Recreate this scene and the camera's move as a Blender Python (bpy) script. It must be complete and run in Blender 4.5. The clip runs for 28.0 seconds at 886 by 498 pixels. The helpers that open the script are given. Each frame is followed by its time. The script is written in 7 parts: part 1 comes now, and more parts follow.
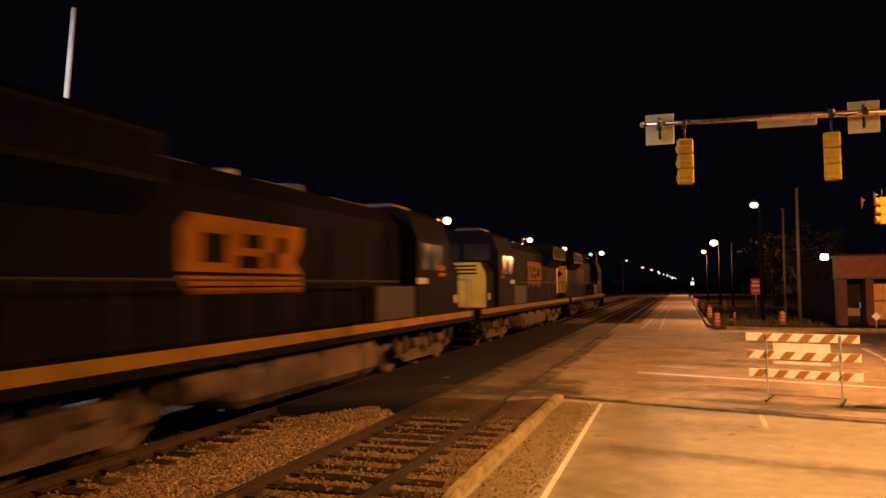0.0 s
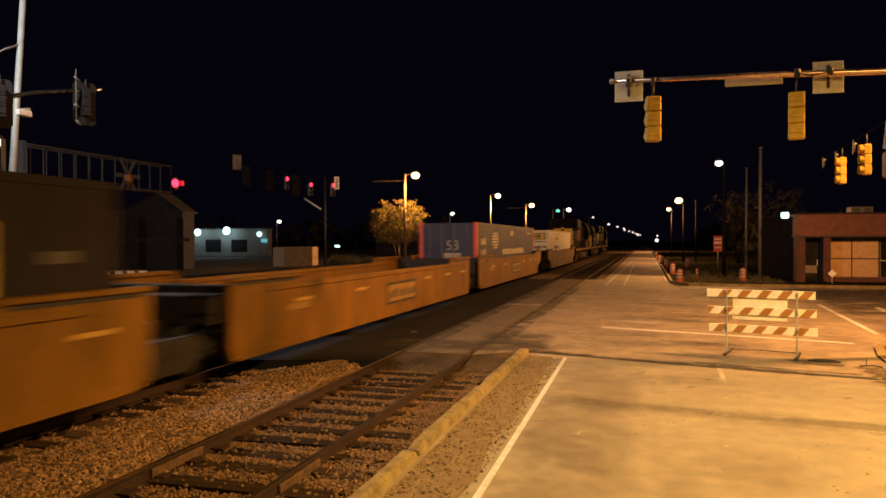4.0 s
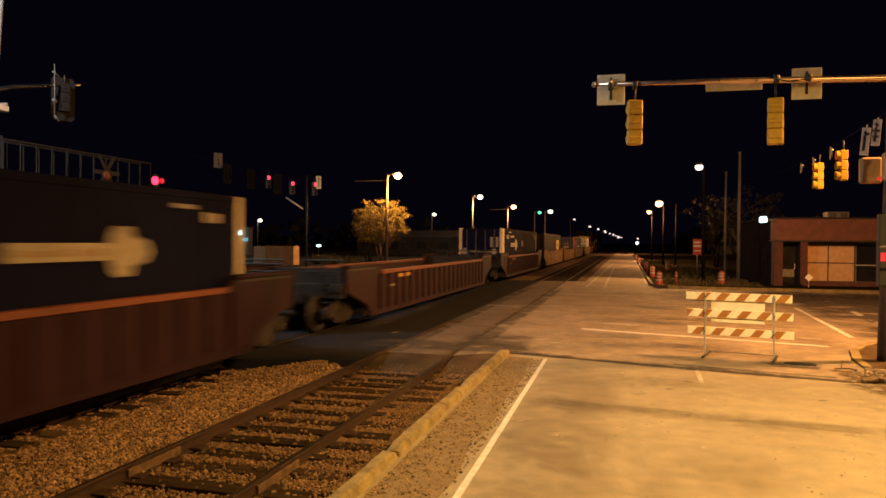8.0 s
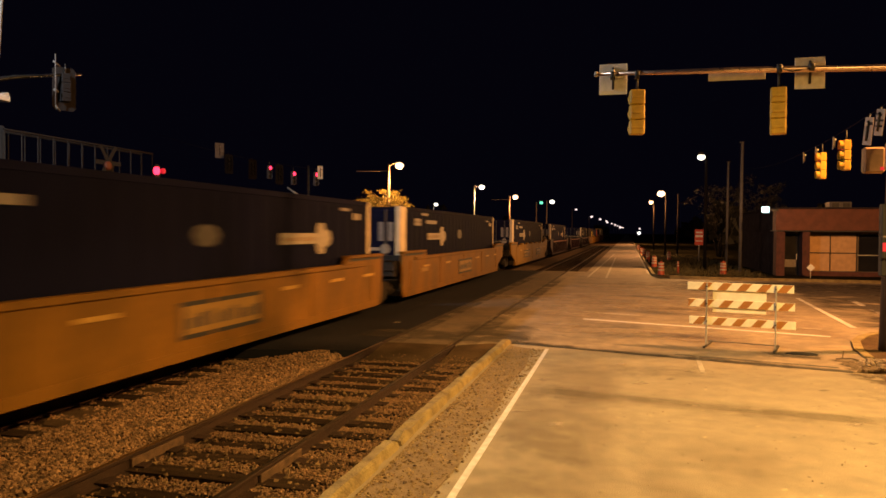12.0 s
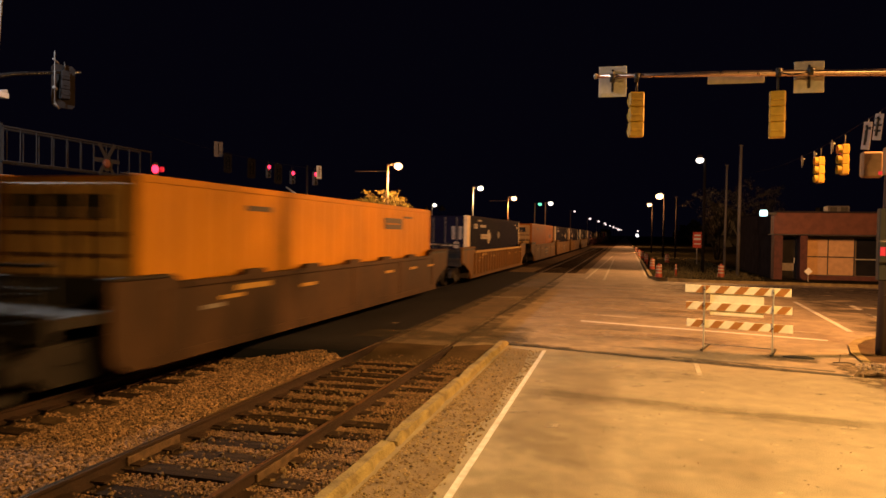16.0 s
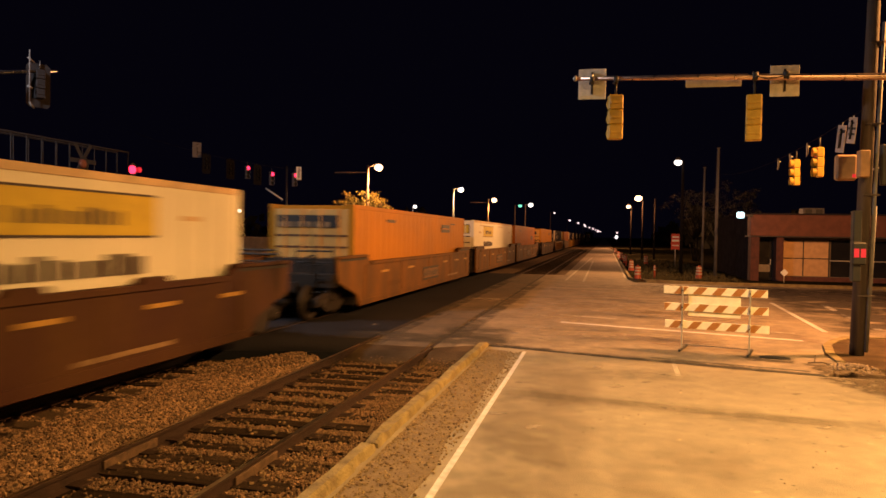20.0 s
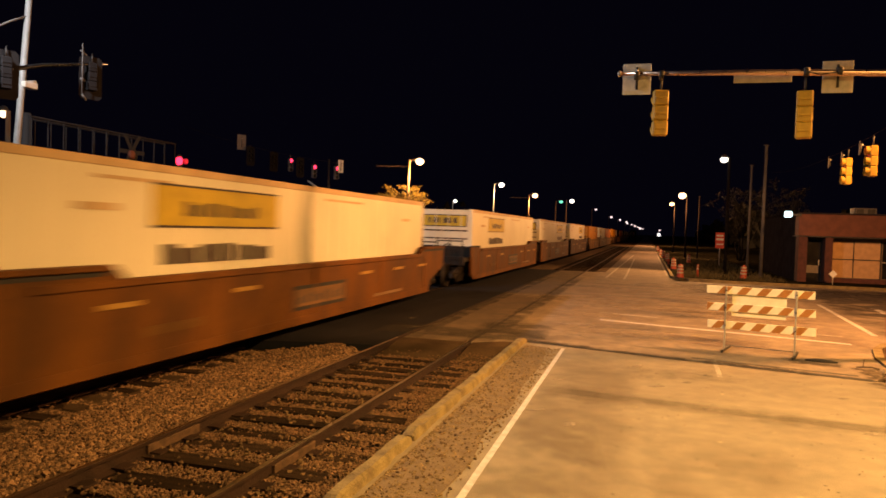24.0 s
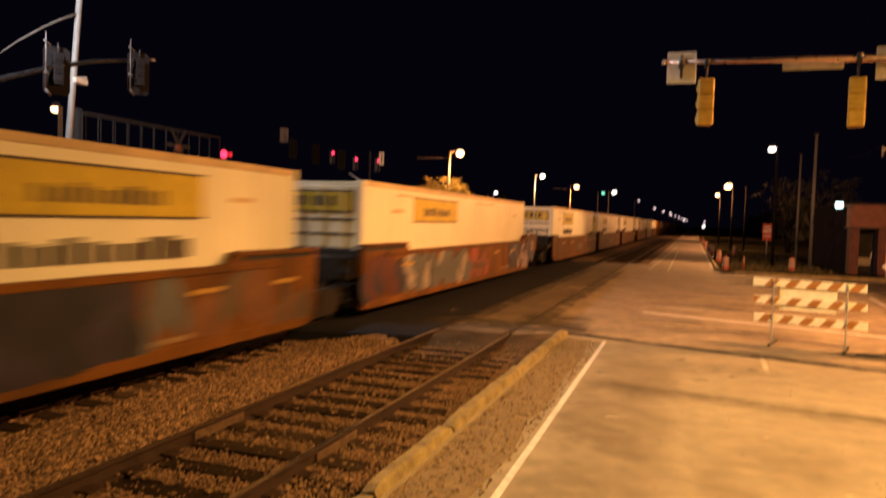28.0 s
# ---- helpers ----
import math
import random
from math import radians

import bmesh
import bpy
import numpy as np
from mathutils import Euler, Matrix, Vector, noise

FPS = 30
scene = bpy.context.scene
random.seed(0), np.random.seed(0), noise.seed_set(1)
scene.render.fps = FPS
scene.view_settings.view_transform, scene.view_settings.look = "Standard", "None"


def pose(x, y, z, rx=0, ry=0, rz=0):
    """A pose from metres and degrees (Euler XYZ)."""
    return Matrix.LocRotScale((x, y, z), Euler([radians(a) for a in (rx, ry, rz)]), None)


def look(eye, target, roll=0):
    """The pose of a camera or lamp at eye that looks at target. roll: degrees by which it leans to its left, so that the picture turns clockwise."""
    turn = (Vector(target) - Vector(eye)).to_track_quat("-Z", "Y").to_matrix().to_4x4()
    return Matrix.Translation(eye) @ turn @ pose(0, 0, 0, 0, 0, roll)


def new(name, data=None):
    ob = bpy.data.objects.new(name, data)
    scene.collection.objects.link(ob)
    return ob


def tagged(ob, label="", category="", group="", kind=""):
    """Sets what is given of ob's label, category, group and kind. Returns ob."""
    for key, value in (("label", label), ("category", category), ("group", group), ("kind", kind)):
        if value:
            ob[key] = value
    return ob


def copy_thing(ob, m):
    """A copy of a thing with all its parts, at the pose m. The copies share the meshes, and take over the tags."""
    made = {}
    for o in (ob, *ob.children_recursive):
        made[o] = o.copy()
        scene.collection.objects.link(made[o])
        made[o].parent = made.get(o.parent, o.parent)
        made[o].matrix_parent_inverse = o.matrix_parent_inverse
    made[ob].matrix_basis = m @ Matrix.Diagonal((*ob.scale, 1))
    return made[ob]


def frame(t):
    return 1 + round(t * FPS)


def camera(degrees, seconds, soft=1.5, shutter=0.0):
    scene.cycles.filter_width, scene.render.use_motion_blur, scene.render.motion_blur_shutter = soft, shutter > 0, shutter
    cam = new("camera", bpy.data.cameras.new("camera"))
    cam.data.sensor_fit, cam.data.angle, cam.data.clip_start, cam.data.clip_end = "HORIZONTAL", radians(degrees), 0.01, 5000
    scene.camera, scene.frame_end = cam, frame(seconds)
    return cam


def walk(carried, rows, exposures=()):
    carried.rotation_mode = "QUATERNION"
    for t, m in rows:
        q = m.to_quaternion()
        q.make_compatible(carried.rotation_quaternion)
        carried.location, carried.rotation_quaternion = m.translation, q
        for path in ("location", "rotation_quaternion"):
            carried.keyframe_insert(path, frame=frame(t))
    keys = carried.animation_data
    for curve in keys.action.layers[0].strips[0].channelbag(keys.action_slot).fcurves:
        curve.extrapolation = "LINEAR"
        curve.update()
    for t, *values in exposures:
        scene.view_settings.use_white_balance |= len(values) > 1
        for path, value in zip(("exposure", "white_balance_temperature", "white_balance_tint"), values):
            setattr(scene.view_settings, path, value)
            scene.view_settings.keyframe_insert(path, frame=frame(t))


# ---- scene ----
DEG = 62.27
cam = camera(DEG, 28.0, soft=1.55, shutter=0.75)
EYE = (0.0, 0.0, 2.3)
# seconds, yaw, pitch, roll of the hand-held camera
TURNS = (
    (0.0, 17.91, 2.87, 0.54),
    (0.5, 17.84, 2.28, 0.62),
    (1.0, 16.26, 1.91, 0.95),
    (1.5, 15.89, 1.72, 1.21),
    (2.0, 14.41, 1.64, 0.97),
    (2.5, 13.97, 1.93, 1.01),
    (3.0, 14.35, 2.21, 0.90),
    (3.5, 15.61, 1.28, 0.26),
    (4.0, 15.40, -0.64, 0.14),
    (4.5, 15.80, -0.87, -0.04),
    (6.5, 15.03, -1.43, -0.44),
    (7.0, 14.57, -1.12, -0.72),
    (7.5, 14.12, -0.75, -0.73),
    (8.0, 13.98, -0.58, -0.42),
    (8.5, 13.69, -0.94, -0.40),
    (9.0, 13.95, -1.65, 0.07),
    (9.5, 13.71, -1.84, -0.00),
    (10.0, 13.60, -1.59, -0.23),
    (10.5, 13.88, -1.21, -0.54),
    (11.0, 14.00, -1.20, -0.39),
    (11.5, 14.33, -1.41, -0.51),
    (12.0, 14.11, -1.35, -0.41),
    (12.5, 13.86, -1.20, -0.19),
    (14.5, 14.33, -1.34, -0.62),
    (15.0, 13.64, -0.73, -0.25),
    (15.5, 13.51, -1.78, -0.93),
    (16.0, 13.98, -1.29, -0.89),
    (16.5, 14.00, -1.31, -1.09),
    (17.0, 13.54, -1.32, -0.24),
    (17.5, 13.94, -1.29, -0.39),
    (18.0, 13.91, -1.24, -0.19),
    (18.5, 14.14, -1.39, -0.38),
    (19.0, 14.57, -2.14, -0.73),
    (19.5, 13.77, -2.39, -1.54),
    (20.0, 12.45, -1.15, -0.94),
    (20.5, 13.67, -1.60, -0.98),
    (21.0, 14.17, -1.34, -1.43),
    (21.5, 15.10, -1.07, -1.39),
    (23.5, 15.03, -1.42, -1.47),
    (24.0, 15.56, -1.65, -1.84),
    (24.5, 18.15, -2.09, -1.43),
    (25.0, 22.52, -0.81, -2.57),
    (25.5, 23.33, -0.76, -3.07),
    (26.0, 23.88, -0.80, -3.09),
    (26.5, 23.24, -0.90, -2.88),
    (27.0, 20.49, -0.34, -2.40),
    (27.5, 18.29, 0.88, -2.79),
    (28.0, 18.72, -2.39, -1.75),
)
# the film camera's drifting white balance: seconds, stops, kelvin, tint
BALANCE = ((0.0, 0.0, 7000, 30), (1.0, 0.0, 6800, 22), (2.0, 0.0, 6550, 10), (4.0, 0.0, 6500, 5), (12.0, 0.0, 6500, 6), (16.0, 0.0, 6500, 10), (20.0, 0.0, 6500, 17), (24.0, 0.0, 6500, 13), (25.5, 0.09, 6550, 15), (27.0, 0.04, 6620, 17), (28.0, 0.0, 6620, 18))
walk(cam, [(t, pose(*EYE, 90 + pitch, roll, yaw)) for t, yaw, pitch, roll in TURNS], BALANCE)

# ---- night sky and lamps ----
world = bpy.data.worlds.new("night_sky")
scene.world = world
world.use_nodes = True
wn = world.node_tree
wn.nodes["Background"].inputs[0].default_value = (0.30, 0.24, 0.70, 1)
wn.nodes["Background"].inputs[1].default_value = 0.0041
scene.view_settings.exposure = 0.0

SODIUM = (1.0, 0.415, 0.138)
WARM = (1.0, 0.70, 0.38)
COOL = (0.72, 0.95, 1.0)


def spot_lamp(name, place, aim, watts, colour, cone=120, size=0.25, blend=0.6):
    """A hooded street lamp's light."""
    data = bpy.data.lights.new(name, "SPOT")
    data.energy, data.color, data.spot_size, data.spot_blend = watts, colour, radians(cone), blend
    data.shadow_soft_size = size
    ob = new(name, data)
    ob.matrix_world = look(place, aim)
    return ob


def point_lamp(name, place, watts, colour, size=0.25):
    data = bpy.data.lights.new(name, "POINT")
    data.energy, data.color, data.shadow_soft_size = watts, colour, size
    ob = new(name, data)
    ob.location = place
    return ob


# the street lamp over the near pavement, beside the camera
spot_lamp("street_light", (6.9, 5.0, 9.0), (5.2, 7.0, 0), 21500, (1.0, 0.54, 0.142), 128, 0.3, 1.0)
# the one over the corner beyond the mast arm
spot_lamp("street_light", (11.0, 18.2, 9.6), (0.3, 26.0, 0), 24000, (1.0, 0.408, 0.104), 152, 0.6, 0.8)

# ---- materials ----


def material(name, base, rough=0.7, metal=0.0, scale=6.0, vary=0.25, bump=0.15, fine=60.0, second=None, per_object=0.0, stretch=(1, 1, 1), specular=0.4, island=0.0):
    """A surface with stains at one scale and grain at another."""
    m = bpy.data.materials.new(name)
    m.use_nodes = True
    t = m.node_tree
    n, link = t.nodes, t.links.new
    b = n["Principled BSDF"]
    b.inputs["Roughness"].default_value, b.inputs["Metallic"].default_value = rough, metal
    b.inputs["Specular IOR Level"].default_value = specular
    co = n.new("ShaderNodeTexCoord")
    mp = n.new("ShaderNodeMapping")
    mp.inputs["Scale"].default_value = stretch
    link(co.outputs["Object"], mp.inputs[0])
    big, small = n.new("ShaderNodeTexNoise"), n.new("ShaderNodeTexNoise")
    big.inputs["Scale"].default_value, big.inputs["Detail"].default_value = scale, 6
    small.inputs["Scale"].default_value, small.inputs["Detail"].default_value = fine, 4
    link(mp.outputs[0], big.inputs[0])
    link(mp.outputs[0], small.inputs[0])
    dark = [c * (1 - vary) for c in base] if second is None else second
    ramp = n.new("ShaderNodeValToRGB")
    ramp.color_ramp.elements[0].position, ramp.color_ramp.elements[1].position = 0.36, 0.62
    ramp.color_ramp.elements[0].color = (*dark, 1)
    ramp.color_ramp.elements[1].color = (*base, 1)
    link(big.outputs[0], ramp.inputs[0])
    grain = n.new("ShaderNodeMapRange")
    grain.inputs[3].default_value, grain.inputs[4].default_value = 1 - vary * 0.8, 1 + vary * 0.6
    link(small.outputs[0], grain.inputs[0])
    mul = n.new("ShaderNodeVectorMath")
    mul.operation = "SCALE"
    link(ramp.outputs[0], mul.inputs[0])
    link(grain.outputs[0], mul.inputs["Scale"])
    last = mul
    if per_object:
        info = n.new("ShaderNodeObjectInfo")
        span = n.new("ShaderNodeMapRange")
        span.inputs[3].default_value, span.inputs[4].default_value = 1 - per_object, 1 + per_object
        link(info.outputs["Random"], span.inputs[0])
        last = n.new("ShaderNodeVectorMath")
        last.operation = "SCALE"
        link(mul.outputs[0], last.inputs[0])
        link(span.outputs[0], last.inputs["Scale"])
    if island:
        geo = n.new("ShaderNodeNewGeometry")
        span = n.new("ShaderNodeMapRange")
        span.inputs[3].default_value, span.inputs[4].default_value = 1 - island, 1 + island
        link(geo.outputs["Random Per Island"], span.inputs[0])
        was, last = last, n.new("ShaderNodeVectorMath")
        last.operation = "SCALE"
        link(was.outputs[0], last.inputs[0])
        link(span.outputs[0], last.inputs["Scale"])
    link(last.outputs[0], b.inputs["Base Color"])
    rr = n.new("ShaderNodeMapRange")
    rr.inputs[3].default_value, rr.inputs[4].default_value = max(0.03, rough - 0.12), min(1, rough + 0.12)
    link(big.outputs[0], rr.inputs[0])
    link(rr.outputs[0], b.inputs["Roughness"])
    if bump:
        bp = n.new("ShaderNodeBump")
        bp.inputs["Strength"].default_value, bp.inputs["Distance"].default_value = bump, 0.02
        link(small.outputs[0], bp.inputs["Height"])
        link(bp.outputs[0], b.inputs["Normal"])
    return m


def glow(name, colour, strength):
    m = bpy.data.materials.new(name)
    m.use_nodes = True
    b = m.node_tree.nodes["Principled BSDF"]
    b.inputs["Base Color"].default_value = (*[0.12 * c for c in colour], 1)
    b.inputs["Emission Color"].default_value = (*colour, 1)
    b.inputs["Emission Strength"].default_value = strength
    return m


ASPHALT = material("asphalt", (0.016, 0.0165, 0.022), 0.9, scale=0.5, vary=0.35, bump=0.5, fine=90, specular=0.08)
def road_surface(name, pale, dark, blotch, seed):
    """Worn paving: broad stains, mid-size blotches, dark and pale specks."""
    m = material(name, pale, 0.82, scale=0.8, vary=0.30, bump=0.6, fine=70, second=dark)
    t = m.node_tree
    n, link = t.nodes, t.links.new
    b = n["Principled BSDF"]
    was = b.inputs["Base Color"].links[0].from_socket
    co = n.new("ShaderNodeTexCoord")
    mid = n.new("ShaderNodeTexNoise")
    mid.inputs["Scale"].default_value, mid.inputs["Detail"].default_value, mid.inputs["Distortion"].default_value = 3.4, 10, seed
    link(co.outputs["Object"], mid.inputs[0])
    ramp = n.new("ShaderNodeValToRGB")
    stops = ramp.color_ramp.elements
    stops[0].position, stops[0].color = 0.34, (1 - blotch, 1 - blotch, 1 - blotch, 1)
    stops[1].position, stops[1].color = 0.68, (1 + blotch * 0.6, 1 + blotch * 0.55, 1 + blotch * 0.45, 1)
    link(mid.outputs[0], ramp.inputs[0])
    one = n.new("ShaderNodeVectorMath")
    one.operation = "MULTIPLY"
    link(was, one.inputs[0])
    link(ramp.outputs[0], one.inputs[1])
    spots = n.new("ShaderNodeTexVoronoi")
    spots.inputs["Scale"].default_value = 4.3
    link(co.outputs["Object"], spots.inputs[0])
    cut = n.new("ShaderNodeValToRGB")
    stops = cut.color_ramp.elements
    stops[0].position, stops[0].color = 0.045, (0.35, 0.34, 0.33, 1)
    stops[1].position, stops[1].color = 0.10, (1, 1, 1, 1)
    link(spots.outputs["Distance"], cut.inputs[0])
    two = n.new("ShaderNodeVectorMath")
    two.operation = "MULTIPLY"
    link(one.outputs[0], two.inputs[0])
    link(cut.outputs[0], two.inputs[1])
    chips = n.new("ShaderNodeTexNoise")
    chips.inputs["Scale"].default_value, chips.inputs["Detail"].default_value = 7.5, 3
    link(co.outputs["Object"], chips.inputs[0])
    keep = n.new("ShaderNodeValToRGB")
    stops = keep.color_ramp.elements
    stops[0].position, stops[0].color = 0.68, (1, 1, 1, 1)
    stops[1].position, stops[1].color = 0.74, (1.5, 1.45, 1.35, 1)
    link(chips.outputs[0], keep.inputs[0])
    three = n.new("ShaderNodeVectorMath")
    three.operation = "MULTIPLY"
    link(two.outputs[0], three.inputs[0])
    link(keep.outputs[0], three.inputs[1])
    link(three.outputs[0], b.inputs["Base Color"])
    return m


PALE_ROAD = road_surface("worn_pale_pavement", (0.272, 0.231, 0.172), (0.232, 0.193, 0.145), 0.15, 0.15)
MID_ROAD = road_surface("worn_asphalt", (0.262, 0.210, 0.160), (0.185, 0.146, 0.112), 0.24, 0.25)


def stain_paint(name, colour, strength=0.9, seed=0.0):
    """Paint that thins out raggedly towards the rim of its patch."""
    m = material(name, colour, 0.85, scale=3, vary=0.3, bump=0.3)
    t = m.node_tree
    n, link = t.nodes, t.links.new
    co = n.new("ShaderNodeTexCoord")
    apart = n.new("ShaderNodeSeparateXYZ")
    link(co.outputs["Generated"], apart.inputs[0])

    def calc(op, a, b):
        k = n.new("ShaderNodeMath")
        k.operation = op
        for i, v in enumerate((a, b)):
            if isinstance(v, (int, float)):
                k.inputs[i].default_value = v
            else:
                link(v, k.inputs[i])
        return k.outputs[0]
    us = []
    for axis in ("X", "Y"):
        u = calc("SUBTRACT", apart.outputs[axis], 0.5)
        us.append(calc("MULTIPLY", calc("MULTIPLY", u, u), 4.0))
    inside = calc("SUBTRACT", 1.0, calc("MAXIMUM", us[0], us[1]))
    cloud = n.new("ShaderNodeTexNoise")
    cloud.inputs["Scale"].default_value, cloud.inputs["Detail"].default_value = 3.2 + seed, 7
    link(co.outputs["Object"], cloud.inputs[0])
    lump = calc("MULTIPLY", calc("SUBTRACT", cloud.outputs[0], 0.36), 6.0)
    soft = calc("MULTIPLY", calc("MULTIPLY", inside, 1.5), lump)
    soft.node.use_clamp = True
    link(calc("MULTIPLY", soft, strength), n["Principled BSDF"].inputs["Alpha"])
    return m


CROSS_ROAD = road_surface("dirty_crossing_panel", (0.125, 0.092, 0.064), (0.075, 0.057, 0.042), 0.25, 0.2)
TAR = material("tar", (0.03, 0.028, 0.026), 0.6, scale=3, vary=0.4, bump=0.4)
FADED_PAINT = material("faded_road_line_paint", (0.42, 0.38, 0.32), 0.8, scale=5, vary=0.35, bump=0.3, second=(0.27, 0.24, 0.20))
WORN_TAR = material("worn_tar", (0.115, 0.10, 0.084), 0.75, scale=1.6, vary=0.4, bump=0.4, second=(0.05, 0.045, 0.04))
LINE_PAINT = material("road_line_paint", (0.60, 0.58, 0.60), 0.75, scale=9, vary=0.25, bump=0.3, second=(0.46, 0.43, 0.43))
CONCRETE = material("kerb_concrete", (0.245, 0.190, 0.085), 0.94, scale=4.5, vary=0.4, bump=0.9, fine=38, second=(0.14, 0.102, 0.050))
PALE_GRIT = material("pale_grit", (0.30, 0.228, 0.17), 0.95, scale=4, vary=0.4, bump=0.8, fine=60, second=(0.20, 0.15, 0.113))
GRIT_DIRT = material("brown_roadside_dirt", (0.20, 0.142, 0.078), 0.95, scale=5, vary=0.4, bump=0.9, fine=50, second=(0.145, 0.10, 0.055))
GRIT_STONE = material("brown_grit", (0.25, 0.175, 0.085), 0.95, scale=9, vary=0.4, bump=0.4, island=0.32)
GRAVEL = material("ballast_stone", (0.225, 0.134, 0.076), 0.85, scale=12, vary=0.4, bump=0.6, island=0.72)
DIRT = material("packed_dirt", (0.090, 0.060, 0.037), 0.95, scale=1.3, vary=0.45, bump=0.7, fine=45, specular=0.05)
GROUND = material("dark_soil", (0.085, 0.07, 0.05), 0.95, scale=0.4, vary=0.5, bump=0.7, fine=25)
TIE_WOOD = material("creosoted_tie", (0.036, 0.023, 0.016), 0.85, scale=4, vary=0.5, bump=0.7, fine=40, stretch=(0.3, 3, 3), per_object=0.35, specular=0.05)
RUST = material("rusty_rail", (0.034, 0.016, 0.010), 0.7, 0.2, scale=5, vary=0.4, bump=0.4)
RAIL_TOP = material("rail_head_steel", (0.24, 0.19, 0.15), 0.30, 0.9, scale=2, vary=0.25, bump=0.08, stretch=(1, 0.05, 1))
GALV = material("galvanised_steel", (0.50, 0.48, 0.46), 0.42, 0.45, scale=8, vary=0.2, bump=0.08)
ARM_STEEL = material("weathered_arm_steel", (0.62, 0.44, 0.36), 0.30, 0.92, scale=7, vary=0.10, bump=0.03)
DRUM_BAND = material("dirty_white_band", (0.42, 0.38, 0.32), 0.5, scale=9, vary=0.2)
DIM_BACK = material("dim_grey_housing", (0.22, 0.20, 0.20), 0.6, scale=8, vary=0.25)
STEEL_GREY = material("grey_painted_steel", (0.13, 0.125, 0.13), 0.6, 0.2, scale=8, vary=0.25)
DARK_STEEL = material("dark_steel", (0.06, 0.058, 0.06), 0.55, 0.5, scale=6, vary=0.35, bump=0.15)
WHEEL_STEEL = material("oily_wheel_steel", (0.016, 0.013, 0.012), 0.7, 0.3, scale=6, vary=0.4)
UNDER = material("grimy_running_gear", (0.024, 0.019, 0.018), 0.75, 0.2, scale=5, vary=0.5, bump=0.3)
DARK_POLE = material("dark_pole_wood", (0.075, 0.055, 0.045), 0.9, scale=3, vary=0.4, bump=0.6, fine=30, stretch=(4, 4, 0.25))
POLE_WOOD = material("weathered_pole_wood", (0.20, 0.145, 0.10), 0.9, scale=3, vary=0.45, bump=0.7, fine=30, stretch=(4, 4, 0.25))
SIGNAL_YELLOW = material("signal_yellow", (0.46, 0.285, 0.028), 0.5, scale=9, vary=0.2, bump=0.08)
# near-black without gloss; on the corner building's side it paints night shade
NIGHT_SHADE = material("night_shade_black", (0.03, 0.026, 0.03), 0.95, scale=2, vary=0.3, bump=0.2, specular=0.0)
VERGE = material("dark_verge_soil", (0.030, 0.026, 0.015), 0.95, scale=1.1, vary=0.5, bump=0.8, fine=30, second=(0.015, 0.014, 0.008), specular=0.0)
# pale amber of the white containers' top rails and small marks
RAIL_AMBER = material("pale_amber_rail", (0.62, 0.47, 0.28), 0.6, scale=2, vary=0.3, bump=0.06)
SHED_PAINT = material("grimy_blue_white_siding", (0.045, 0.049, 0.062), 0.8, scale=1.5, vary=0.3, bump=0.25)
NIGHT_POLE = material("night_black_pole", (0.010, 0.009, 0.010), 0.9, scale=4, vary=0.3, bump=0.1, specular=0.05)
PLATE = material("dull_backplate", (0.016, 0.015, 0.017), 0.85, scale=8, vary=0.25, bump=0.05, specular=0.1)
BLACK = material("matt_black", (0.018, 0.018, 0.02), 0.65, scale=8, vary=0.3, bump=0.1)
SIGN_BACK = material("aluminium_sign_back", (0.52, 0.485, 0.435), 0.5, 0.05, scale=7, vary=0.2, bump=0.06)
AGED_SIGN = material("aged_sign_sheet", (0.42, 0.34, 0.29), 0.6, scale=6, vary=0.25, bump=0.05)
SIGN_WHITE = material("white_sign_sheet", (0.8, 0.8, 0.78), 0.5, scale=8, vary=0.12, bump=0.05)
SIGN_RED = material("red_sign_sheet", (0.62, 0.05, 0.03), 0.5, scale=8, vary=0.15, bump=0.05)
ORANGE_SHEET = material("orange_reflective_sheet", (0.36, 0.16, 0.045), 0.55, scale=9, vary=0.15, bump=0.05)
WHITE_SHEET = material("white_reflective_sheet", (0.80, 0.76, 0.64), 0.45, scale=9, vary=0.12, bump=0.05)
DRUM_ORANGE = material("orange_drum_plastic", (0.36, 0.062, 0.025), 0.5, scale=7, vary=0.25, bump=0.1)
BRICK = material("red_brick", (0.095, 0.036, 0.030), 0.85, scale=5, vary=0.35, bump=0.4, per_object=0.25)
MORTAR = material("mortar", (0.22, 0.18, 0.15), 0.9, scale=8, vary=0.3, bump=0.4)
FASCIA = material("fascia_boards", (0.145, 0.052, 0.036), 0.75, scale=2.5, vary=0.3, bump=0.2)
PLASTER = material("dull_white_siding", (0.10, 0.10, 0.115), 0.8, scale=1.5, vary=0.3, bump=0.25)
ROOF = material("roof_sheet", (0.06, 0.06, 0.065), 0.7, scale=3, vary=0.3, bump=0.2)
TAN_SHEET = material("tan_sheet_metal", (0.40, 0.28, 0.165), 0.7, scale=2, vary=0.3, bump=0.15)
REFLECT = material("dull_reflector_tape", (0.46, 0.27, 0.05), 0.6, scale=6, vary=0.35, bump=0.05)
# orange-red; on the red cars' top chords it paints the lit rim
RED_CHORD = material("orange_red_paint", (0.17, 0.048, 0.024), 0.6, scale=1.4, vary=0.4, bump=0.12)
BLIND = material("tan_blind", (0.56, 0.35, 0.18), 0.8, scale=4, vary=0.18, bump=0.15)
GLASS_DARK = material("dark_window_glass", (0.015, 0.015, 0.018), 0.12, scale=2, vary=0.2, bump=0.0, specular=0.6)
BARK = material("bark", (0.13, 0.095, 0.065), 0.9, scale=6, vary=0.4, bump=0.7, stretch=(3, 3, 0.4))
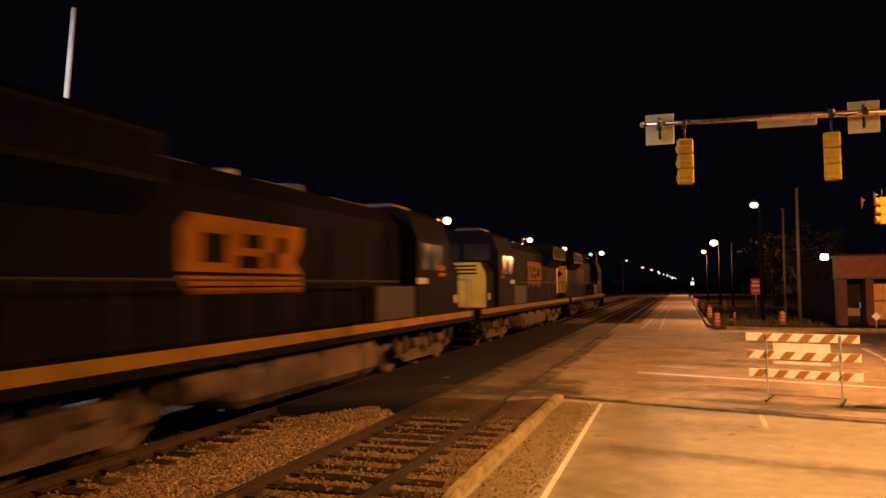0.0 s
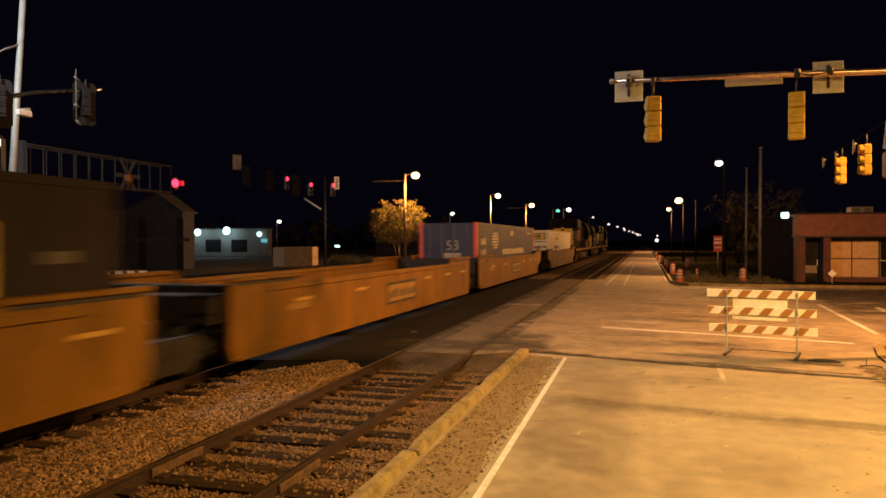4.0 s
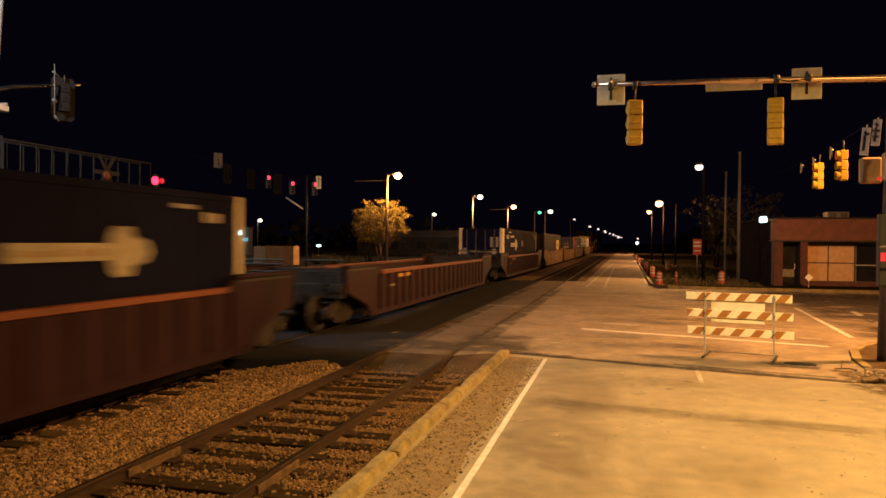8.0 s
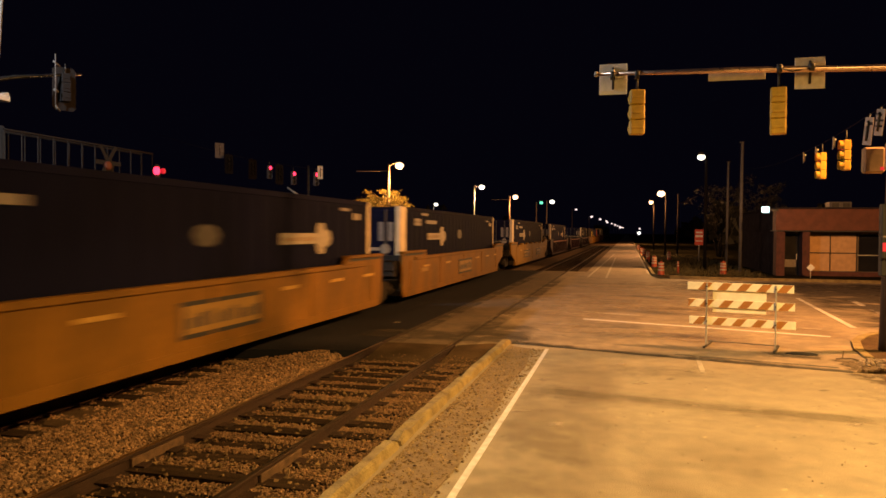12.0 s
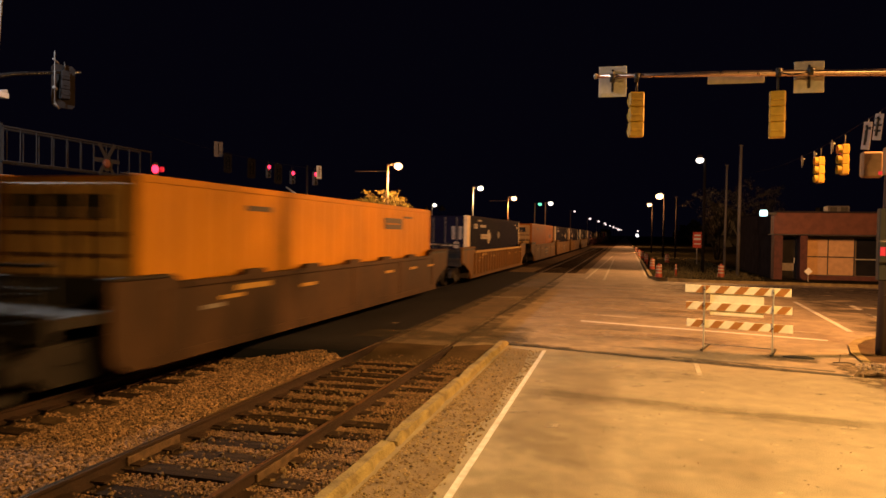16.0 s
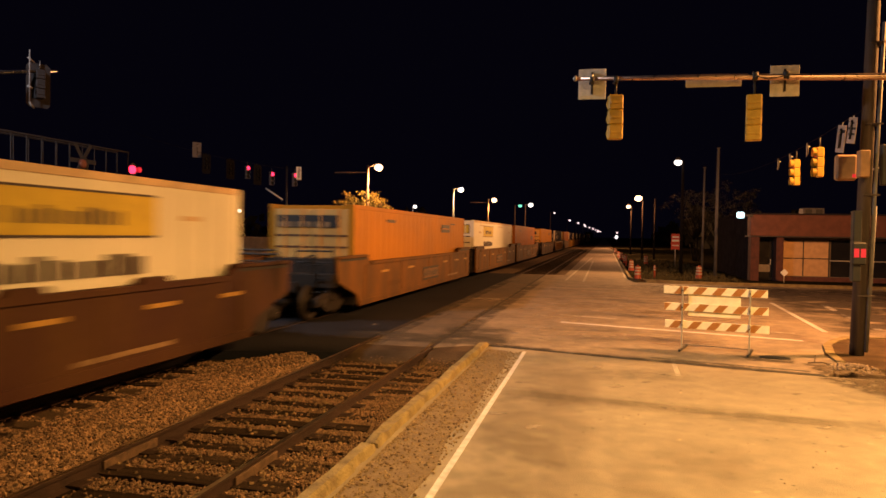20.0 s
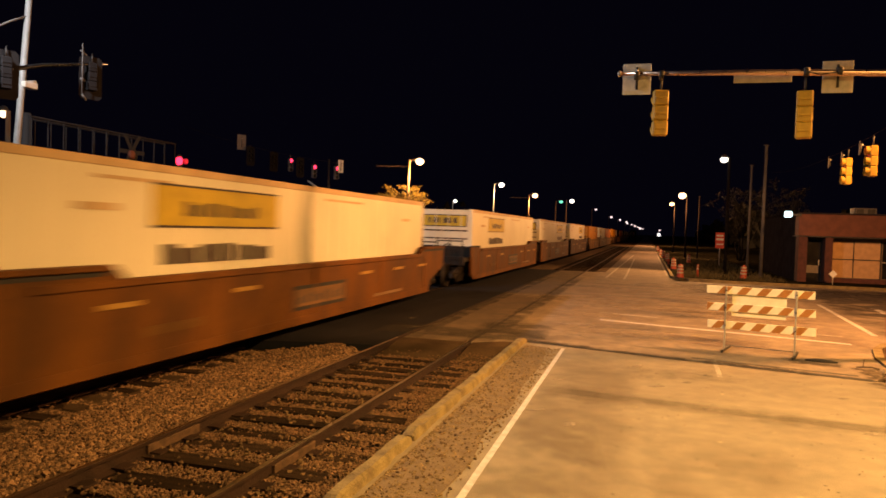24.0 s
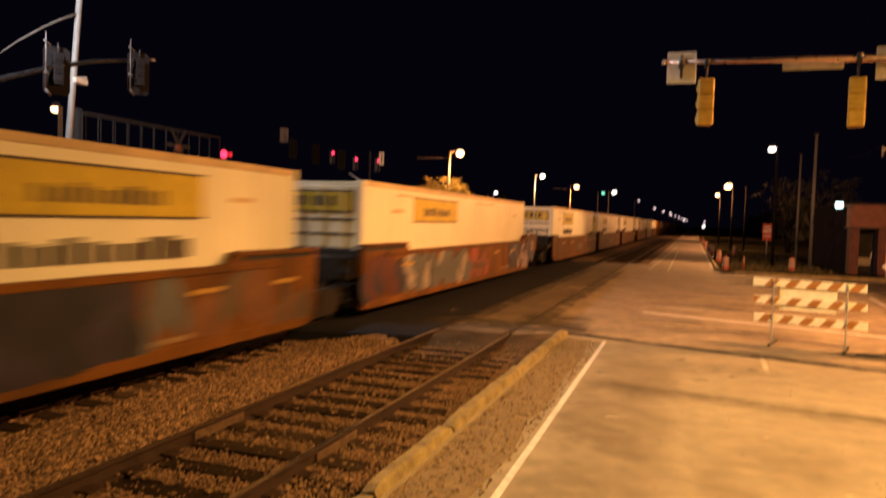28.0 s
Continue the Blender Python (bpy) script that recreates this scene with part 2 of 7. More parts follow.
LEAF = material("yellow_autumn_leaf", (0.15, 0.135, 0.018), 0.7, scale=3, vary=0.4, bump=0.0, second=(0.11, 0.075, 0.012), island=0.6)
GRASS = material("dry_grass", (0.10, 0.085, 0.035), 0.9, scale=8, vary=0.5, bump=0.0)
NAVY = material("navy_container_paint", (0.0068, 0.0074, 0.026), 0.75, scale=0.7, vary=0.3, bump=0.06, per_object=0.15, specular=0.03)
GREY_BLUE = material("grey_blue_container_paint", (0.038, 0.043, 0.085), 0.6, scale=0.7, vary=0.25, bump=0.06, specular=0.2)
CHARCOAL = material("charcoal_container_paint", (0.022, 0.019, 0.022), 0.6, scale=0.7, vary=0.25, bump=0.06, specular=0.05)
ORANGE_BOX = material("orange_container_paint", (0.45, 0.135, 0.005), 0.6, specular=0.15, scale=0.6, vary=0.2, bump=0.06, per_object=0.12)
AMBER_BOX = material("faded_amber_container_paint", (0.43, 0.185, 0.008), 0.6, specular=0.15, scale=0.6, vary=0.2, bump=0.06, per_object=0.1)
WHITE_BOX = material("white_container_paint", (0.75, 0.73, 0.60), 0.5, scale=0.5, vary=0.14, bump=0.06, per_object=0.06)
CREAM = material("cream_corner_post", (0.60, 0.50, 0.36), 0.55, scale=3, vary=0.2, bump=0.06)
RED_POST = material("red_corner_post", (0.45, 0.06, 0.04), 0.55, scale=3, vary=0.25, bump=0.06)
STENCIL_DIM = material("weathered_grey_emblem", (0.06, 0.054, 0.05), 0.6, scale=5, vary=0.35)
LOGO_WHITE = material("white_lettering", (0.34, 0.295, 0.24), 0.55, scale=5, vary=0.4, bump=0.04, fine=14)
LOGO_YELLOW = material("yellow_panel", (0.57, 0.43, 0.03), 0.55, scale=4, vary=0.22, bump=0.04)
RIB_BROWN = material("brown_door_rib_paint", (0.11, 0.05, 0.02), 0.6, scale=3, vary=0.3)
DOOR_TAN = material("faded_tan_door_paint", (0.58, 0.34, 0.095), 0.55, scale=1.2, vary=0.22, bump=0.06)
PALE_YELLOW = material("faded_yellow_panel", (0.27, 0.155, 0.03), 0.6, scale=4, vary=0.3)
STENCIL = material("tan_stencil", (0.25, 0.16, 0.08), 0.6, scale=7, vary=0.4)
LOGO_DARK = material("dark_lettering", (0.06, 0.045, 0.04), 0.6, scale=6, vary=0.25, bump=0.04)
# yellow car paint, with the dimmer, redder light put into its colour
DIM_YELLOW_CAR = material("dimmed_yellow_well_car_paint", (0.188, 0.090, 0.011), 0.6, scale=1.5, vary=0.5, bump=0.15, fine=22, stretch=(1, 1, 0.45), second=(0.115, 0.058, 0.008), specular=0.15)
YELLOW_CAR = material("yellow_well_car_paint", (0.240, 0.126, 0.009), 0.6, scale=1.5, vary=0.5, bump=0.15, fine=22, stretch=(1, 1, 0.45), second=(0.165, 0.085, 0.008), per_object=0.12, specular=0.15)
BROWN_CAR = material("brown_well_car_paint", (0.165, 0.064, 0.010), 0.65, scale=1.5, vary=0.5, bump=0.15, fine=22, stretch=(1, 1, 0.45), second=(0.085, 0.036, 0.010), per_object=0.18, specular=0.15)
RED_CAR = material("oxide_red_well_car_paint", (0.023, 0.0080, 0.0150), 0.65, scale=1.5, vary=0.5, bump=0.15, fine=22, stretch=(1, 1, 0.45), second=(0.015, 0.0060, 0.0095), specular=0.12, per_object=0.12)
TAN_CAR = material("tan_well_car_paint", (0.150, 0.069, 0.014), 0.65, scale=1.5, vary=0.5, bump=0.15, fine=22, stretch=(1, 1, 0.45), second=(0.080, 0.040, 0.011), per_object=0.12, specular=0.15)
LOCO_TOP = material("locomotive_dusty_top", (0.0045, 0.005, 0.008), 0.6, scale=1.5, vary=0.35, bump=0.08, specular=0.05)
LOCO_RED = material("locomotive_amber_emblem", (0.22, 0.085, 0.006), 0.8, scale=3, vary=0.3, specular=0.08)
LOCO_SILL = material("locomotive_grimy_sill", (0.20, 0.100, 0.018), 0.65, scale=2, vary=0.4, bump=0.1, specular=0.08)
LOCO_NAVY = material("locomotive_navy", (0.0054, 0.0048, 0.0095), 0.72, scale=1.2, vary=0.35, bump=0.05, specular=0.03)
LOCO_UNDER = material("dusty_brown_running_gear", (0.088, 0.050, 0.033), 0.85, scale=2.5, vary=0.5, bump=0.3, second=(0.034, 0.021, 0.016))
PANEL_TAN = material("pale_tan_stencil_field", (0.19, 0.10, 0.036), 0.65, scale=3, vary=0.35)
LOCO_YELLOW = material("locomotive_yellow", (0.44, 0.32, 0.03), 0.5, scale=2, vary=0.25, bump=0.06)
RUST_CAR = material("dark_rust_well_car_paint", (0.066, 0.029, 0.010), 0.65, scale=1.5, vary=0.5, bump=0.15, fine=22, stretch=(1, 1, 0.45), second=(0.045, 0.016, 0.010), specular=0.2)
DARK_CAR = material("dark_brown_well_car_paint", (0.055, 0.029, 0.015), 0.65, scale=1.5, vary=0.5, bump=0.15, fine=22, stretch=(1, 1, 0.45), specular=0.2)
LOCO_GREY = material("locomotive_grey_roof", (0.05, 0.05, 0.055), 0.55, scale=2, vary=0.3, bump=0.08)
LAMP_WARM = glow("warm_lamp_glass", (1.0, 0.62, 0.32), 4.0)
LAMP_WHITE = glow("white_lamp_glass", (1.0, 0.90, 0.74), 3.0)
LAMP_GREEN = glow("green_lamp_glass", (0.20, 1.0, 0.62), 1.2)
LAMP_COOL = glow("cool_floodlight_glass", (0.62, 0.97, 1.0), 3)
LAMP_PINK = glow("distant_lamp_glass", (1.0, 0.74, 0.70), 1.3)
RED_ON = glow("lit_red_lens", (1.0, 0.025, 0.07), 4.5)
RED_DIM = glow("dim_red_lens", (1.0, 0.02, 0.04), 0.7)
HEADLIGHT = glow("distant_headlight_glass", (1.0, 0.95, 0.9), 1.5)

# ---- mesh helpers ----


def box(bm, x0, x1, y0, y1, z0, z1):
    v = [bm.verts.new(p) for p in ((x0, y0, z0), (x1, y0, z0), (x1, y1, z0), (x0, y1, z0), (x0, y0, z1), (x1, y0, z1), (x1, y1, z1), (x0, y1, z1))]
    for q in ((3, 2, 1, 0), (4, 5, 6, 7), (0, 1, 5, 4), (1, 2, 6, 5), (2, 3, 7, 6), (3, 0, 4, 7)):
        bm.faces.new([v[i] for i in q])


def prism(bm, outline, axis, lo, hi):
    """Extrudes an outline (pairs in the two other axes) from lo to hi along axis."""
    def at(a, b, c):
        return {"x": (c, a, b), "y": (a, c, b), "z": (a, b, c)}[axis]
    low = [bm.verts.new(at(a, b, lo)) for a, b in outline]
    top = [bm.verts.new(at(a, b, hi)) for a, b in outline]
    n = len(outline)
    bm.faces.new(low)
    bm.faces.new(top[::-1])
    for i in range(n):
        bm.faces.new((low[i], top[i], top[(i + 1) % n], low[(i + 1) % n]))


def rod(bm, a, b, r0, r1=None, sides=10):
    """A round bar from a to b."""
    a, b = Vector(a), Vector(b)
    r1 = r0 if r1 is None else r1
    q = (b - a).to_track_quat("Z", "Y")
    rings = []
    for p, r in ((a, r0), (b, r1)):
        rings.append([bm.verts.new(p + q @ Vector((r * math.cos(2 * math.pi * i / sides), r * math.sin(2 * math.pi * i / sides), 0))) for i in range(sides)])
    bm.faces.new(rings[0][::-1])
    bm.faces.new(rings[1])
    for i in range(sides):
        f = bm.faces.new((rings[0][i], rings[0][(i + 1) % sides], rings[1][(i + 1) % sides], rings[1][i]))
        f.smooth = sides > 6


def tube(bm, points, radii, sides=10):
    """One bent bar through the points."""
    points = [Vector(p) for p in points]
    rings = []
    for k, p in enumerate(points):
        way = points[min(k + 1, len(points) - 1)] - points[max(k - 1, 0)]
        q = way.to_track_quat("Z", "Y")
        rings.append([bm.verts.new(p + q @ Vector((radii[k] * math.cos(2 * math.pi * i / sides), radii[k] * math.sin(2 * math.pi * i / sides), 0))) for i in range(sides)])
    for a, b in zip(rings, rings[1:]):
        for i in range(sides):
            bm.faces.new((a[i], a[(i + 1) % sides], b[(i + 1) % sides], b[i])).smooth = True
    bm.faces.new(rings[0][::-1])
    bm.faces.new(rings[-1])


def turned(bm, profile, centre, axis="z", sides=16):
    """A solid of revolution: profile of (radius, height)."""
    cx, cy, cz = centre
    rings = []
    for r, h in profile:
        ring = []
        for i in range(sides):
            a = 2 * math.pi * i / sides
            u, w = r * math.cos(a), r * math.sin(a)
            ring.append(bm.verts.new({"z": (cx + u, cy + w, cz + h), "x": (cx + h, cy + u, cz + w), "y": (cx + u, cy + h, cz + w)}[axis]))
        rings.append(ring)
    for k in range(len(rings) - 1):
        for i in range(sides):
            f = bm.faces.new((rings[k][i], rings[k][(i + 1) % sides], rings[k + 1][(i + 1) % sides], rings[k + 1][i]))
            f.smooth = True
    bm.faces.new(rings[0][::-1])
    bm.faces.new(rings[-1])


def soften(bm, width=0.01, segments=1):
    bmesh.ops.recalc_face_normals(bm, faces=bm.faces)
    bmesh.ops.bevel(bm, geom=list(bm.edges), offset=width, segments=segments, affect="EDGES", clamp_overlap=True)


def mesh_of(name, bm, mat):
    bmesh.ops.recalc_face_normals(bm, faces=bm.faces)
    data = bpy.data.meshes.new(name)
    bm.to_mesh(data)
    bm.free()
    data.materials.append(mat)
    return data


def part(name, bm, mat, parent, label=""):
    ob = new(name, mesh_of(name, bm, mat))
    ob.parent = parent
    return tagged(ob, label)


def boxes(name, mat, parent, *sizes, bevel=0.0, label=""):
    bm = bmesh.new()
    for s in sizes:
        box(bm, *s)
    if bevel:
        soften(bm, bevel)
    return part(name, bm, mat, parent, label)


def rods(name, mat, parent, *bars, sides=8, label=""):
    bm = bmesh.new()
    for b in bars:
        rod(bm, *b, sides=sides)
    return part(name, bm, mat, parent, label)


def thing(name, label, category, group="", kind="", m=None):
    ob = new(name)
    ob.empty_display_size = 0.2
    if m is not None:
        ob.matrix_world = m
    return tagged(ob, label, category, group, kind)


def setting(name, bm, mat, label, category=""):
    return tagged(new(name, mesh_of(name, bm, mat)), label, category, "", "structure")


# ---- the ground, roads and kerbs ----
NEAR, FAR = -4.17, -8.27      # centre lines of the two tracks
XING = 13.3                   # the crossing begins here

bm = bmesh.new()
n = 24
grid = [[bm.verts.new((math.copysign(abs(i / n) ** 3, i) * 2500, math.copysign(abs(j / n) ** 3, j) * 2500, -0.30)) for j in range(-n, n + 1)] for i in range(-n, n + 1)]
for i in range(2 * n):
    for j in range(2 * n):
        bm.faces.new((grid[i][j], grid[i + 1][j], grid[i + 1][j + 1], grid[i][j + 1]))
ground = setting("ground", bm, GROUND, "dark bare soil reaching to the horizon at night", "ground")


def slab(name, outline, top, mat, label, category="road", thick=0.34, bevel=0.0):
    bm = bmesh.new()
    prism(bm, outline, "z", top - thick, top)
    if bevel:
        soften(bm, bevel)
    return setting(name, bm, mat, label, category)


# near street beside the tracks, pale and worn
slab("road_near", [(-2.42, -25), (16, -25), (16, 12.7), (3.75, 13.45), (-1.95, 14.98), (-2.42, 15.05)], 0.0, PALE_ROAD, "pale worn pavement of the near street under sodium light")
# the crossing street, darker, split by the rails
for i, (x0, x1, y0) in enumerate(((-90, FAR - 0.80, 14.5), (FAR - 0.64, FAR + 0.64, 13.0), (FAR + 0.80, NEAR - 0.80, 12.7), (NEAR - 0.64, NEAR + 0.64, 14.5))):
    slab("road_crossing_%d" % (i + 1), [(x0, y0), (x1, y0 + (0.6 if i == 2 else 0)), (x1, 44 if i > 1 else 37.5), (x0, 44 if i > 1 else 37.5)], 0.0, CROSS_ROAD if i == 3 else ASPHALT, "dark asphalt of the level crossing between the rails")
slab("road_crossing_5", [(NEAR + 0.80, 14.5), (-2.42, 15.15), (-1.95, 15.08), (3.75, 13.55), (4.3, 14.9), (5.2, 17.6), (7.0, 18.6), (60, 17.5), (60, 37.5), (1.6, 38.6), (1.3, 41), (1.32, 44), (NEAR + 0.80, 44)], 0.0, MID_ROAD, "worn asphalt of the crossing street")
slab("road_far", [(-2.26, 44), (1.32, 44), (1.35, 60), (1.4, 900), (-1.9, 900)], 0.001, MID_ROAD, "worn asphalt of the street running on along the tracks")
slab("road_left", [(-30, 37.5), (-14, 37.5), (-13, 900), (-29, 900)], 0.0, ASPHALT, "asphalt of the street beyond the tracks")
slab("pavement_island", [(1.45, 41.5), (2.2, 39.6), (4, 38.9), (60, 37.8), (60, 900), (1.55, 900)], 0.10, VERGE, "raised dirt verge behind a kerb beside the street", "verge", 0.42)
slab("pavement_corner", [(4.50, 14.45), (16, 13.2), (16, 18.5), (8, 19.2), (5.7, 18.9), (5.2, 18.1), (4.85, 17.3), (4.55, 16.0), (4.42, 14.6)], 0.02, DIRT, "dirt corner of the crossing round the utility pole", "verge", 0.42)
slab("track_bed", [(FAR - 3.5, -760), (-2.4, -760), (-2.4, XING - 0.4), (FAR - 3.5, XING - 0.4)], -0.205, DIRT, "dirty track bed under the ballast", "track bed", 0.09)
slab("track_bed_far", [(FAR - 3.5, 37.6), (-2.0, 37.6), (-2.0, 950), (FAR - 3.5, 950)], -0.05, material("brown_cinder_bed", (0.125, 0.086, 0.052), 0.95, scale=1.3, vary=0.5, bump=0.7, fine=45, specular=0.05, second=(0.075, 0.05, 0.03)), "dark track bed beyond the crossing", "track bed", 0.09)
slab("gravel_strip", [(-2.24, 2), (-1.60, 2), (-1.55, 4), (-1.66, 5.5), (-1.58, 7), (-1.70, 8.2), (-1.62, 9.5), (-1.70, 11), (-1.66, 12.6), (-1.82, 14.4), (-2.24, 14.6)], 0.010, GRIT_DIRT, "dirt and grit washed along the kerb", "dirt", 0.02)

# painted lines, each a separate thin stripe
LINES = {
    "edge": [(-1.462, 3.0), (-1.392, 3.0), (-1.472, 14.5), (-1.542, 14.5)],
    "dash": [(1.20, 12.75), (1.285, 12.75), (1.335, 14.45), (1.26, 14.45)],
    "stop": [(-1.12, 19.75), (4.46, 18.0), (4.46, 18.16), (-1.10, 19.95)],
    "second": [(-1.25, 21.55), (0.35, 21.1), (0.36, 21.25), (-1.23, 21.75)],
    "third": [(2.6, 19.9), (4.6, 19.35), (4.6, 19.47), (2.6, 20.05)],
    "slant": [(5.38, 20.0), (5.52, 20.0), (6.03, 28.7), (5.89, 28.7)],
    "slant_two": [(6.9, 21.0), (7.1, 21.0), (7.72, 28.4), (7.53, 28.4)],
    "far_edge": [(-2.02, 38.8), (-1.89, 38.8), (-1.26, 82), (-1.40, 82)],
    "far_inner": [(-1.08, 38.0), (-0.96, 38.0), (-0.98, 70), (-1.10, 70)],
    "far_right": [(1.12, 43.0), (1.22, 43.0), (1.28, 110), (1.16, 110)],
}
for k, o in LINES.items():
    slab("road_line", o, 0.005, FADED_PAINT if "far" in k or k in ("second", "third", "dash") else LINE_PAINT, "worn white painted road line", "road marking", 0.004)
slab("road_seam", [(0.9, 14.52), (3.55, 13.86), (3.58, 13.93), (0.9, 14.60)], 0.0065, WORN_TAR, "thin second tar line beside the seam", "road seam", 0.006)
# tar seam where the two pavings meet; the softer band below is painted arm shadow
slab("road_seam", [(-2.3, 14.98), (0.6, 14.20), (3.7, 13.42), (3.7, 13.62), (0.6, 14.36), (-2.3, 15.16)], 0.007, TAR, "black tar seam between two pavings", "road seam", 0.006)


def stain(label, x, y, w, h, turn, mat, z=0.009, category="road stain"):
    bm = bmesh.new()
    bm.faces.new([bm.verts.new((u * w / 2, v * h / 2, 0)) for u, v in ((-1, -1), (1, -1), (1, 1), (-1, 1))])
    ob = tagged(new("road_stain", mesh_of("road_stain", bm, mat)), label, category, "", "structure")
    ob.matrix_world = pose(x, y, z, 0, 0, turn)


OIL = stain_paint("oily_stain", (0.05, 0.042, 0.036), 0.6)
ARM_SHADOW = stain_paint("arm_shadow_paint", (0.14, 0.108, 0.075), 0.25, -2.0)
WHEEL_PATH = stain_paint("greyed_wheel_path", (0.165, 0.112, 0.082), 0.22, -2.6)
# soft shadow of the mast arm, painted onto the pavement
stain("painted soft shadow of the mast arm across the pavement", 1.2, 10.25, 5.6, 0.42, -9, ARM_SHADOW, 0.0095)
stain("greyed wheel path along the pavement", -0.75, 9.4, 1.5, 8.6, 0, WHEEL_PATH, 0.0075)
stain("greyed wheel path along the pavement", 0.9, 6.5, 1.6, 4.6, 4, WHEEL_PATH, 0.0077)
STAIN_AND_SHADOW = stain_paint("brown_stain_and_shadow", (0.15, 0.12, 0.085), 0.14, 0.5)
PALE_SCUFF = stain_paint("pale_scuff", (0.42, 0.345, 0.27), 0.5, 4.0)
PALE_DUST = stain_paint("pale_dust", (0.38, 0.30, 0.215), 0.5, -1.5)
stain("dark oily patch at the barricade's foot", 3.05, 15.0, 1.1, 0.7, -8, OIL)
stain("dark oily smear on the tar seam", 1.9, 14.0, 2.2, 0.55, -14, OIL)
LEAF_DIRT = stain_paint("leafy_dirt", (0.10, 0.07, 0.04), 0.95, 1.0)
stain("leafy dirt drifted over the pavement corner", 4.9, 12.9, 2.6, 1.8, 20, LEAF_DIRT)
stain("leafy dirt drifted over the pavement corner", 4.3, 14.2, 1.4, 1.2, 0, LEAF_DIRT)
stain("dark oily smear on the tar seam", 0.2, 14.4, 1.6, 0.35, -14, OIL)
stain("dark oily smear on the tar seam", -1.6, 15.0, 1.5, 0.35, -12, OIL)
# the first two darken the painted arm shadow, the rest are weathering
for x, y, w, h, a in ((0.4, 10.35, 3.4, 0.8, -8), (2.4, 10.0, 2.6, 0.75, -6), (-1.0, 10.5, 1.0, 1.2, 0), (-0.9, 8.0, 1.0, 1.8, 8), (0.6, 12.6, 1.8, 1.1, 10), (-1.0, 6.2, 0.9, 2.0, 5), (4.0, 11.6, 1.8, 1.0, 0)):
    stain("brown weathering and painted arm shadow on the pale pavement", x, y, w, h, a, STAIN_AND_SHADOW)
for x, y, w, h, a in ((-1.65, 18.47, 0.9, 0.5, 10), (-4.15, 26.1, 1.6, 0.8, 0), (-1.02, 33.9, 2.6, 1.2, 0), (-3.2, 20.1, 0.5, 0.4, 0), (-2.2, 23.0, 0.8, 0.6, 0)):
    stain("pale scuffed spot on the road", x, y, w, h, a, PALE_SCUFF)
for k in range(14):
    stain("small pale scuff on the pavement", random.uniform(-1.3, 3.6), random.uniform(4.8, 14.0), random.uniform(0.10, 0.30), random.uniform(0.06, 0.18), random.uniform(0, 90), PALE_SCUFF, 0.0098)
# broad dark patches over the right-hand side street
DARK_PATCH = stain_paint("dark_street_patch", (0.050, 0.036, 0.030), 0.85, -2.4)
stain("dark ragged-edged patch over the side street", 11.0, 28.6, 11.5, 19.0, 0, DARK_PATCH, 0.0081)
stain("dark ragged-edged patch over the side street", 8.2, 34.0, 14.0, 7.0, 0, DARK_PATCH, 0.0079)
for x, y, w, h, a in ((-0.8, 25.4, 6.5, 1.8, -3), (1.6, 29.0, 6.0, 1.6, 0), (-0.4, 27.6, 5.5, 1.0, 2), (0.6, 23.4, 6.0, 1.0, -4), (0.0, 32.0, 6.0, 1.4, 0), (0.5, 17.3, 4.5, 1.6, -12), (2.6, 23.0, 4.5, 3.0, 0), (-1.6, 21.0, 2.2, 1.8, 0), (1.8, 34.5, 5.0, 3.0, 0)):
    stain("dusty pale area of the crossing street", x, y, w, h, a, PALE_DUST, 0.0085)

for x0, x1, y1 in ((NEAR - 0.66, NEAR + 0.66, 14.7), (NEAR + 0.84, -2.5, 14.9)):
    bm = bmesh.new()
    prism(bm, [(12.3, -0.28), (12.3, -0.23), (13.2, -0.14), (14.0, -0.03), (y1, -0.002), (y1, -0.28)], "x", x0, x1)
    setting("crossing_approach", bm, DIRT, "brown dirt ramped up to the level crossing", "dirt")
CROSS_BAND = stain_paint("dark_crossing_band", (0.06, 0.048, 0.036), 0.55, -2.0)
stain("dark grime along the rail in the crossing", NEAR + 0.92, 26.0, 0.62, 25.0, 0, CROSS_BAND, 0.0088)
stain("dark grime along the rail in the crossing", NEAR - 0.55, 26.0, 0.5, 25.0, 0, CROSS_BAND, 0.0088)
stain("soft dark band where the paving meets the track", -3.6, 15.7, 4.4, 1.5, -3, CROSS_BAND, 0.0089)
stain("soft dark band where the paving meets the track", -2.9, 16.8, 1.8, 2.6, 0, CROSS_BAND, 0.0091)
for x, y in ((-5.6, 17.6), (-3.4, 18.9), (-2.0, 17.2), (-4.4, 21.5), (-1.3, 16.4), (-2.7, 24.5), (-0.6, 17.5)):
    stain("small pale crumb pressed into the crossing", x, y, 0.22, 0.16, 20 * x, PALE_SCUFF, 0.0098)
# kerb stones along the near track
kerb = thing("kerb", "weathered pale concrete kerb beside the track", "kerb", "", "structure")
y = 0.5
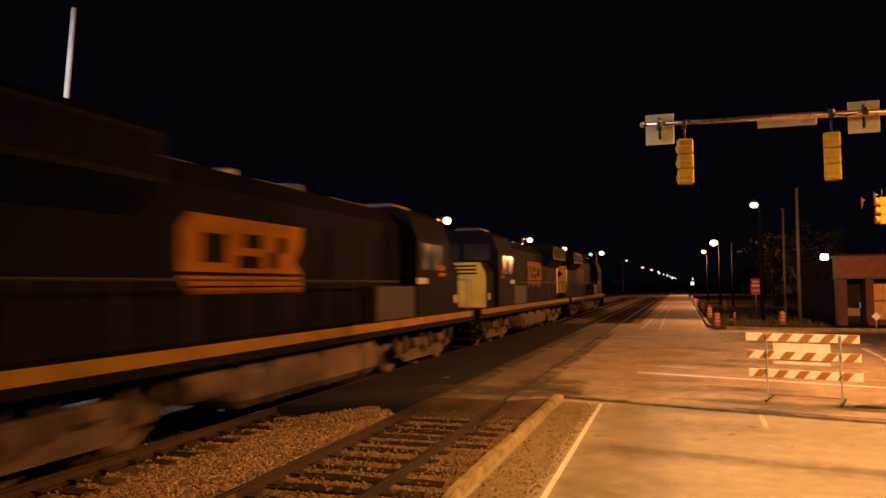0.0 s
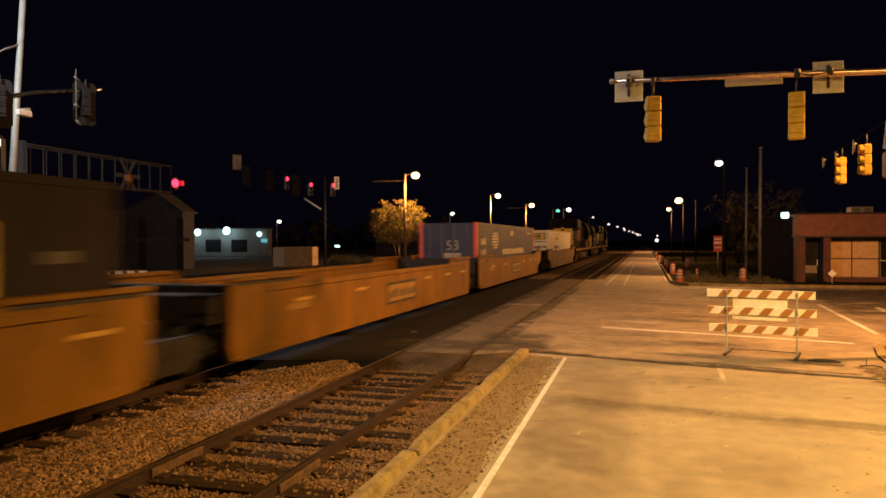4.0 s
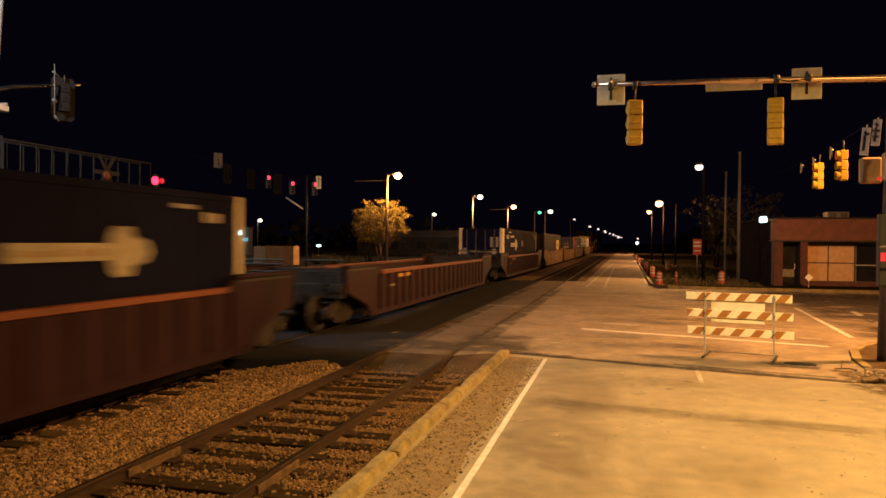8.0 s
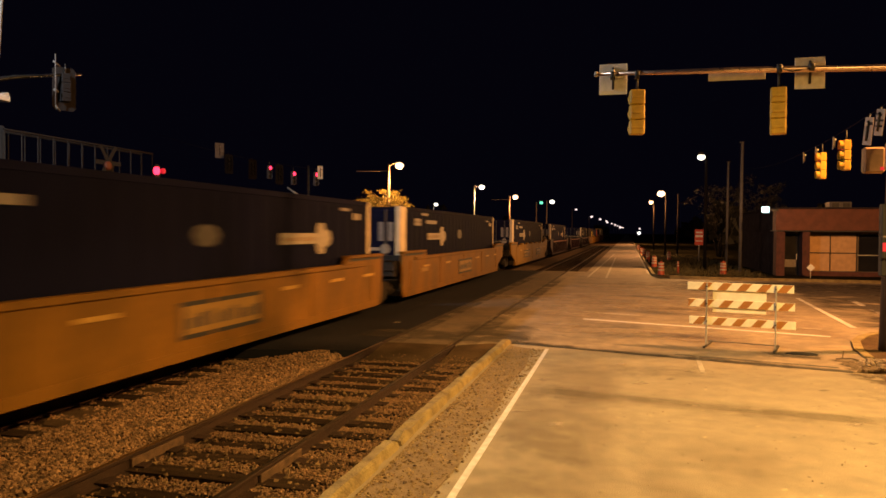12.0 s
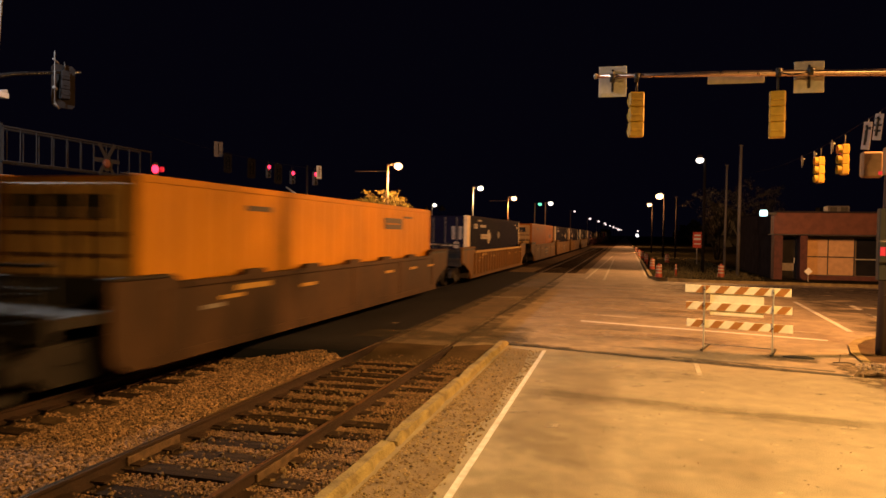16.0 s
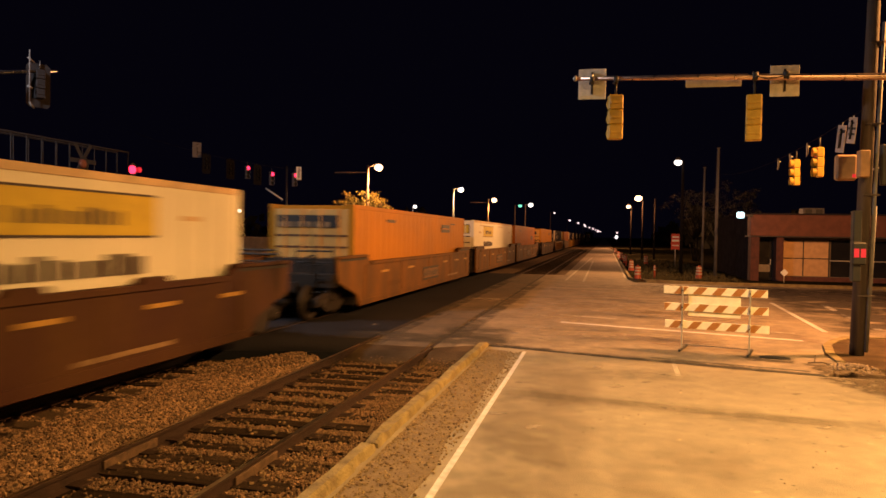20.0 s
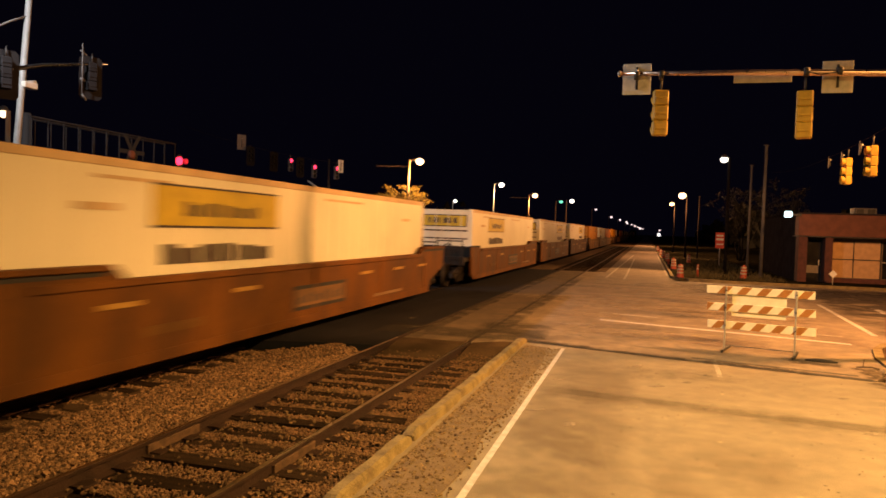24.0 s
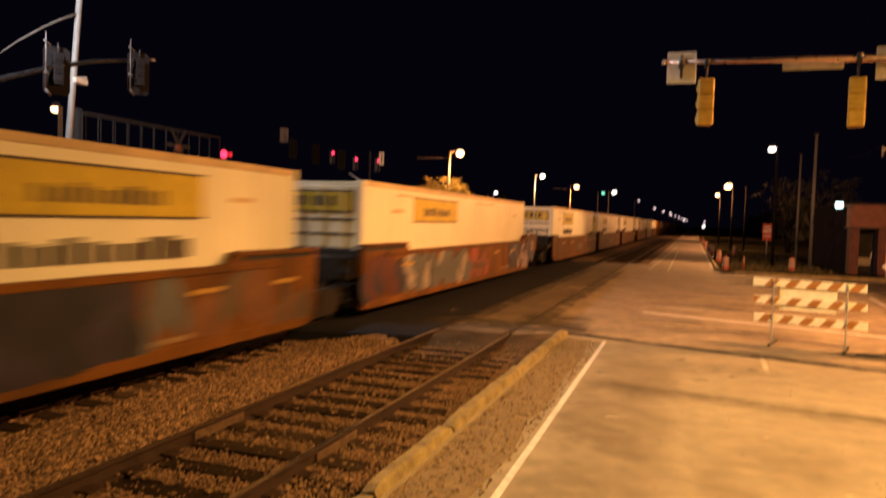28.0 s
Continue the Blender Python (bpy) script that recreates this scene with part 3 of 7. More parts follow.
for length in (2.4, 2.45, 2.1, 3.6, 4.05):
    bm = bmesh.new()
    sway, tip = random.uniform(-0.02, 0.02), random.uniform(-0.015, 0.01)
    prism(bm, [(-2.49, -0.30), (-2.48, 0.085), (-2.46, 0.105), (-2.365, 0.105), (-2.34, 0.085), (-2.26, -0.30)], "y", y + 0.02, y + length - 0.02)
    bmesh.ops.subdivide_edges(bm, edges=[e for e in bm.edges if abs(e.verts[0].co.y - e.verts[1].co.y) > 1], cuts=15)
    for v in bm.verts:
        end = min(v.co.y - y, y + length - v.co.y)
        v.co.x += sway + 0.006 * math.sin(v.co.y * 5.1)
        v.co.z += tip + random.uniform(-0.006, 0.003)
        if end < 0.12 and v.co.z > 0:
            v.co += Vector((random.uniform(-0.01, 0.02), 0, -random.uniform(0.015, 0.06)))
        elif v.co.z > 0.05 and random.random() < 0.05:
            v.co += Vector((-0.02 if v.co.x > -2.4 else 0.02, 0, -random.uniform(0.01, 0.035)))
    part("kerb_stone", bm, CONCRETE, kerb)
    y += length
for o, s in (([(1.30, 41.0), (1.46, 41.0), (1.60, 300), (1.42, 300)], 0.13), ([(1.3, 41), (1.46, 41), (2.24, 39.66), (2.16, 39.5)], 0.13), ([(2.16, 39.5), (2.24, 39.66), (4.0, 38.96), (60, 37.86), (60, 37.7), (4.0, 38.8)], 0.13), ([(4.31, 15.1), (4.45, 15.05), (4.55, 16.0), (4.85, 17.3), (5.2, 18.1), (5.7, 18.86), (8, 19.2), (16, 18.5), (16, 18.68), (8, 19.38), (5.58, 19.02), (5.05, 18.2), (4.68, 17.35), (4.39, 16.05)], 0.04)):
    bm = bmesh.new()
    prism(bm, o, "z", -0.3, s)
    part("kerb_stone", bm, CONCRETE, kerb)

# ---- the two tracks ----


def rail(name, x, y0, y1, parent):
    bm = bmesh.new()
    prism(bm, [(x - 0.07, -0.172), (x + 0.07, -0.172), (x + 0.07, -0.155), (x + 0.010, -0.135), (x + 0.010, -0.05), (x + 0.034, -0.036), (x + 0.036, -0.006), (x + 0.026, 0.0), (x - 0.026, 0.0), (x - 0.036, -0.006), (x - 0.034, -0.036), (x - 0.010, -0.05), (x - 0.010, -0.135), (x - 0.07, -0.155)], "y", y0, y1)
    ob = part(name, bm, RUST, parent)
    ob.data.materials.append(RAIL_TOP)
    for f in ob.data.polygons:
        if f.normal.z > 0.9 and f.center.z > -0.01:
            f.material_index = 1
    return ob


tracks, gaps, far_gaps = {}, [], []
for name, cx, label in (("track_near", NEAR, "empty rusty railway track with worn wooden ties"), ("track_far", FAR, "railway track on which the train runs")):
    track = thing(name, label, "railway track", "", "structure")
    tracks[name] = track
    for s in (-1, 1):
        x = cx + s * 0.7525
        if cx == NEAR:
            rail("rail", x, -760, 14.45, track)
            rail("rail", x, 14.45, 44, track).data.materials[1] = RUST
            rail("rail", x, 44, 950, track).data.materials[1] = RUST
        else:
            rail("rail", x, -760, 950, track)
    bm = bmesh.new()
    box(bm, -1.30, 1.30, -0.135, 0.135, -0.36, -0.165)
    bmesh.ops.subdivide_edges(bm, edges=[e for e in bm.edges if abs(e.verts[0].co.x - e.verts[1].co.x) > 1], cuts=6)
    for v in bm.verts:
        v.co += Vector((random.uniform(-0.02, 0.02), random.uniform(-0.012, 0.012), random.uniform(-0.012, 0.004)))
    shared = mesh_of("tie", bm, TIE_WOOD)
    y = -8.0
    while y < XING - 0.5:
        ob = new("tie", shared)
        ob.parent = track
        ob.matrix_basis = pose(cx + random.uniform(-0.06, 0.06), y, random.uniform(0.0, 0.040) - (0.045 if cx == FAR else 0), 0, random.uniform(-0.8, 0.8), random.uniform(-2.2, 2.2))
        step = 0.545 + random.uniform(-0.09, 0.09)
        if y > -1.5:
            (gaps if cx == NEAR else far_gaps).append((y + 0.155, y + step - 0.155))
        y += step
    bm = bmesh.new()
    for k in range(180):
        y = 38 + k * 0.54
        box(bm, cx - 1.28, cx + 1.28, y - 0.11, y + 0.11, -0.25, -0.035)
    tagged(part("far_ties", bm, TIE_WOOD, track), kind="stuff")
    # tie plates and spikes near by
    bm = bmesh.new()
    y = -2.0
    while y < XING - 0.5:
        for s in (-1, 1):
            box(bm, cx + s * 0.7525 - 0.17, cx + s * 0.7525 + 0.17, y - 0.09, y + 0.09, -0.14, -0.122)
        y += 0.535
    tagged(part("tie_plates", bm, RUST, track), kind="stuff")
# joint bars on the near track
JOINT = material("pale_rusty_joint_bar", (0.115, 0.066, 0.038), 0.7, 0.1, scale=9, vary=0.5, bump=0.3)
for s, y in ((-1, 6.9), (1, 6.8)):
    x = NEAR + s * 0.7525
    boxes("joint_bar", JOINT, tracks["track_near"], (x + 0.012, x + 0.045, y - 0.45, y + 0.45, -0.14, -0.045), (x - 0.045, x - 0.012, y - 0.45, y + 0.45, -0.14, -0.045), bevel=0.006)


def stones(name, count, spots, sizes, mat, label):
    """Loose stones joined in one mesh; spots() gives a place."""
    verts, faces = [], []
    shape = [(1, 0, 0), (-1, 0, 0), (0, 1, 0), (0, -1, 0), (0, 0, 1), (0, 0, -1)]
    tri = ((0, 2, 4), (2, 1, 4), (1, 3, 4), (3, 0, 4), (2, 0, 5), (1, 2, 5), (3, 1, 5), (0, 3, 5))
    for _ in range(count):
        x, y, z = spots()
        r = random.uniform(*sizes)
        q = Euler((random.uniform(0, 6), random.uniform(0, 6), random.uniform(0, 6))).to_matrix()
        k = len(verts)
        for c in shape:
            p = q @ Vector([a * r * random.uniform(0.7, 1.25) for a in c])
            verts.append((x + p.x, y + p.y, z + p.z * 0.8))
        faces.extend([tuple(k + i for i in f) for f in tri])
    data = bpy.data.meshes.new(name)
    data.from_pydata(verts, [], faces)
    data.materials.append(mat)
    return tagged(new(name, data), label, "ballast", "", "stuff")


def between_tracks():
    y = -1.5 + 14.4 * random.random() ** 0.8
    lo = FAR + 1.30 + 0.05 * math.sin(y * 7.3) + 0.04 * math.sin(y * 17.1)
    x = random.uniform(lo, NEAR - 0.82)
    if random.random() < 0.10:
        x, y = random.uniform(FAR + 0.9, lo), random.uniform(*random.choice(far_gaps))
    mid = min(1.0, (x - lo) / 1.1, (NEAR - 0.78 - x) / 0.35 + 0.5)
    if y > 12.55 + 0.3 * math.sin(x * 4.3) + 0.15 * math.sin(x * 11):
        y -= random.uniform(0.2, 2.4)
    crest = 0.15 * min(1.0, max(0.0, (y - 11.2) / 1.2)) * max(0.2, mid)
    return x, y, -0.225 + 0.10 * max(0, mid) + crest + random.uniform(-0.015, 0.02)


def within_near():
    y = -1.0 + 14.6 * random.random()
    x = random.choice((random.uniform(NEAR - 0.70, NEAR + 0.70), random.uniform(NEAR + 0.78, -2.62), random.uniform(NEAR - 0.7, -2.62)))
    lo, hi = random.choice(gaps)
    if random.random() < (0.90 if abs(x - NEAR) < 0.7 else 0.55):
        y = random.uniform(lo, hi)
    if y > 13.0 and random.random() < 0.5:
        y -= 3.0
    ramp = -0.23 + 0.10 * min(max(y - 12.3, 0), 0.9) + 0.1375 * min(max(y - 13.2, 0), 0.8)
    return x, y, max(ramp, -0.160 if abs(x - NEAR) < 0.7 else -0.145) + random.uniform(-0.015, 0.012)


def under_far():
    return random.uniform(FAR - 3, FAR + 0.95), random.uniform(-1, 12.6), -0.20


def along_kerb():
    x = -2.24 + 0.7 * random.random() ** 2
    return x, random.uniform(3, 14.4), 0.012


stones("ballast", 46000, between_tracks, (0.012, 0.040), GRAVEL, "pale broken stone ballast between the tracks")
stones("ballast", 44000, within_near, (0.007, 0.026), material("dirty_ballast", (0.178, 0.103, 0.060), 0.95, scale=12, vary=0.4, bump=0.6, island=0.42), "dirty ballast stones in the near track")
stones("ballast", 2500, under_far, (0.02, 0.045), GRAVEL, "ballast stones under the train")
def corner_rubble():
    a = random.uniform(0, 6.28)
    r = random.random() ** 0.6
    return 4.42 + 0.42 * r * math.cos(a), 14.45 + 0.5 * r * math.sin(a), 0.015 + 0.06 * (1 - r)


stones("rubble", 120, corner_rubble, (0.012, 0.042), PALE_GRIT, "broken concrete rubble at the crumbled corner kerb")
stones("loose_gravel", 3600, along_kerb, (0.006, 0.022), GRIT_STONE, "grit scattered along the kerb")


def leaf_litter():
    y = random.gauss(8.6, 2.0)
    return -2.2 + 0.62 * random.random() ** 1.3, y, 0.016


def track_litter():
    return random.uniform(NEAR - 0.7, -2.6), random.uniform(2, 13.5), -0.13


LITTER = material("dead_leaf_litter", (0.16, 0.102, 0.052), 0.9, scale=9, vary=0.4, bump=0.3, island=0.5)
stones("leaf_litter", 300, leaf_litter, (0.006, 0.026), LITTER, "dark dead leaves and crumbs along the kerb")
stones("leaf_litter", 700, track_litter, (0.012, 0.04), LITTER, "dark crumbs and dead leaves in the near track")


def road_grit():
    return random.uniform(-1.4, 5.5), random.uniform(4.5, 13.3), 0.003


stones("road_grit", 150, road_grit, (0.005, 0.013), LITTER, "dark crumbs strewn over the pavement")

stick = thing("fallen_stick", "thin broken stick lying at the corner kerb", "stick", "", "", pose(3.96, 14.68, 0.02))
bm = bmesh.new()
tube(bm, [(-0.22, 0.08, 0.0), (0.0, 0.0, 0.03), (0.2, -0.1, 0.01)], (0.012, 0.016, 0.01), 6)
rod(bm, (-0.12, 0.05, 0.02), (-0.10, 0.06, 0.16), 0.010, 0.006, 6)
part("branch", bm, BARK, stick)

# ---- the train: running gear ----
MOVING = []          # (thing, place along the track at the start)


def wheelset(parent, y, r=0.457):
    bm = bmesh.new()
    for s in (-1, 1):
        x = s * 0.75
        turned(bm, [(0.09, -0.09 * s), (0.12, -0.07 * s), (r * 0.55, -0.02 * s), (r - 0.07, -0.03 * s), (r - 0.06, -0.065 * s), (r, -0.06 * s), (r - 0.012, 0.05 * s), (r + 0.025, 0.065 * s), (r + 0.02, 0.085 * s), (r - 0.07, 0.085 * s), (0.12, 0.05 * s)][::-1 if s > 0 else 1], (-x, 0, 0), "x", 20)
        for k in range(3):
            a = 2 * math.pi * k / 3
            box(bm, -x - 0.035, -x + 0.035, 0.25 * math.cos(a) - 0.03, 0.25 * math.cos(a) + 0.03, 0.25 * math.sin(a) - 0.03, 0.25 * math.sin(a) + 0.03)
    rod(bm, (-1.0, 0, 0), (1.0, 0, 0), 0.085, sides=10)
    ob = part("wheelset", bm, WHEEL_STEEL, parent, "steel wheels on an axle")
    ob.location = (0, y, r)
    return ob


def truck(parent, y, axles=(-0.89, 0.89), r=0.457):
    """A bogie at y under its car."""
    e = new("truck", mesh_of("truck", truck_frame(axles, r), UNDER))
    e.parent = parent
    e.location = (0, y, 0)
    for a in axles:
        wheelset(e, a, r)
        for s in (-1, 1):
            bm = bmesh.new()
            turned(bm, [(0.13, 0), (0.13, 0.09), (0.08, 0.12), (0.05, 0.13)] if s > 0 else [(0.05, -0.13), (0.08, -0.12), (0.13, -0.09), (0.13, 0)], (s * 1.06, a, r), "x", 12)
            part("bearing_cap", bm, UNDER, e)
    return e


def truck_frame(axles, r):
    bm = bmesh.new()
    a0, a1 = axles[0], axles[-1]
    for s in (-1, 1):
        x0, x1 = sorted((s * 0.96, s * 1.10))
        prism(bm, [(a0 - 0.28, r - 0.09), (a0 - 0.28, r + 0.12), (a0 + 0.3, r + 0.30), (a1 - 0.3, r + 0.30), (a1 + 0.28, r + 0.12), (a1 + 0.28, r - 0.09), (a1 - 0.18, r - 0.09), (a1 - 0.42, r - 0.26), (a0 + 0.42, r - 0.26), (a0 + 0.18, r - 0.09)], "x", x0, x1)
        for k in (-0.16, 0.0, 0.16):
            rod(bm, (s * 1.03, (a0 + a1) / 2 + k, r - 0.24), (s * 1.03, (a0 + a1) / 2 + k, r + 0.06), 0.07, sides=8)
    box(bm, -1.15, 1.15, (a0 + a1) / 2 - 0.2, (a0 + a1) / 2 + 0.2, r + 0.02, r + 0.26)
    return bm


def coupler(parent, y, way):
    bm = bmesh.new()
    box(bm, -0.09, 0.09, *sorted((y, y + way * 0.75)), 0.72, 0.95)
    prism(bm, [(-0.17, 0), (0.15, 0), (0.19, way * 0.18), (0.06, way * 0.30), (-0.14, way * 0.26)], "z", 0.66, 1.0)
    for v in bm.verts:
        if abs(v.co.y) < 0.31 and abs(y) > 1:
            v.co.y += y + way * 0.7
    part("coupler", bm, UNDER, parent, "knuckle coupler")


WELL_H, SILL = 1.46, 0.26


def side_outline(front, rear):
    """Side of a well: (y, z). front, rear: 'free', 'blunt' or 'joint'."""
    def end(kind, w):
        if kind == "free":
            return [(w * 8.38, SILL), (w * 8.62, 0.58), (w * 10.1, 1.0), (w * 10.2, 1.66), (w * 7.7, 1.66), (w * 7.45, WELL_H)]
        if kind == "blunt":
            return [(w * 8.75, SILL), (w * 9.1, 0.42), (w * 9.15, 0.6), (w * 9.15, 1.58), (w * 7.7, 1.58), (w * 7.45, WELL_H)]
        return [(w * 8.62, SILL), (w * 8.72, 0.5), (w * 8.72, 1.66), (w * 6.1, 1.66), (w * 5.85, WELL_H)]
    return end(front, 1) + end(rear, -1)[::-1]


def well_car(label, paint, front, rear, ribs, plates, trim=None, graffiti=0):
    """One well of a double-stack wagon, centred on its container, with its trucks."""
    car = thing("well_car", label, "rail wagon", "train of well cars")
    for s in (-1, 1):
        bm = bmesh.new()
        prism(bm, side_outline(front, rear), "x", *sorted((s * 1.44, s * 1.52)))
        side = part("side_wall", bm, paint, car)
        x0, x1 = sorted((s * 1.40, s * 1.56))
        boxes("top_chord", trim or paint, car, (x0, x1, -7.4, 7.4, WELL_H - 0.09, WELL_H + 0.015), bevel=0.012)
        boxes("bottom_sill", paint, car, (*sorted((s * 1.38, s * 1.545)), -8.36, 8.36, SILL - 0.03, SILL + 0.14), bevel=0.012)
        if ribs:
            bm = bmesh.new()
            box(bm, *sorted((s * 1.52, s * 1.575)), -0.06, 0.06, SILL + 0.1, WELL_H - 0.08)
            rib = mesh_of("rib", bm, paint)
            places = [-7.6 + k * 0.76 for k in range(21)]
        else:
            bm = bmesh.new()
            box(bm, *sorted((s * 1.52, s * 1.535)), -0.05, 0.05, SILL + 0.14, WELL_H - 0.09)
            rib = mesh_of("rib", bm, paint)
            places = (-7.9, -4.0, 0.0, 4.0, 7.9)
        for y in places:
            ob = new("rib", rib)
            ob.parent = side
            ob.location = (0, y, 0)
        for y in (-5.2, -2.6, 0.0, 2.6, 5.2) if paint in (YELLOW_CAR, RUST_CAR, DARK_CAR) else ():
            bm = bmesh.new()
            prism(bm, [(y - 0.42, WELL_H), (y - 0.34, WELL_H + 0.11), (y + 0.34, WELL_H + 0.11), (y + 0.42, WELL_H)], "x", *sorted((s * 1.42, s * 1.56)))
            part("container_guide", bm, paint, side)
        for w, kind in ((1, front), (-1, rear)):
            y0, y1 = sorted({"free": (w * 7.75, w * 10.15), "blunt": (w * 7.75, w * 9.1), "joint": (w * 6.15, w * 8.7)}[kind])
            if kind == "blunt":
                boxes("end_lip", UNDER, side, (*sorted((s * 1.34, s * 1.55)), y0, y1, 1.55, 1.60), bevel=0.012)
                continue
            # black strip paints the shade of the recess below the lip
            boxes("end_recess", BLACK, side, (*sorted((s * 1.515, s * 1.527)), y0 + 0.12, y1 - 0.12, 1.53, 1.595))
            boxes("end_lip", paint, side, (*sorted((s * 1.36, s * 1.575)), y0, y1, 1.60, 1.675), bevel=0.012)
        if s < 0:
            continue
        # stencilled panels: a dark outline round pale lettering
        for y, z, w, h, mat in plates:
            bm = bmesh.new()
            box(bm, 1.52, 1.532, y - w / 2, y + w / 2, z - h / 2, z + h / 2)
            plate = part("marking_panel", bm, mat, side, "stencilled panel of unreadable lettering")
            if h > 0.2:
                bm = bmesh.new()
                box(bm, 1.532, 1.536, y - w / 2 + 0.09, y + w / 2 - 0.09, z - h / 2 + 0.075, z + h / 2 - 0.075)
                part("panel_field", bm, PALE_YELLOW if paint in (YELLOW_CAR, DIM_YELLOW_CAR) else PANEL_TAN, plate)
                bm = bmesh.new()
                k = y - w / 2 + 0.2
                while k < y + w / 2 - 0.25:
                    b = random.uniform(0.10, 0.24)
                    box(bm, 1.534, 1.541, k, k + b, z - h * 0.22, z + h * random.uniform(0.05, 0.22))
                    k += b + random.uniform(0.06, 0.16)
                tagged(part("lettering", bm, LOGO_DARK, plate), kind="stuff")
        # reflective yellow dashes
        for y in () if paint is RED_CAR else (-6.0, -2.8, 2.9, 5.4, 7.6):
            boxes("reflector_strip", REFLECT, side, (1.535, 1.542, y - 0.38, y + 0.38, 1.09, 1.16))
        # spray paint
        rng = random.Random(graffiti)
        for lo, hi, count, colours in GRAFFITI[graffiti]:
            for k in range(count):
                y = lo + (hi - lo) * (k + 0.5) / count
                z, w, h = rng.uniform(0.5, 1.25), rng.uniform(0.2, 0.5), rng.uniform(0.25, 0.55)
                turn = rng.uniform(-0.5, 0.5)
                bm = bmesh.new()
                pts = []
                for a in range(9):
                    q = a * 2 * math.pi / 9
                    r = rng.uniform(0.65, 1.1)
                    u, v = w * r * math.cos(q), h * r * math.sin(q)
                    pts.append((y + u + v * turn, min(1.58 if y > 6.6 else 1.42, max(0.34, z + v))))
                prism(bm, pts, "x", 1.52, 1.5365 + 0.0004 * (k % 40))
                part("spray_paint", bm, SPRAY[rng.choice(colours)], side, "patch of graffiti paint")
    for y in (-7.6, -3.0, 0.0, 3.0, 7.6):
        boxes("floor_beam", UNDER, car, (-1.44, 1.44, y - 0.45, y + 0.45, SILL - 0.02, SILL + 0.08))
    for w, kind in ((1, front), (-1, rear)):
        boxes("bulkhead", UNDER, car, (-1.44, 1.44, *sorted((w * 8.42, w * 8.55)), SILL, 1.55), bevel=0.015)
        if kind != "joint":
            deck = boxes("end_platform", UNDER, car, (-1.40, 1.40, *sorted((w * 8.5, w * 10.1)), 0.98, 1.14), (-0.4, 0.4, *sorted((w * 8.5, w * 10.3)), 0.70, 0.98), (-1.44, 1.44, *sorted((w * 10.05, w * 10.2)), 0.85, 1.20), bevel=0.015)
            for s in (-1, 1):
                rods("ladder", UNDER, deck, *[((s * 1.3, w * 10.26, z), (s * 0.85, w * 10.26, z), 0.018) for z in (0.75, 1.1, 1.45)], *[((s * x, w * 10.26, 0.6), (s * x, w * 10.26, 1.6), 0.018) for x in (0.85, 1.3)], sides=6)
            # end railing: posts, two rails and a gap in the middle for the crossover
            for s in (-1, 1):
                rods("handrail", BLACK, deck, *[((s * x, w * 10.0, 1.14), (s * x, w * 10.0, 1.86), 0.026) for x in (0.30, 0.80, 1.32)], ((s * 0.30, w * 10.0, 1.80), (s * 1.32, w * 10.0, 1.80), 0.026), ((s * 0.30, w * 10.0, 1.5), (s * 1.32, w * 10.0, 1.5), 0.026), sides=6)
            if w < 0:
                rim = [(0.75 + 0.26 * math.cos(a * math.pi / 8), w * 10.06, 1.42 + 0.26 * math.sin(a * math.pi / 8)) for a in range(17)]
                bm = bmesh.new()
                tube(bm, rim, [0.02] * 17, 6)
                wheel = part("brake_wheel", bm, UNDER, deck, "iron hand brake wheel")
                for a in (0, 4):
                    rods("wheel_spoke", UNDER, wheel, (rim[a], rim[a + 8], 0.014), sides=6)
            coupler(car, w * 10.2, w)
            truck(car, w * 9.35)
        else:
            boxes("articulation_beam", UNDER, car, (-0.35, 0.35, *sorted((w * 8.5, w * 9.75)), 0.62, 0.95), (-1.3, 1.3, *sorted((w * 8.55, w * 8.95)), 0.9, 1.4), bevel=0.015)
            for s in (-1, 1):
                for z in (0.5, 0.8, 1.1, 1.4):
                    rods("grab_iron", UNDER, car, ((s * 1.4, w * 8.98, z), (s * 0.95, w * 8.98, z), 0.018), sides=6)
            if w > 0:
                truck(car, 9.85)
    rods("brake_pipe", UNDER, car, ((1.30, -8.4, 0.30), (1.30, 8.4, 0.30), 0.03), sides=6)
    return car


def words(text, size, place, mat, parent):
    """Raised letters that face -y."""
    curve = bpy.data.curves.new("lettering", "FONT")
    curve.body, curve.size, curve.extrude = text, size, 0.004
    ghost = bpy.data.objects.new("lettering", curve)
    scene.collection.objects.link(ghost)
    data = bpy.data.meshes.new_from_object(ghost.evaluated_get(bpy.context.evaluated_depsgraph_get()))
    bpy.data.objects.remove(ghost)
    data.materials.append(mat)
    ob = new("lettering", data)
    ob.parent = parent
    ob.matrix_basis = pose(*place, 90, 0, 0)
    return ob


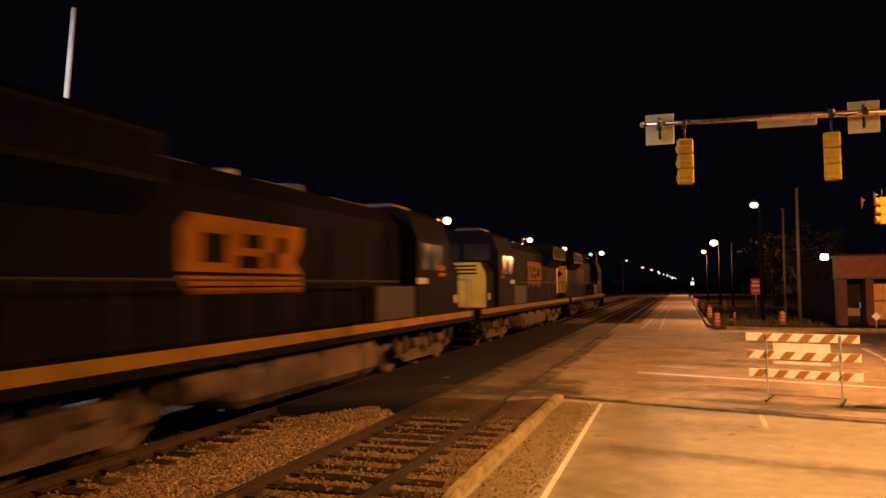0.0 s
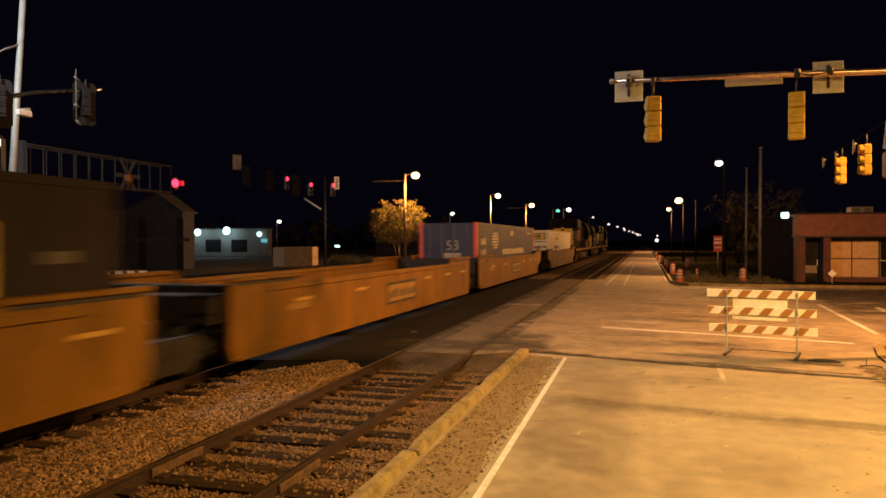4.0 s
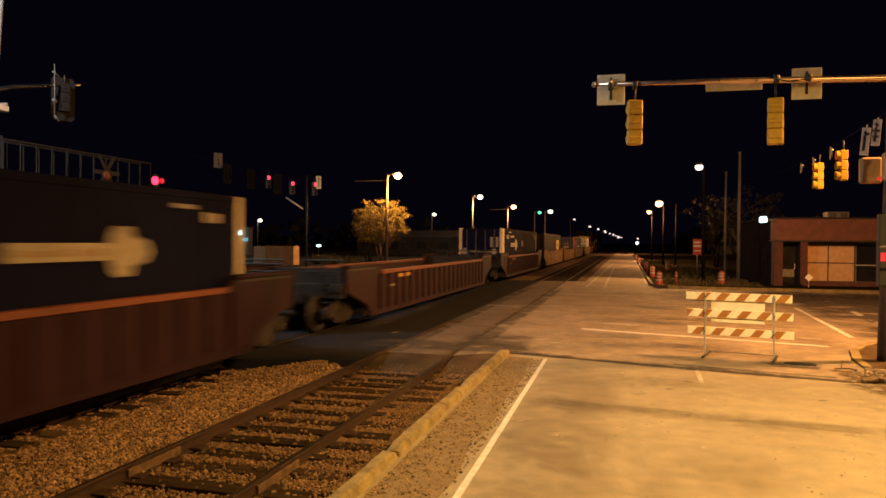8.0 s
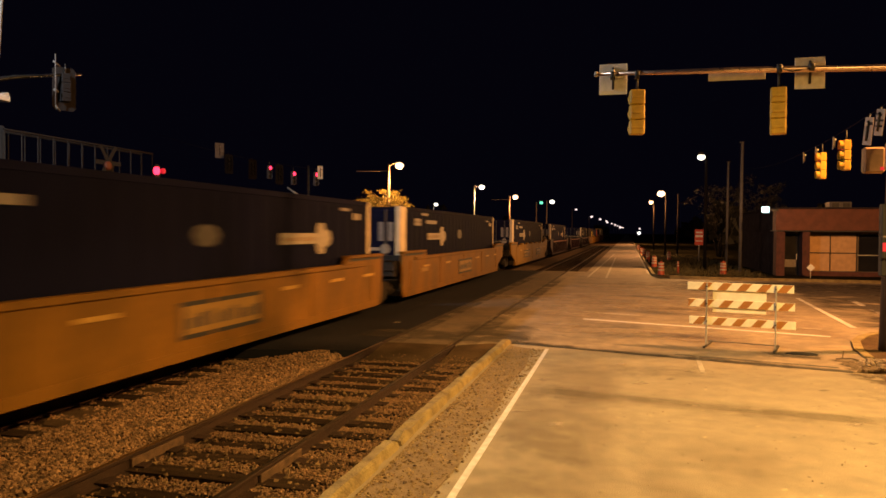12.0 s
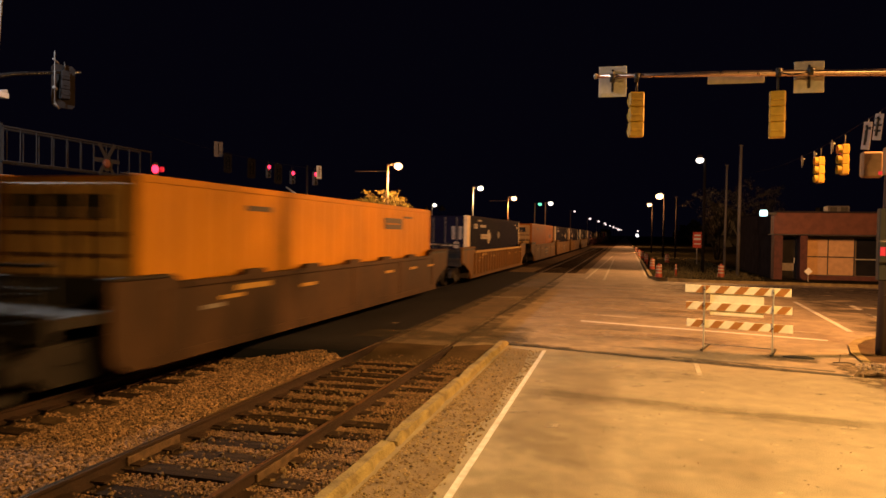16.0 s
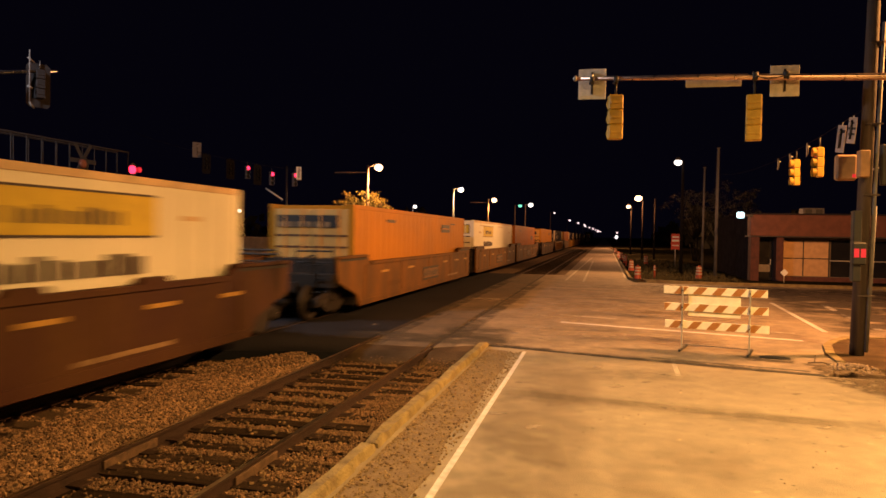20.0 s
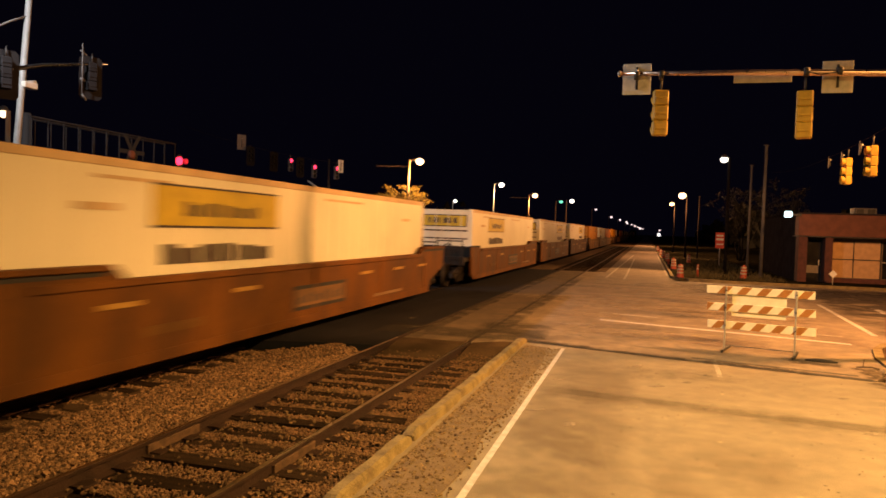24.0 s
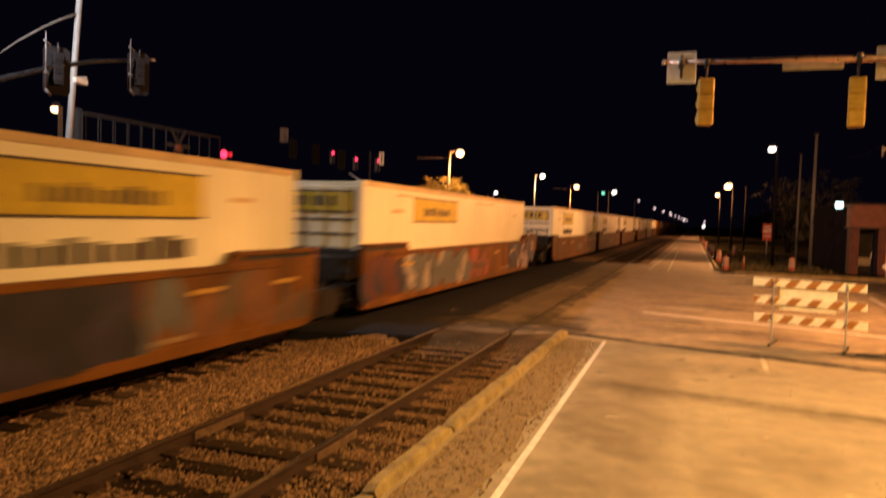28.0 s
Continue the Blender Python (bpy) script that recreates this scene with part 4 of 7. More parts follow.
def container(label, paint, post, style, shift=0.0):
    """A 53-foot container, its floor at its origin, doors to the rear."""
    c = thing("shipping_container", label, "container", "containers on the train")
    L, W, Hh = 8.3, 1.295, 2.76
    bm = bmesh.new()
    # sides with shallow pressed ribs
    for s in (-1, 1):
        y, k = -L + 0.12, 0
        outline = []
        while y < L - 0.15:
            d = 0.0 if k % 2 else 0.014
            outline += [(y, d), (min(y + 0.28, L - 0.12), d)]
            y += 0.31
            k += 1
        for (ya, da), (yb, db) in zip(outline, outline[1:]):
            xa, xb = s * (W - da), s * (W - db)
            v = [bm.verts.new(p) for p in ((xa, ya, 0.16), (xb, yb, 0.16), (xb, yb, Hh - 0.12), (xa, ya, Hh - 0.12))]
            bm.faces.new(v if s > 0 else v[::-1])
    box(bm, -W + 0.02, W - 0.02, -L + 0.06, L - 0.06, 0.14, Hh - 0.03)
    body = part("body", bm, paint, c)
    rail_mat = RAIL_AMBER if style == "white" else post if style in ("amber", "orange") else paint
    for s in (-1, 1):
        boxes("top_rail", rail_mat, c, (*sorted((s * (W - 0.05), s * (W + 0.006))), -L, L, Hh - 0.12, Hh), bevel=0.01)
        boxes("bottom_rail", post if style == "white" else rail_mat, c, (*sorted((s * (W - 0.06), s * (W + 0.006))), -L, L, 0.0, 0.16), bevel=0.01)
        for w in (-1, 1):
            wide = 0.62 if (style == "navy" and w < 0) else 0.16
            boxes("corner_post", post, c, (*sorted((s * (W - 0.16), s * (W + 0.008))), *sorted((w * (L - wide), w * (L + 0.004))), 0.0, Hh - 0.002), bevel=0.012)
    # doors with lock rods
    for s in (-1, 1):
        tan = style in ("amber", "orange")
        door = boxes("door", DOOR_TAN if tan else paint, c, (*sorted((s * 0.01, s * (W - 0.17))), -L - 0.004, -L + 0.06, 0.14, Hh - 0.14), bevel=0.01)
        for x in (0.28, 0.82):
            rods("lock_rod", paint if style == "white" else DOOR_TAN if tan else STEEL_GREY, door, ((s * x, -L - 0.03, 0.12), (s * x, -L - 0.03, Hh - 0.1), 0.018), sides=6)
        bm = bmesh.new()
        for z in (0.5, 0.85, 1.2, 1.53, 1.86) if style != "navy" else (0.5, 1.0, 1.5, 2.0, 2.45):
            box(bm, *sorted((s * 0.04, s * (W - 0.2))), -L - 0.016, -L - 0.004, z - 0.03, z + 0.03)
        part("door_ribs", bm, LOGO_DARK if style == "white" else RIB_BROWN if tan else paint, door)
    front = boxes("front_wall", paint, c, (-W + 0.1, W - 0.1, L - 0.05, L, 0.05, Hh - 0.05))

    def panel(name, mat, y, z, w, h, parent=body, out=0.010):
        return boxes(name, mat, parent, (W - 0.01, W + out, y - w / 2, y + w / 2, z - h / 2, z + h / 2))

    def bars(mat, y, z, w, h, parent, out, thick=(0.10, 0.30)):
        bm = bmesh.new()
        rng = random.Random(int(y * 10) + 7)
        k = y - w / 2
        while k < y + w / 2 - 0.1:
            b = rng.uniform(*thick)
            t = rng.uniform(0.7, 1.0)
            box(bm, W - 0.01, W + out, k, min(k + b, y + w / 2), z - h / 2, z - h / 2 + h * t)
            k += b + rng.uniform(0.05, 0.10)
        tagged(part("lettering", bm, mat, parent), kind="stuff")

    def end_panel(name, mat, x, z, w, h, out=0.02):
        return boxes(name, mat, c, (x - w / 2, x + w / 2, -L - out, -L, z - h / 2, z + h / 2))

    if style == "white":
        plain, shift = shift == 99, 0.0 if shift == 99 else shift
        y = -3.2 + shift
        logo = panel("side_logo_panel", LOGO_YELLOW, y, 2.16, 3.75, 0.60)
        bars(LOGO_DARK, y + 0.05, 2.13, 2.3, 0.24, logo, 0.014, (0.07, 0.20))
        for z in (2.475, 1.845):
            panel("panel_border", LOGO_DARK, y, z, 3.75, 0.035, logo, 0.014)
        if not plain:
            bars(LOGO_DARK, y + 0.05, 1.43, 3.35, 0.32, body, 0.012, (0.14, 0.46))
        panel("small_mark", RAIL_AMBER, -6.2, 2.1, 0.75, 0.10)
        panel("small_mark", RAIL_AMBER, -5.4, 2.5, 1.6, 0.05)
        panel("small_mark", RAIL_AMBER, 6.6, 2.15, 0.6, 0.08)
        panel("small_mark", RAIL_AMBER, 2.0 if shift == 0 else -1.0, 2.5, 2.2, 0.05)
        frame_ = end_panel("door_logo_border", LOGO_DARK, 0, 2.27, 2.12, 0.50, 0.022)
        end = boxes("door_logo_panel", LOGO_YELLOW, frame_, (-1.02, 1.02, -L - 0.026, -L, 2.06, 2.48))
        bm = bmesh.new()
        for k, b in enumerate((0.16, 0.30, 0.12, 0.28, 0.2, 0.24)):
            box(bm, -0.60 + k * 0.22, -0.60 + k * 0.22 + b * 0.6, -L - 0.032, -L - 0.02, 2.17, 2.39)
        tagged(part("lettering", bm, LOGO_DARK, end), kind="stuff")
    elif style in ("amber", "orange"):
        y, z = (5.45, 1.75) if style == "orange" else (4.0, 2.2)
        tag = panel("side_logo_panel", LOGO_DARK, y, z, 1.75, 0.34)
        bars(paint, y, z, 1.4, 0.05, tag, 0.015, (0.2, 0.5))
        panel("small_mark", LOGO_DARK, 5.5, 2.42, 1.0, 0.06)
        panel("small_mark", LOGO_DARK, -4.6, 2.36, 1.0, 0.10)
        end = end_panel("door_logo_panel", BLACK, -0.1, 2.27, 1.9, 0.36, 0.026)
        bm = bmesh.new()
        for k in range(6):
            box(bm, -1.0 + k * 0.28, -0.84 + k * 0.28, -L - 0.032, -L - 0.02, 2.10, 2.26)
        tagged(part("lettering", bm, STENCIL, end), kind="stuff")
    elif style == "navy":
        # a long white bar that ends in a round knob
        bm = bmesh.new()
        x0, x1, y = W - 0.01, W + 0.010, shift
        outline = [(y - 5.0, 1.66), (y - 3.2, 1.66), (y - 3.15, 1.50), (y - 3.02, 1.42), (y - 2.75, 1.42), (y - 2.7, 1.56), (y - 2.4, 1.62), (y - 2.3, 1.78), (y - 2.4, 1.94), (y - 2.7, 2.0), (y - 2.75, 2.14), (y - 3.02, 2.14), (y - 3.15, 2.06), (y - 3.2, 1.90), (y - 5.0, 1.90)]
        prism(bm, outline, "x", x0, x1)
        logo = part("side_logo", bm, LOGO_WHITE, body, "white bar-shaped emblem")
        bars(STENCIL, y - 4.1, 1.78, 1.5, 0.11, logo, 0.014, (0.06, 0.16))
        bm = bmesh.new()
        prism(bm, [(0.15 + 0.42 * math.cos(a * math.pi / 4), 1.86 + 0.2 * math.sin(a * math.pi / 4)) for a in range(8)], "x", x0, x1)
        part("side_emblem", bm, STENCIL_DIM, body, "small round emblem")
        panel("small_mark", DIM_BACK, -6.3, 2.28, 0.8, 0.24)
        panel("mark_bar", LOGO_DARK, -6.3, 2.28, 0.8, 0.03, body, 0.012)
        panel("small_mark", DIM_BACK, -4.5, 2.30, 1.5, 0.13)
        panel("small_mark", DIM_BACK, -5.4, 2.56, 0.9, 0.08)
        panel("small_mark", DIM_BACK, 6.5, 2.5, 0.6, 0.07)
        bars(LOGO_WHITE, 7.3, 2.35, 0.5, 0.2, body, 0.010)
        bm = bmesh.new()
        box(bm, -0.6, 0.70, -L - 0.026, -L - 0.004, 1.34, 1.44)
        bar_ = part("door_logo", bm, LOGO_WHITE, c, "white bar-shaped emblem")
        bm = bmesh.new()
        prism(bm, [(-0.95, 1.18), (-0.7, 1.40), (-0.95, 1.62), (-1.18, 1.40)], "y", -L - 0.026, -L - 0.004)
        part("diamond_mark", bm, LOGO_WHITE, bar_)
        bm = bmesh.new()
        prism(bm, [(0.80 + 0.17 * math.cos(a), 1.4 + 0.17 * math.sin(a)) for a in (0, 0.8, 1.6, 2.4, 3.1, 3.9, 4.7, 5.5)], "y", -L - 0.026, -L - 0.004)
        part("round_mark", bm, LOGO_WHITE, bar_)
        for x in (0.66, 0.98):
            end_panel("door_mark", DIM_BACK, x, 1.95, 0.16, 0.6, 0.03)
            end_panel("door_mark", DIM_BACK, x, 0.95, 0.16, 0.4, 0.03)
    elif style == "grey":
        for k in range(6):
            z = 1.58 + k * 0.135
            r = math.sqrt(max(0.03, 0.19 - (z + 0.05 - 1.98) ** 2)) * 1.75
            panel("emblem_stripe", LOGO_WHITE, -4.3, z + 0.045, 2 * r, 0.09)
        bars(LOGO_WHITE, 0.9, 1.42, 6.6, 0.34, body, 0.010, (0.45, 0.9))
        bars(LOGO_WHITE, 0.3, 2.38, 0.7, 0.30, body, 0.010, (0.3, 0.5))
        bars(LOGO_WHITE, 6.4, 2.40, 1.8, 0.10, body, 0.010)
        bars(LOGO_WHITE, -7.0, 1.45, 0.9, 0.36, body, 0.010)
        bars(LOGO_WHITE, -7.0, 1.95, 0.9, 0.36, body, 0.010)
        plate = end_panel("door_plate", LOGO_WHITE, 0.2, 1.20, 0.75, 0.45, 0.03)
        words("53", 0.62, (-0.10, -L - 0.03, 1.55), LOGO_WHITE, c)
    else:
        logo = panel("side_logo_panel", LOGO_YELLOW, 4.8, 1.68, 2.95, 1.0)
        panel("panel_shape", LOGO_DARK, 4.5, 1.70, 0.7, 0.36, logo, 0.014)
        panel("panel_shape", LOGO_DARK, 5.75, 1.62, 0.28, 0.5, logo, 0.014)
        panel("panel_border", LOGO_DARK, 4.8, 1.22, 2.95, 0.05, logo, 0.014)
        panel("small_mark", STENCIL_DIM, 7.3, 1.76, 0.55, 0.15)
    return c


def locomotive(label):
    """A six-axle diesel, origin under its middle, its front towards +y."""
    e = thing("locomotive", label, "locomotive", "locomotives of the train")
    half = 11.1
    frame_ = boxes("main_frame", LOCO_NAVY, e, (-1.50, 1.50, -half, half, 1.10, 1.46), (-0.9, 0.9, -half, half, 0.85, 1.1), bevel=0.02)
    for s in (-1, 1):
        boxes("sill_stripe", LOCO_SILL, e, (*sorted((s * 1.50, s * 1.512)), -half + 0.3, half - 0.3, 1.26, 1.45), label="grimy yellow sill stripe")
        bars_ = [((s * 1.44, -half + 1.0 + k * 1.45, 1.46), (s * 1.44, -half + 1.0 + k * 1.45, 2.42), 0.02) for k in range(10)]
        rods("handrail", UNDER, e, *bars_, ((s * 1.44, -half + 1.0, 2.42), (s * 1.44, 4.0, 2.42), 0.022), ((s * 1.44, -half + 1.0, 2.42), (s * 1.35, -half + 0.1, 1.5), 0.022), sides=6)
        for w in (-1, 1):
            boxes("steps", LOCO_NAVY, e, *[(*sorted((s * 1.05, s * 1.52)), *sorted((w * (half - 0.55), w * (half + 0.05))), z, z + 0.05) for z in (0.42, 0.70, 0.98, 1.24)], (*sorted((s * 1.02, s * 1.06)), *sorted((w * (half - 0.5), w * half)), 0.4, 1.3), bevel=0.008)
    # long hood, radiator, cab, nose
    bm = bmesh.new()
    prism(bm, [(-0.95, 1.46), (-0.95, 3.95), (-0.65, 4.35), (0.65, 4.35), (0.95, 3.95), (0.95, 1.46)], "y", -9.65, 5.3)
    hood = part("long_hood", bm, LOCO_NAVY, e)
    for s in (-1, 1):
        y = -6.4
        while y < 4.6:
            boxes("hood_door", LOCO_NAVY, hood, (*sorted((s * 0.95, s * 0.972)), y, y + 0.78, 1.6, 3.55))
            y += 0.84
    bm = bmesh.new()
    prism(bm, [(-0.96, 3.3), (-1.5, 3.75), (-1.5, 4.45), (-1.3, 4.6), (1.3, 4.6), (1.5, 4.45), (1.5, 3.75), (0.96, 3.3)], "y", -9.4, -5.0)
    wing = part("radiator", bm, LOCO_TOP, e, "flared radiator housing")
    for s in (-1, 1):
        for k in range(5):
            boxes("radiator_grille", LOCO_NAVY, wing, (*sorted((s * 1.49, s * 1.512)), -9.2 + k * 0.82, -8.5 + k * 0.82, 3.85, 4.38))
    bm = bmesh.new()
    prism(bm, [(-1.5, 1.46), (-1.5, 3.6), (-1.25, 4.25), (-0.8, 4.5), (0.8, 4.5), (1.25, 4.25), (1.5, 3.6), (1.5, 1.46)], "y", 5.3, 8.2)
    cab = part("cab", bm, LOCO_NAVY, e)
    for s in (-1, 1):
        for k in range(2):
            boxes("cab_window", GLASS_DARK, cab, (*sorted((s * 1.49, s * 1.508)), 5.65 + k * 1.0, 6.45 + k * 1.0, 2.75, 3.5), bevel=0.01)
    bm = bmesh.new()
    prism(bm, [(-1.36, 1.46), (-1.36, 2.75), (-1.15, 3.2), (1.15, 3.2), (1.36, 2.75), (1.36, 1.46)], "y", 8.2, 9.6)
    nose = part("nose", bm, LOCO_NAVY, e)
    bm = bmesh.new()
    prism(bm, [(-1.34, 1.48), (-1.34, 2.73), (-1.13, 3.17), (1.13, 3.17), (1.34, 2.73), (1.34, 1.48)], "y", 9.6, 9.64)
    part("nose_face", bm, LOCO_YELLOW, nose, "yellow nose")
    boxes("nose_stripes", LOCO_NAVY, nose, *[(-1.0, 1.0, 9.642, 9.648, z, z + 0.07) for z in (2.72, 2.86, 3.0)])
    for x in (-1.15, 0.1):
        boxes("windshield", GLASS_DARK, cab, (x, x + 1.05, 8.2, 8.225, 3.3, 3.95), bevel=0.008)
    for s in (-1, 1):
        boxes("equipment_box", UNDER, e, (*sorted((s * 0.98, s * 1.47)), 2.6, 5.2, 1.46, 2.30), bevel=0.03, label="dusty brown equipment cabinet")
        boxes("cab_number", LOGO_WHITE, cab, (*sorted((s * 1.50, s * 1.508)), 5.3, 6.1, 2.36, 2.52))
        boxes("cab_stripe", LOCO_RED, cab, (*sorted((s * 1.50, s * 1.508)), 6.9, 7.7, 2.75, 2.9), (*sorted((s * 1.50, s * 1.508)), 7.2, 7.8, 2.58, 2.68))
        boxes("end_plate", LOGO_WHITE, nose, (*sorted((s * 1.372, s * 1.378)), 9.1, 9.4, 1.75, 2.0))
    # rear: yellow end, lamps, windows of the hood
    boxes("rear_panel", LOCO_YELLOW, e, (-0.93, 0.93, -9.70, -9.65, 1.75, 3.55), bevel=0.005, label="yellow end of the hood")
    bm = bmesh.new()
    for s in (-1, 1):
        box(bm, *sorted((s * 0.95, s * 0.976)), -9.65, -9.3, 1.75, 3.55)
    part("rear_band", bm, LOCO_YELLOW, e)
    for x0, x1, z0, z1 in ((-0.74, -0.27, 2.90, 3.02), (-0.74, -0.62, 3.02, 3.2), (-0.22, 0.22, 3.06, 3.18), (-0.22, 0.22, 2.86, 2.96), (0.27, 0.74, 2.96, 3.1), (0.40, 0.6, 2.84, 3.2), (-0.15, 0.15, 3.3, 3.82)):
        boxes("rear_block", LOCO_NAVY, e, (x0, x1, -9.712, -9.70, z0, z1))
    # side emblem
    for s in (-1, 1):
        bm = bmesh.new()
        x0, x1 = sorted((s * 0.972, s * 0.985))
        prism(bm, [(y - 0.65, z) for y, z in ((-3.3, 2.5), (-3.05, 2.2), (0.5, 2.2), (0.5, 2.55), (0.2, 2.8), (0.5, 3.15), (0.5, 3.5), (-3.05, 3.5), (-3.3, 3.25))], "x", x0, x1)
        logo = part("side_emblem", bm, LOCO_RED, hood, "large amber emblem panel")
        x0, x1 = sorted((s * 0.985, s * 0.992))
        for y0, y1, z0, z1 in ((-2.75, -2.1, 2.72, 3.2), (-1.75, -1.0, 2.64, 2.86), (-1.55, -1.0, 3.0, 3.25), (-0.75, -0.45, 2.66, 2.95), (-0.45, -0.15, 2.95, 3.25), (-3.3, 0.45, 2.50, 2.56), (-3.1, 0.45, 2.30, 2.335)):
            boxes("emblem_shape", LOCO_NAVY, logo, (x0, x1, y0 - 0.65, y1 - 0.65, z0, z1))
    boxes("fuel_tank", LOCO_UNDER, e, (-1.40, 1.40, -2.9, 2.9, 0.28, 1.02), bevel=0.16)
    boxes("tank_straps", UNDER, e, *[(-1.41, 1.41, y, y + 0.08, 0.27, 1.03) for y in (-2.0, 0.0, 1.9)], bevel=0.02)
    for s in (-1, 1):
        rods("air_tank", LOCO_UNDER, e, ((s * 1.15, -4.2, 0.78), (s * 1.15, -3.1, 0.78), 0.24), sides=12)
    for y in (-6.95, 6.95):
        t = truck(e, y, (-2.05, 0.0, 2.05), 0.51)
        t.data.materials[0] = LOCO_UNDER
        for o in t.children:
            o.data.materials[0] = LOCO_UNDER
        for s in (-1, 1):
            for a in (-2.05, 0.0, 2.05):
                for d in (-0.34, 0.34):
                    rods("spring", UNDER, t, ((s * 1.13, a + d, 0.50), (s * 1.13, a + d, 0.98), 0.075), sides=8)
            for y0 in (-1.25, 0.8):
                boxes("brake_cylinder", LOCO_UNDER, t, (*sorted((s * 1.10, s * 1.30)), y0, y0 + 0.45, 0.62, 0.86), bevel=0.05)
    for y in (-half - 0.05, half + 0.05):
        w = 1 if y > 0 else -1
        coupler(e, y, w)
        boxes("pilot", LOCO_NAVY, e, (-1.4, 1.4, *sorted((y, y - w * 0.06)), 0.25, 1.15), bevel=0.01)
        rods("end_handrail", STEEL_GREY, e, ((-1.2, y, 1.46), (-1.2, y, 2.5), 0.02), ((1.2, y, 1.46), (1.2, y, 2.5), 0.02), ((-1.2, y, 2.5), (-0.4, y, 2.5), 0.02), ((0.4, y, 2.5), (1.2, y, 2.5), 0.02), sides=6)
    rods("exhaust_stack", LOCO_GREY, e, ((0, 1.2, 4.3), (0, 1.2, 4.6), 0.25), sides=12)
    boxes("number_lamp", LOGO_WHITE, e, (-0.1, 0.1, -9.73, -9.70, 3.45, 3.7))
    rods("horns", GALV, e, ((0.2, -2.0, 4.4), (0.2, -1.4, 4.5), 0.04, 0.08), ((0.0, -2.0, 4.4), (0.0, -1.4, 4.5), 0.04, 0.08), sides=8)
    boxes("roof_hatches", LOCO_GREY, e, (-0.5, 0.5, -4.3, -3.0, 4.34, 4.42), (-0.5, 0.5, -1.0, 0.4, 4.34, 4.42), (-0.5, 0.5, 2.2, 4.2, 4.34, 4.42), bevel=0.02)
    boxes("roof_cooler", LOCO_GREY, e, (-0.55, 0.55, 5.9, 7.3, 4.48, 4.66), bevel=0.04)
    return e


# ---- the train as it is made up, front to rear ----
Y_PLATES = [(3.7, 0.84, 2.7, 0.50, BLACK), (-2.9, 0.84, 3.2, 0.50, BLACK)]
O_PLATES = [(0.35, 0.86, 2.6, 0.60, BLACK), (-6.2, 1.0, 0.9, 0.12, PALE_YELLOW)]
B_PLATES = [(0.3, 0.78, 2.6, 0.50, BLACK), (4.6, 0.50, 2.2, 0.07, STENCIL), (-4.8, 0.7, 1.4, 0.14, TAN_CAR)]
SPRAY = {n: material("spray_" + n, c, 0.6, scale=3, vary=0.35) for n, c in (("violet", (0.026, 0.020, 0.045)), ("slate", (0.03, 0.032, 0.05)), ("dark_red", (0.085, 0.020, 0.016)), ("grey_blue", (0.10, 0.105, 0.12)), ("rust", (0.14, 0.058, 0.022)), ("dull", (0.09, 0.06, 0.04)), ("pale", (0.30, 0.26, 0.25)), ("navy", (0.012, 0.012, 0.022)), ("red", (0.26, 0.05, 0.03)), ("pink", (0.42, 0.33, 0.36)), ("blue", (0.06, 0.065, 0.16)))}
GRAFFITI = {
    0: (),
    1: ((-8.6, -6.3, 12, ("violet", "dull", "dark_red")), (-6.5, -0.6, 30, ("grey_blue", "grey_blue", "slate", "grey_blue", "pale")), (-5.5, -1.5, 7, ("dark_red", "violet")), (-0.6, 1.6, 9, ("red", "rust", "red")), (5.0, 9.2, 40, ("pink", "navy", "violet", "pink", "blue", "navy", "dark_red"))),
    2: ((-8.3, 3.9, 130, ("navy", "violet", "slate", "navy")), (-7.5, 3.0, 9, ("dark_red", "grey_blue", "pale")), (3.9, 4.9, 3, ("dull", "grey_blue")), (5.2, 8.4, 10, ("rust", "dull", "rust"))),
}
R_PLATES = [(-6.6, 1.0, 0.6, 0.07, DIM_BACK), (-5.2, 1.26, 1.3, 0.10, REFLECT)]
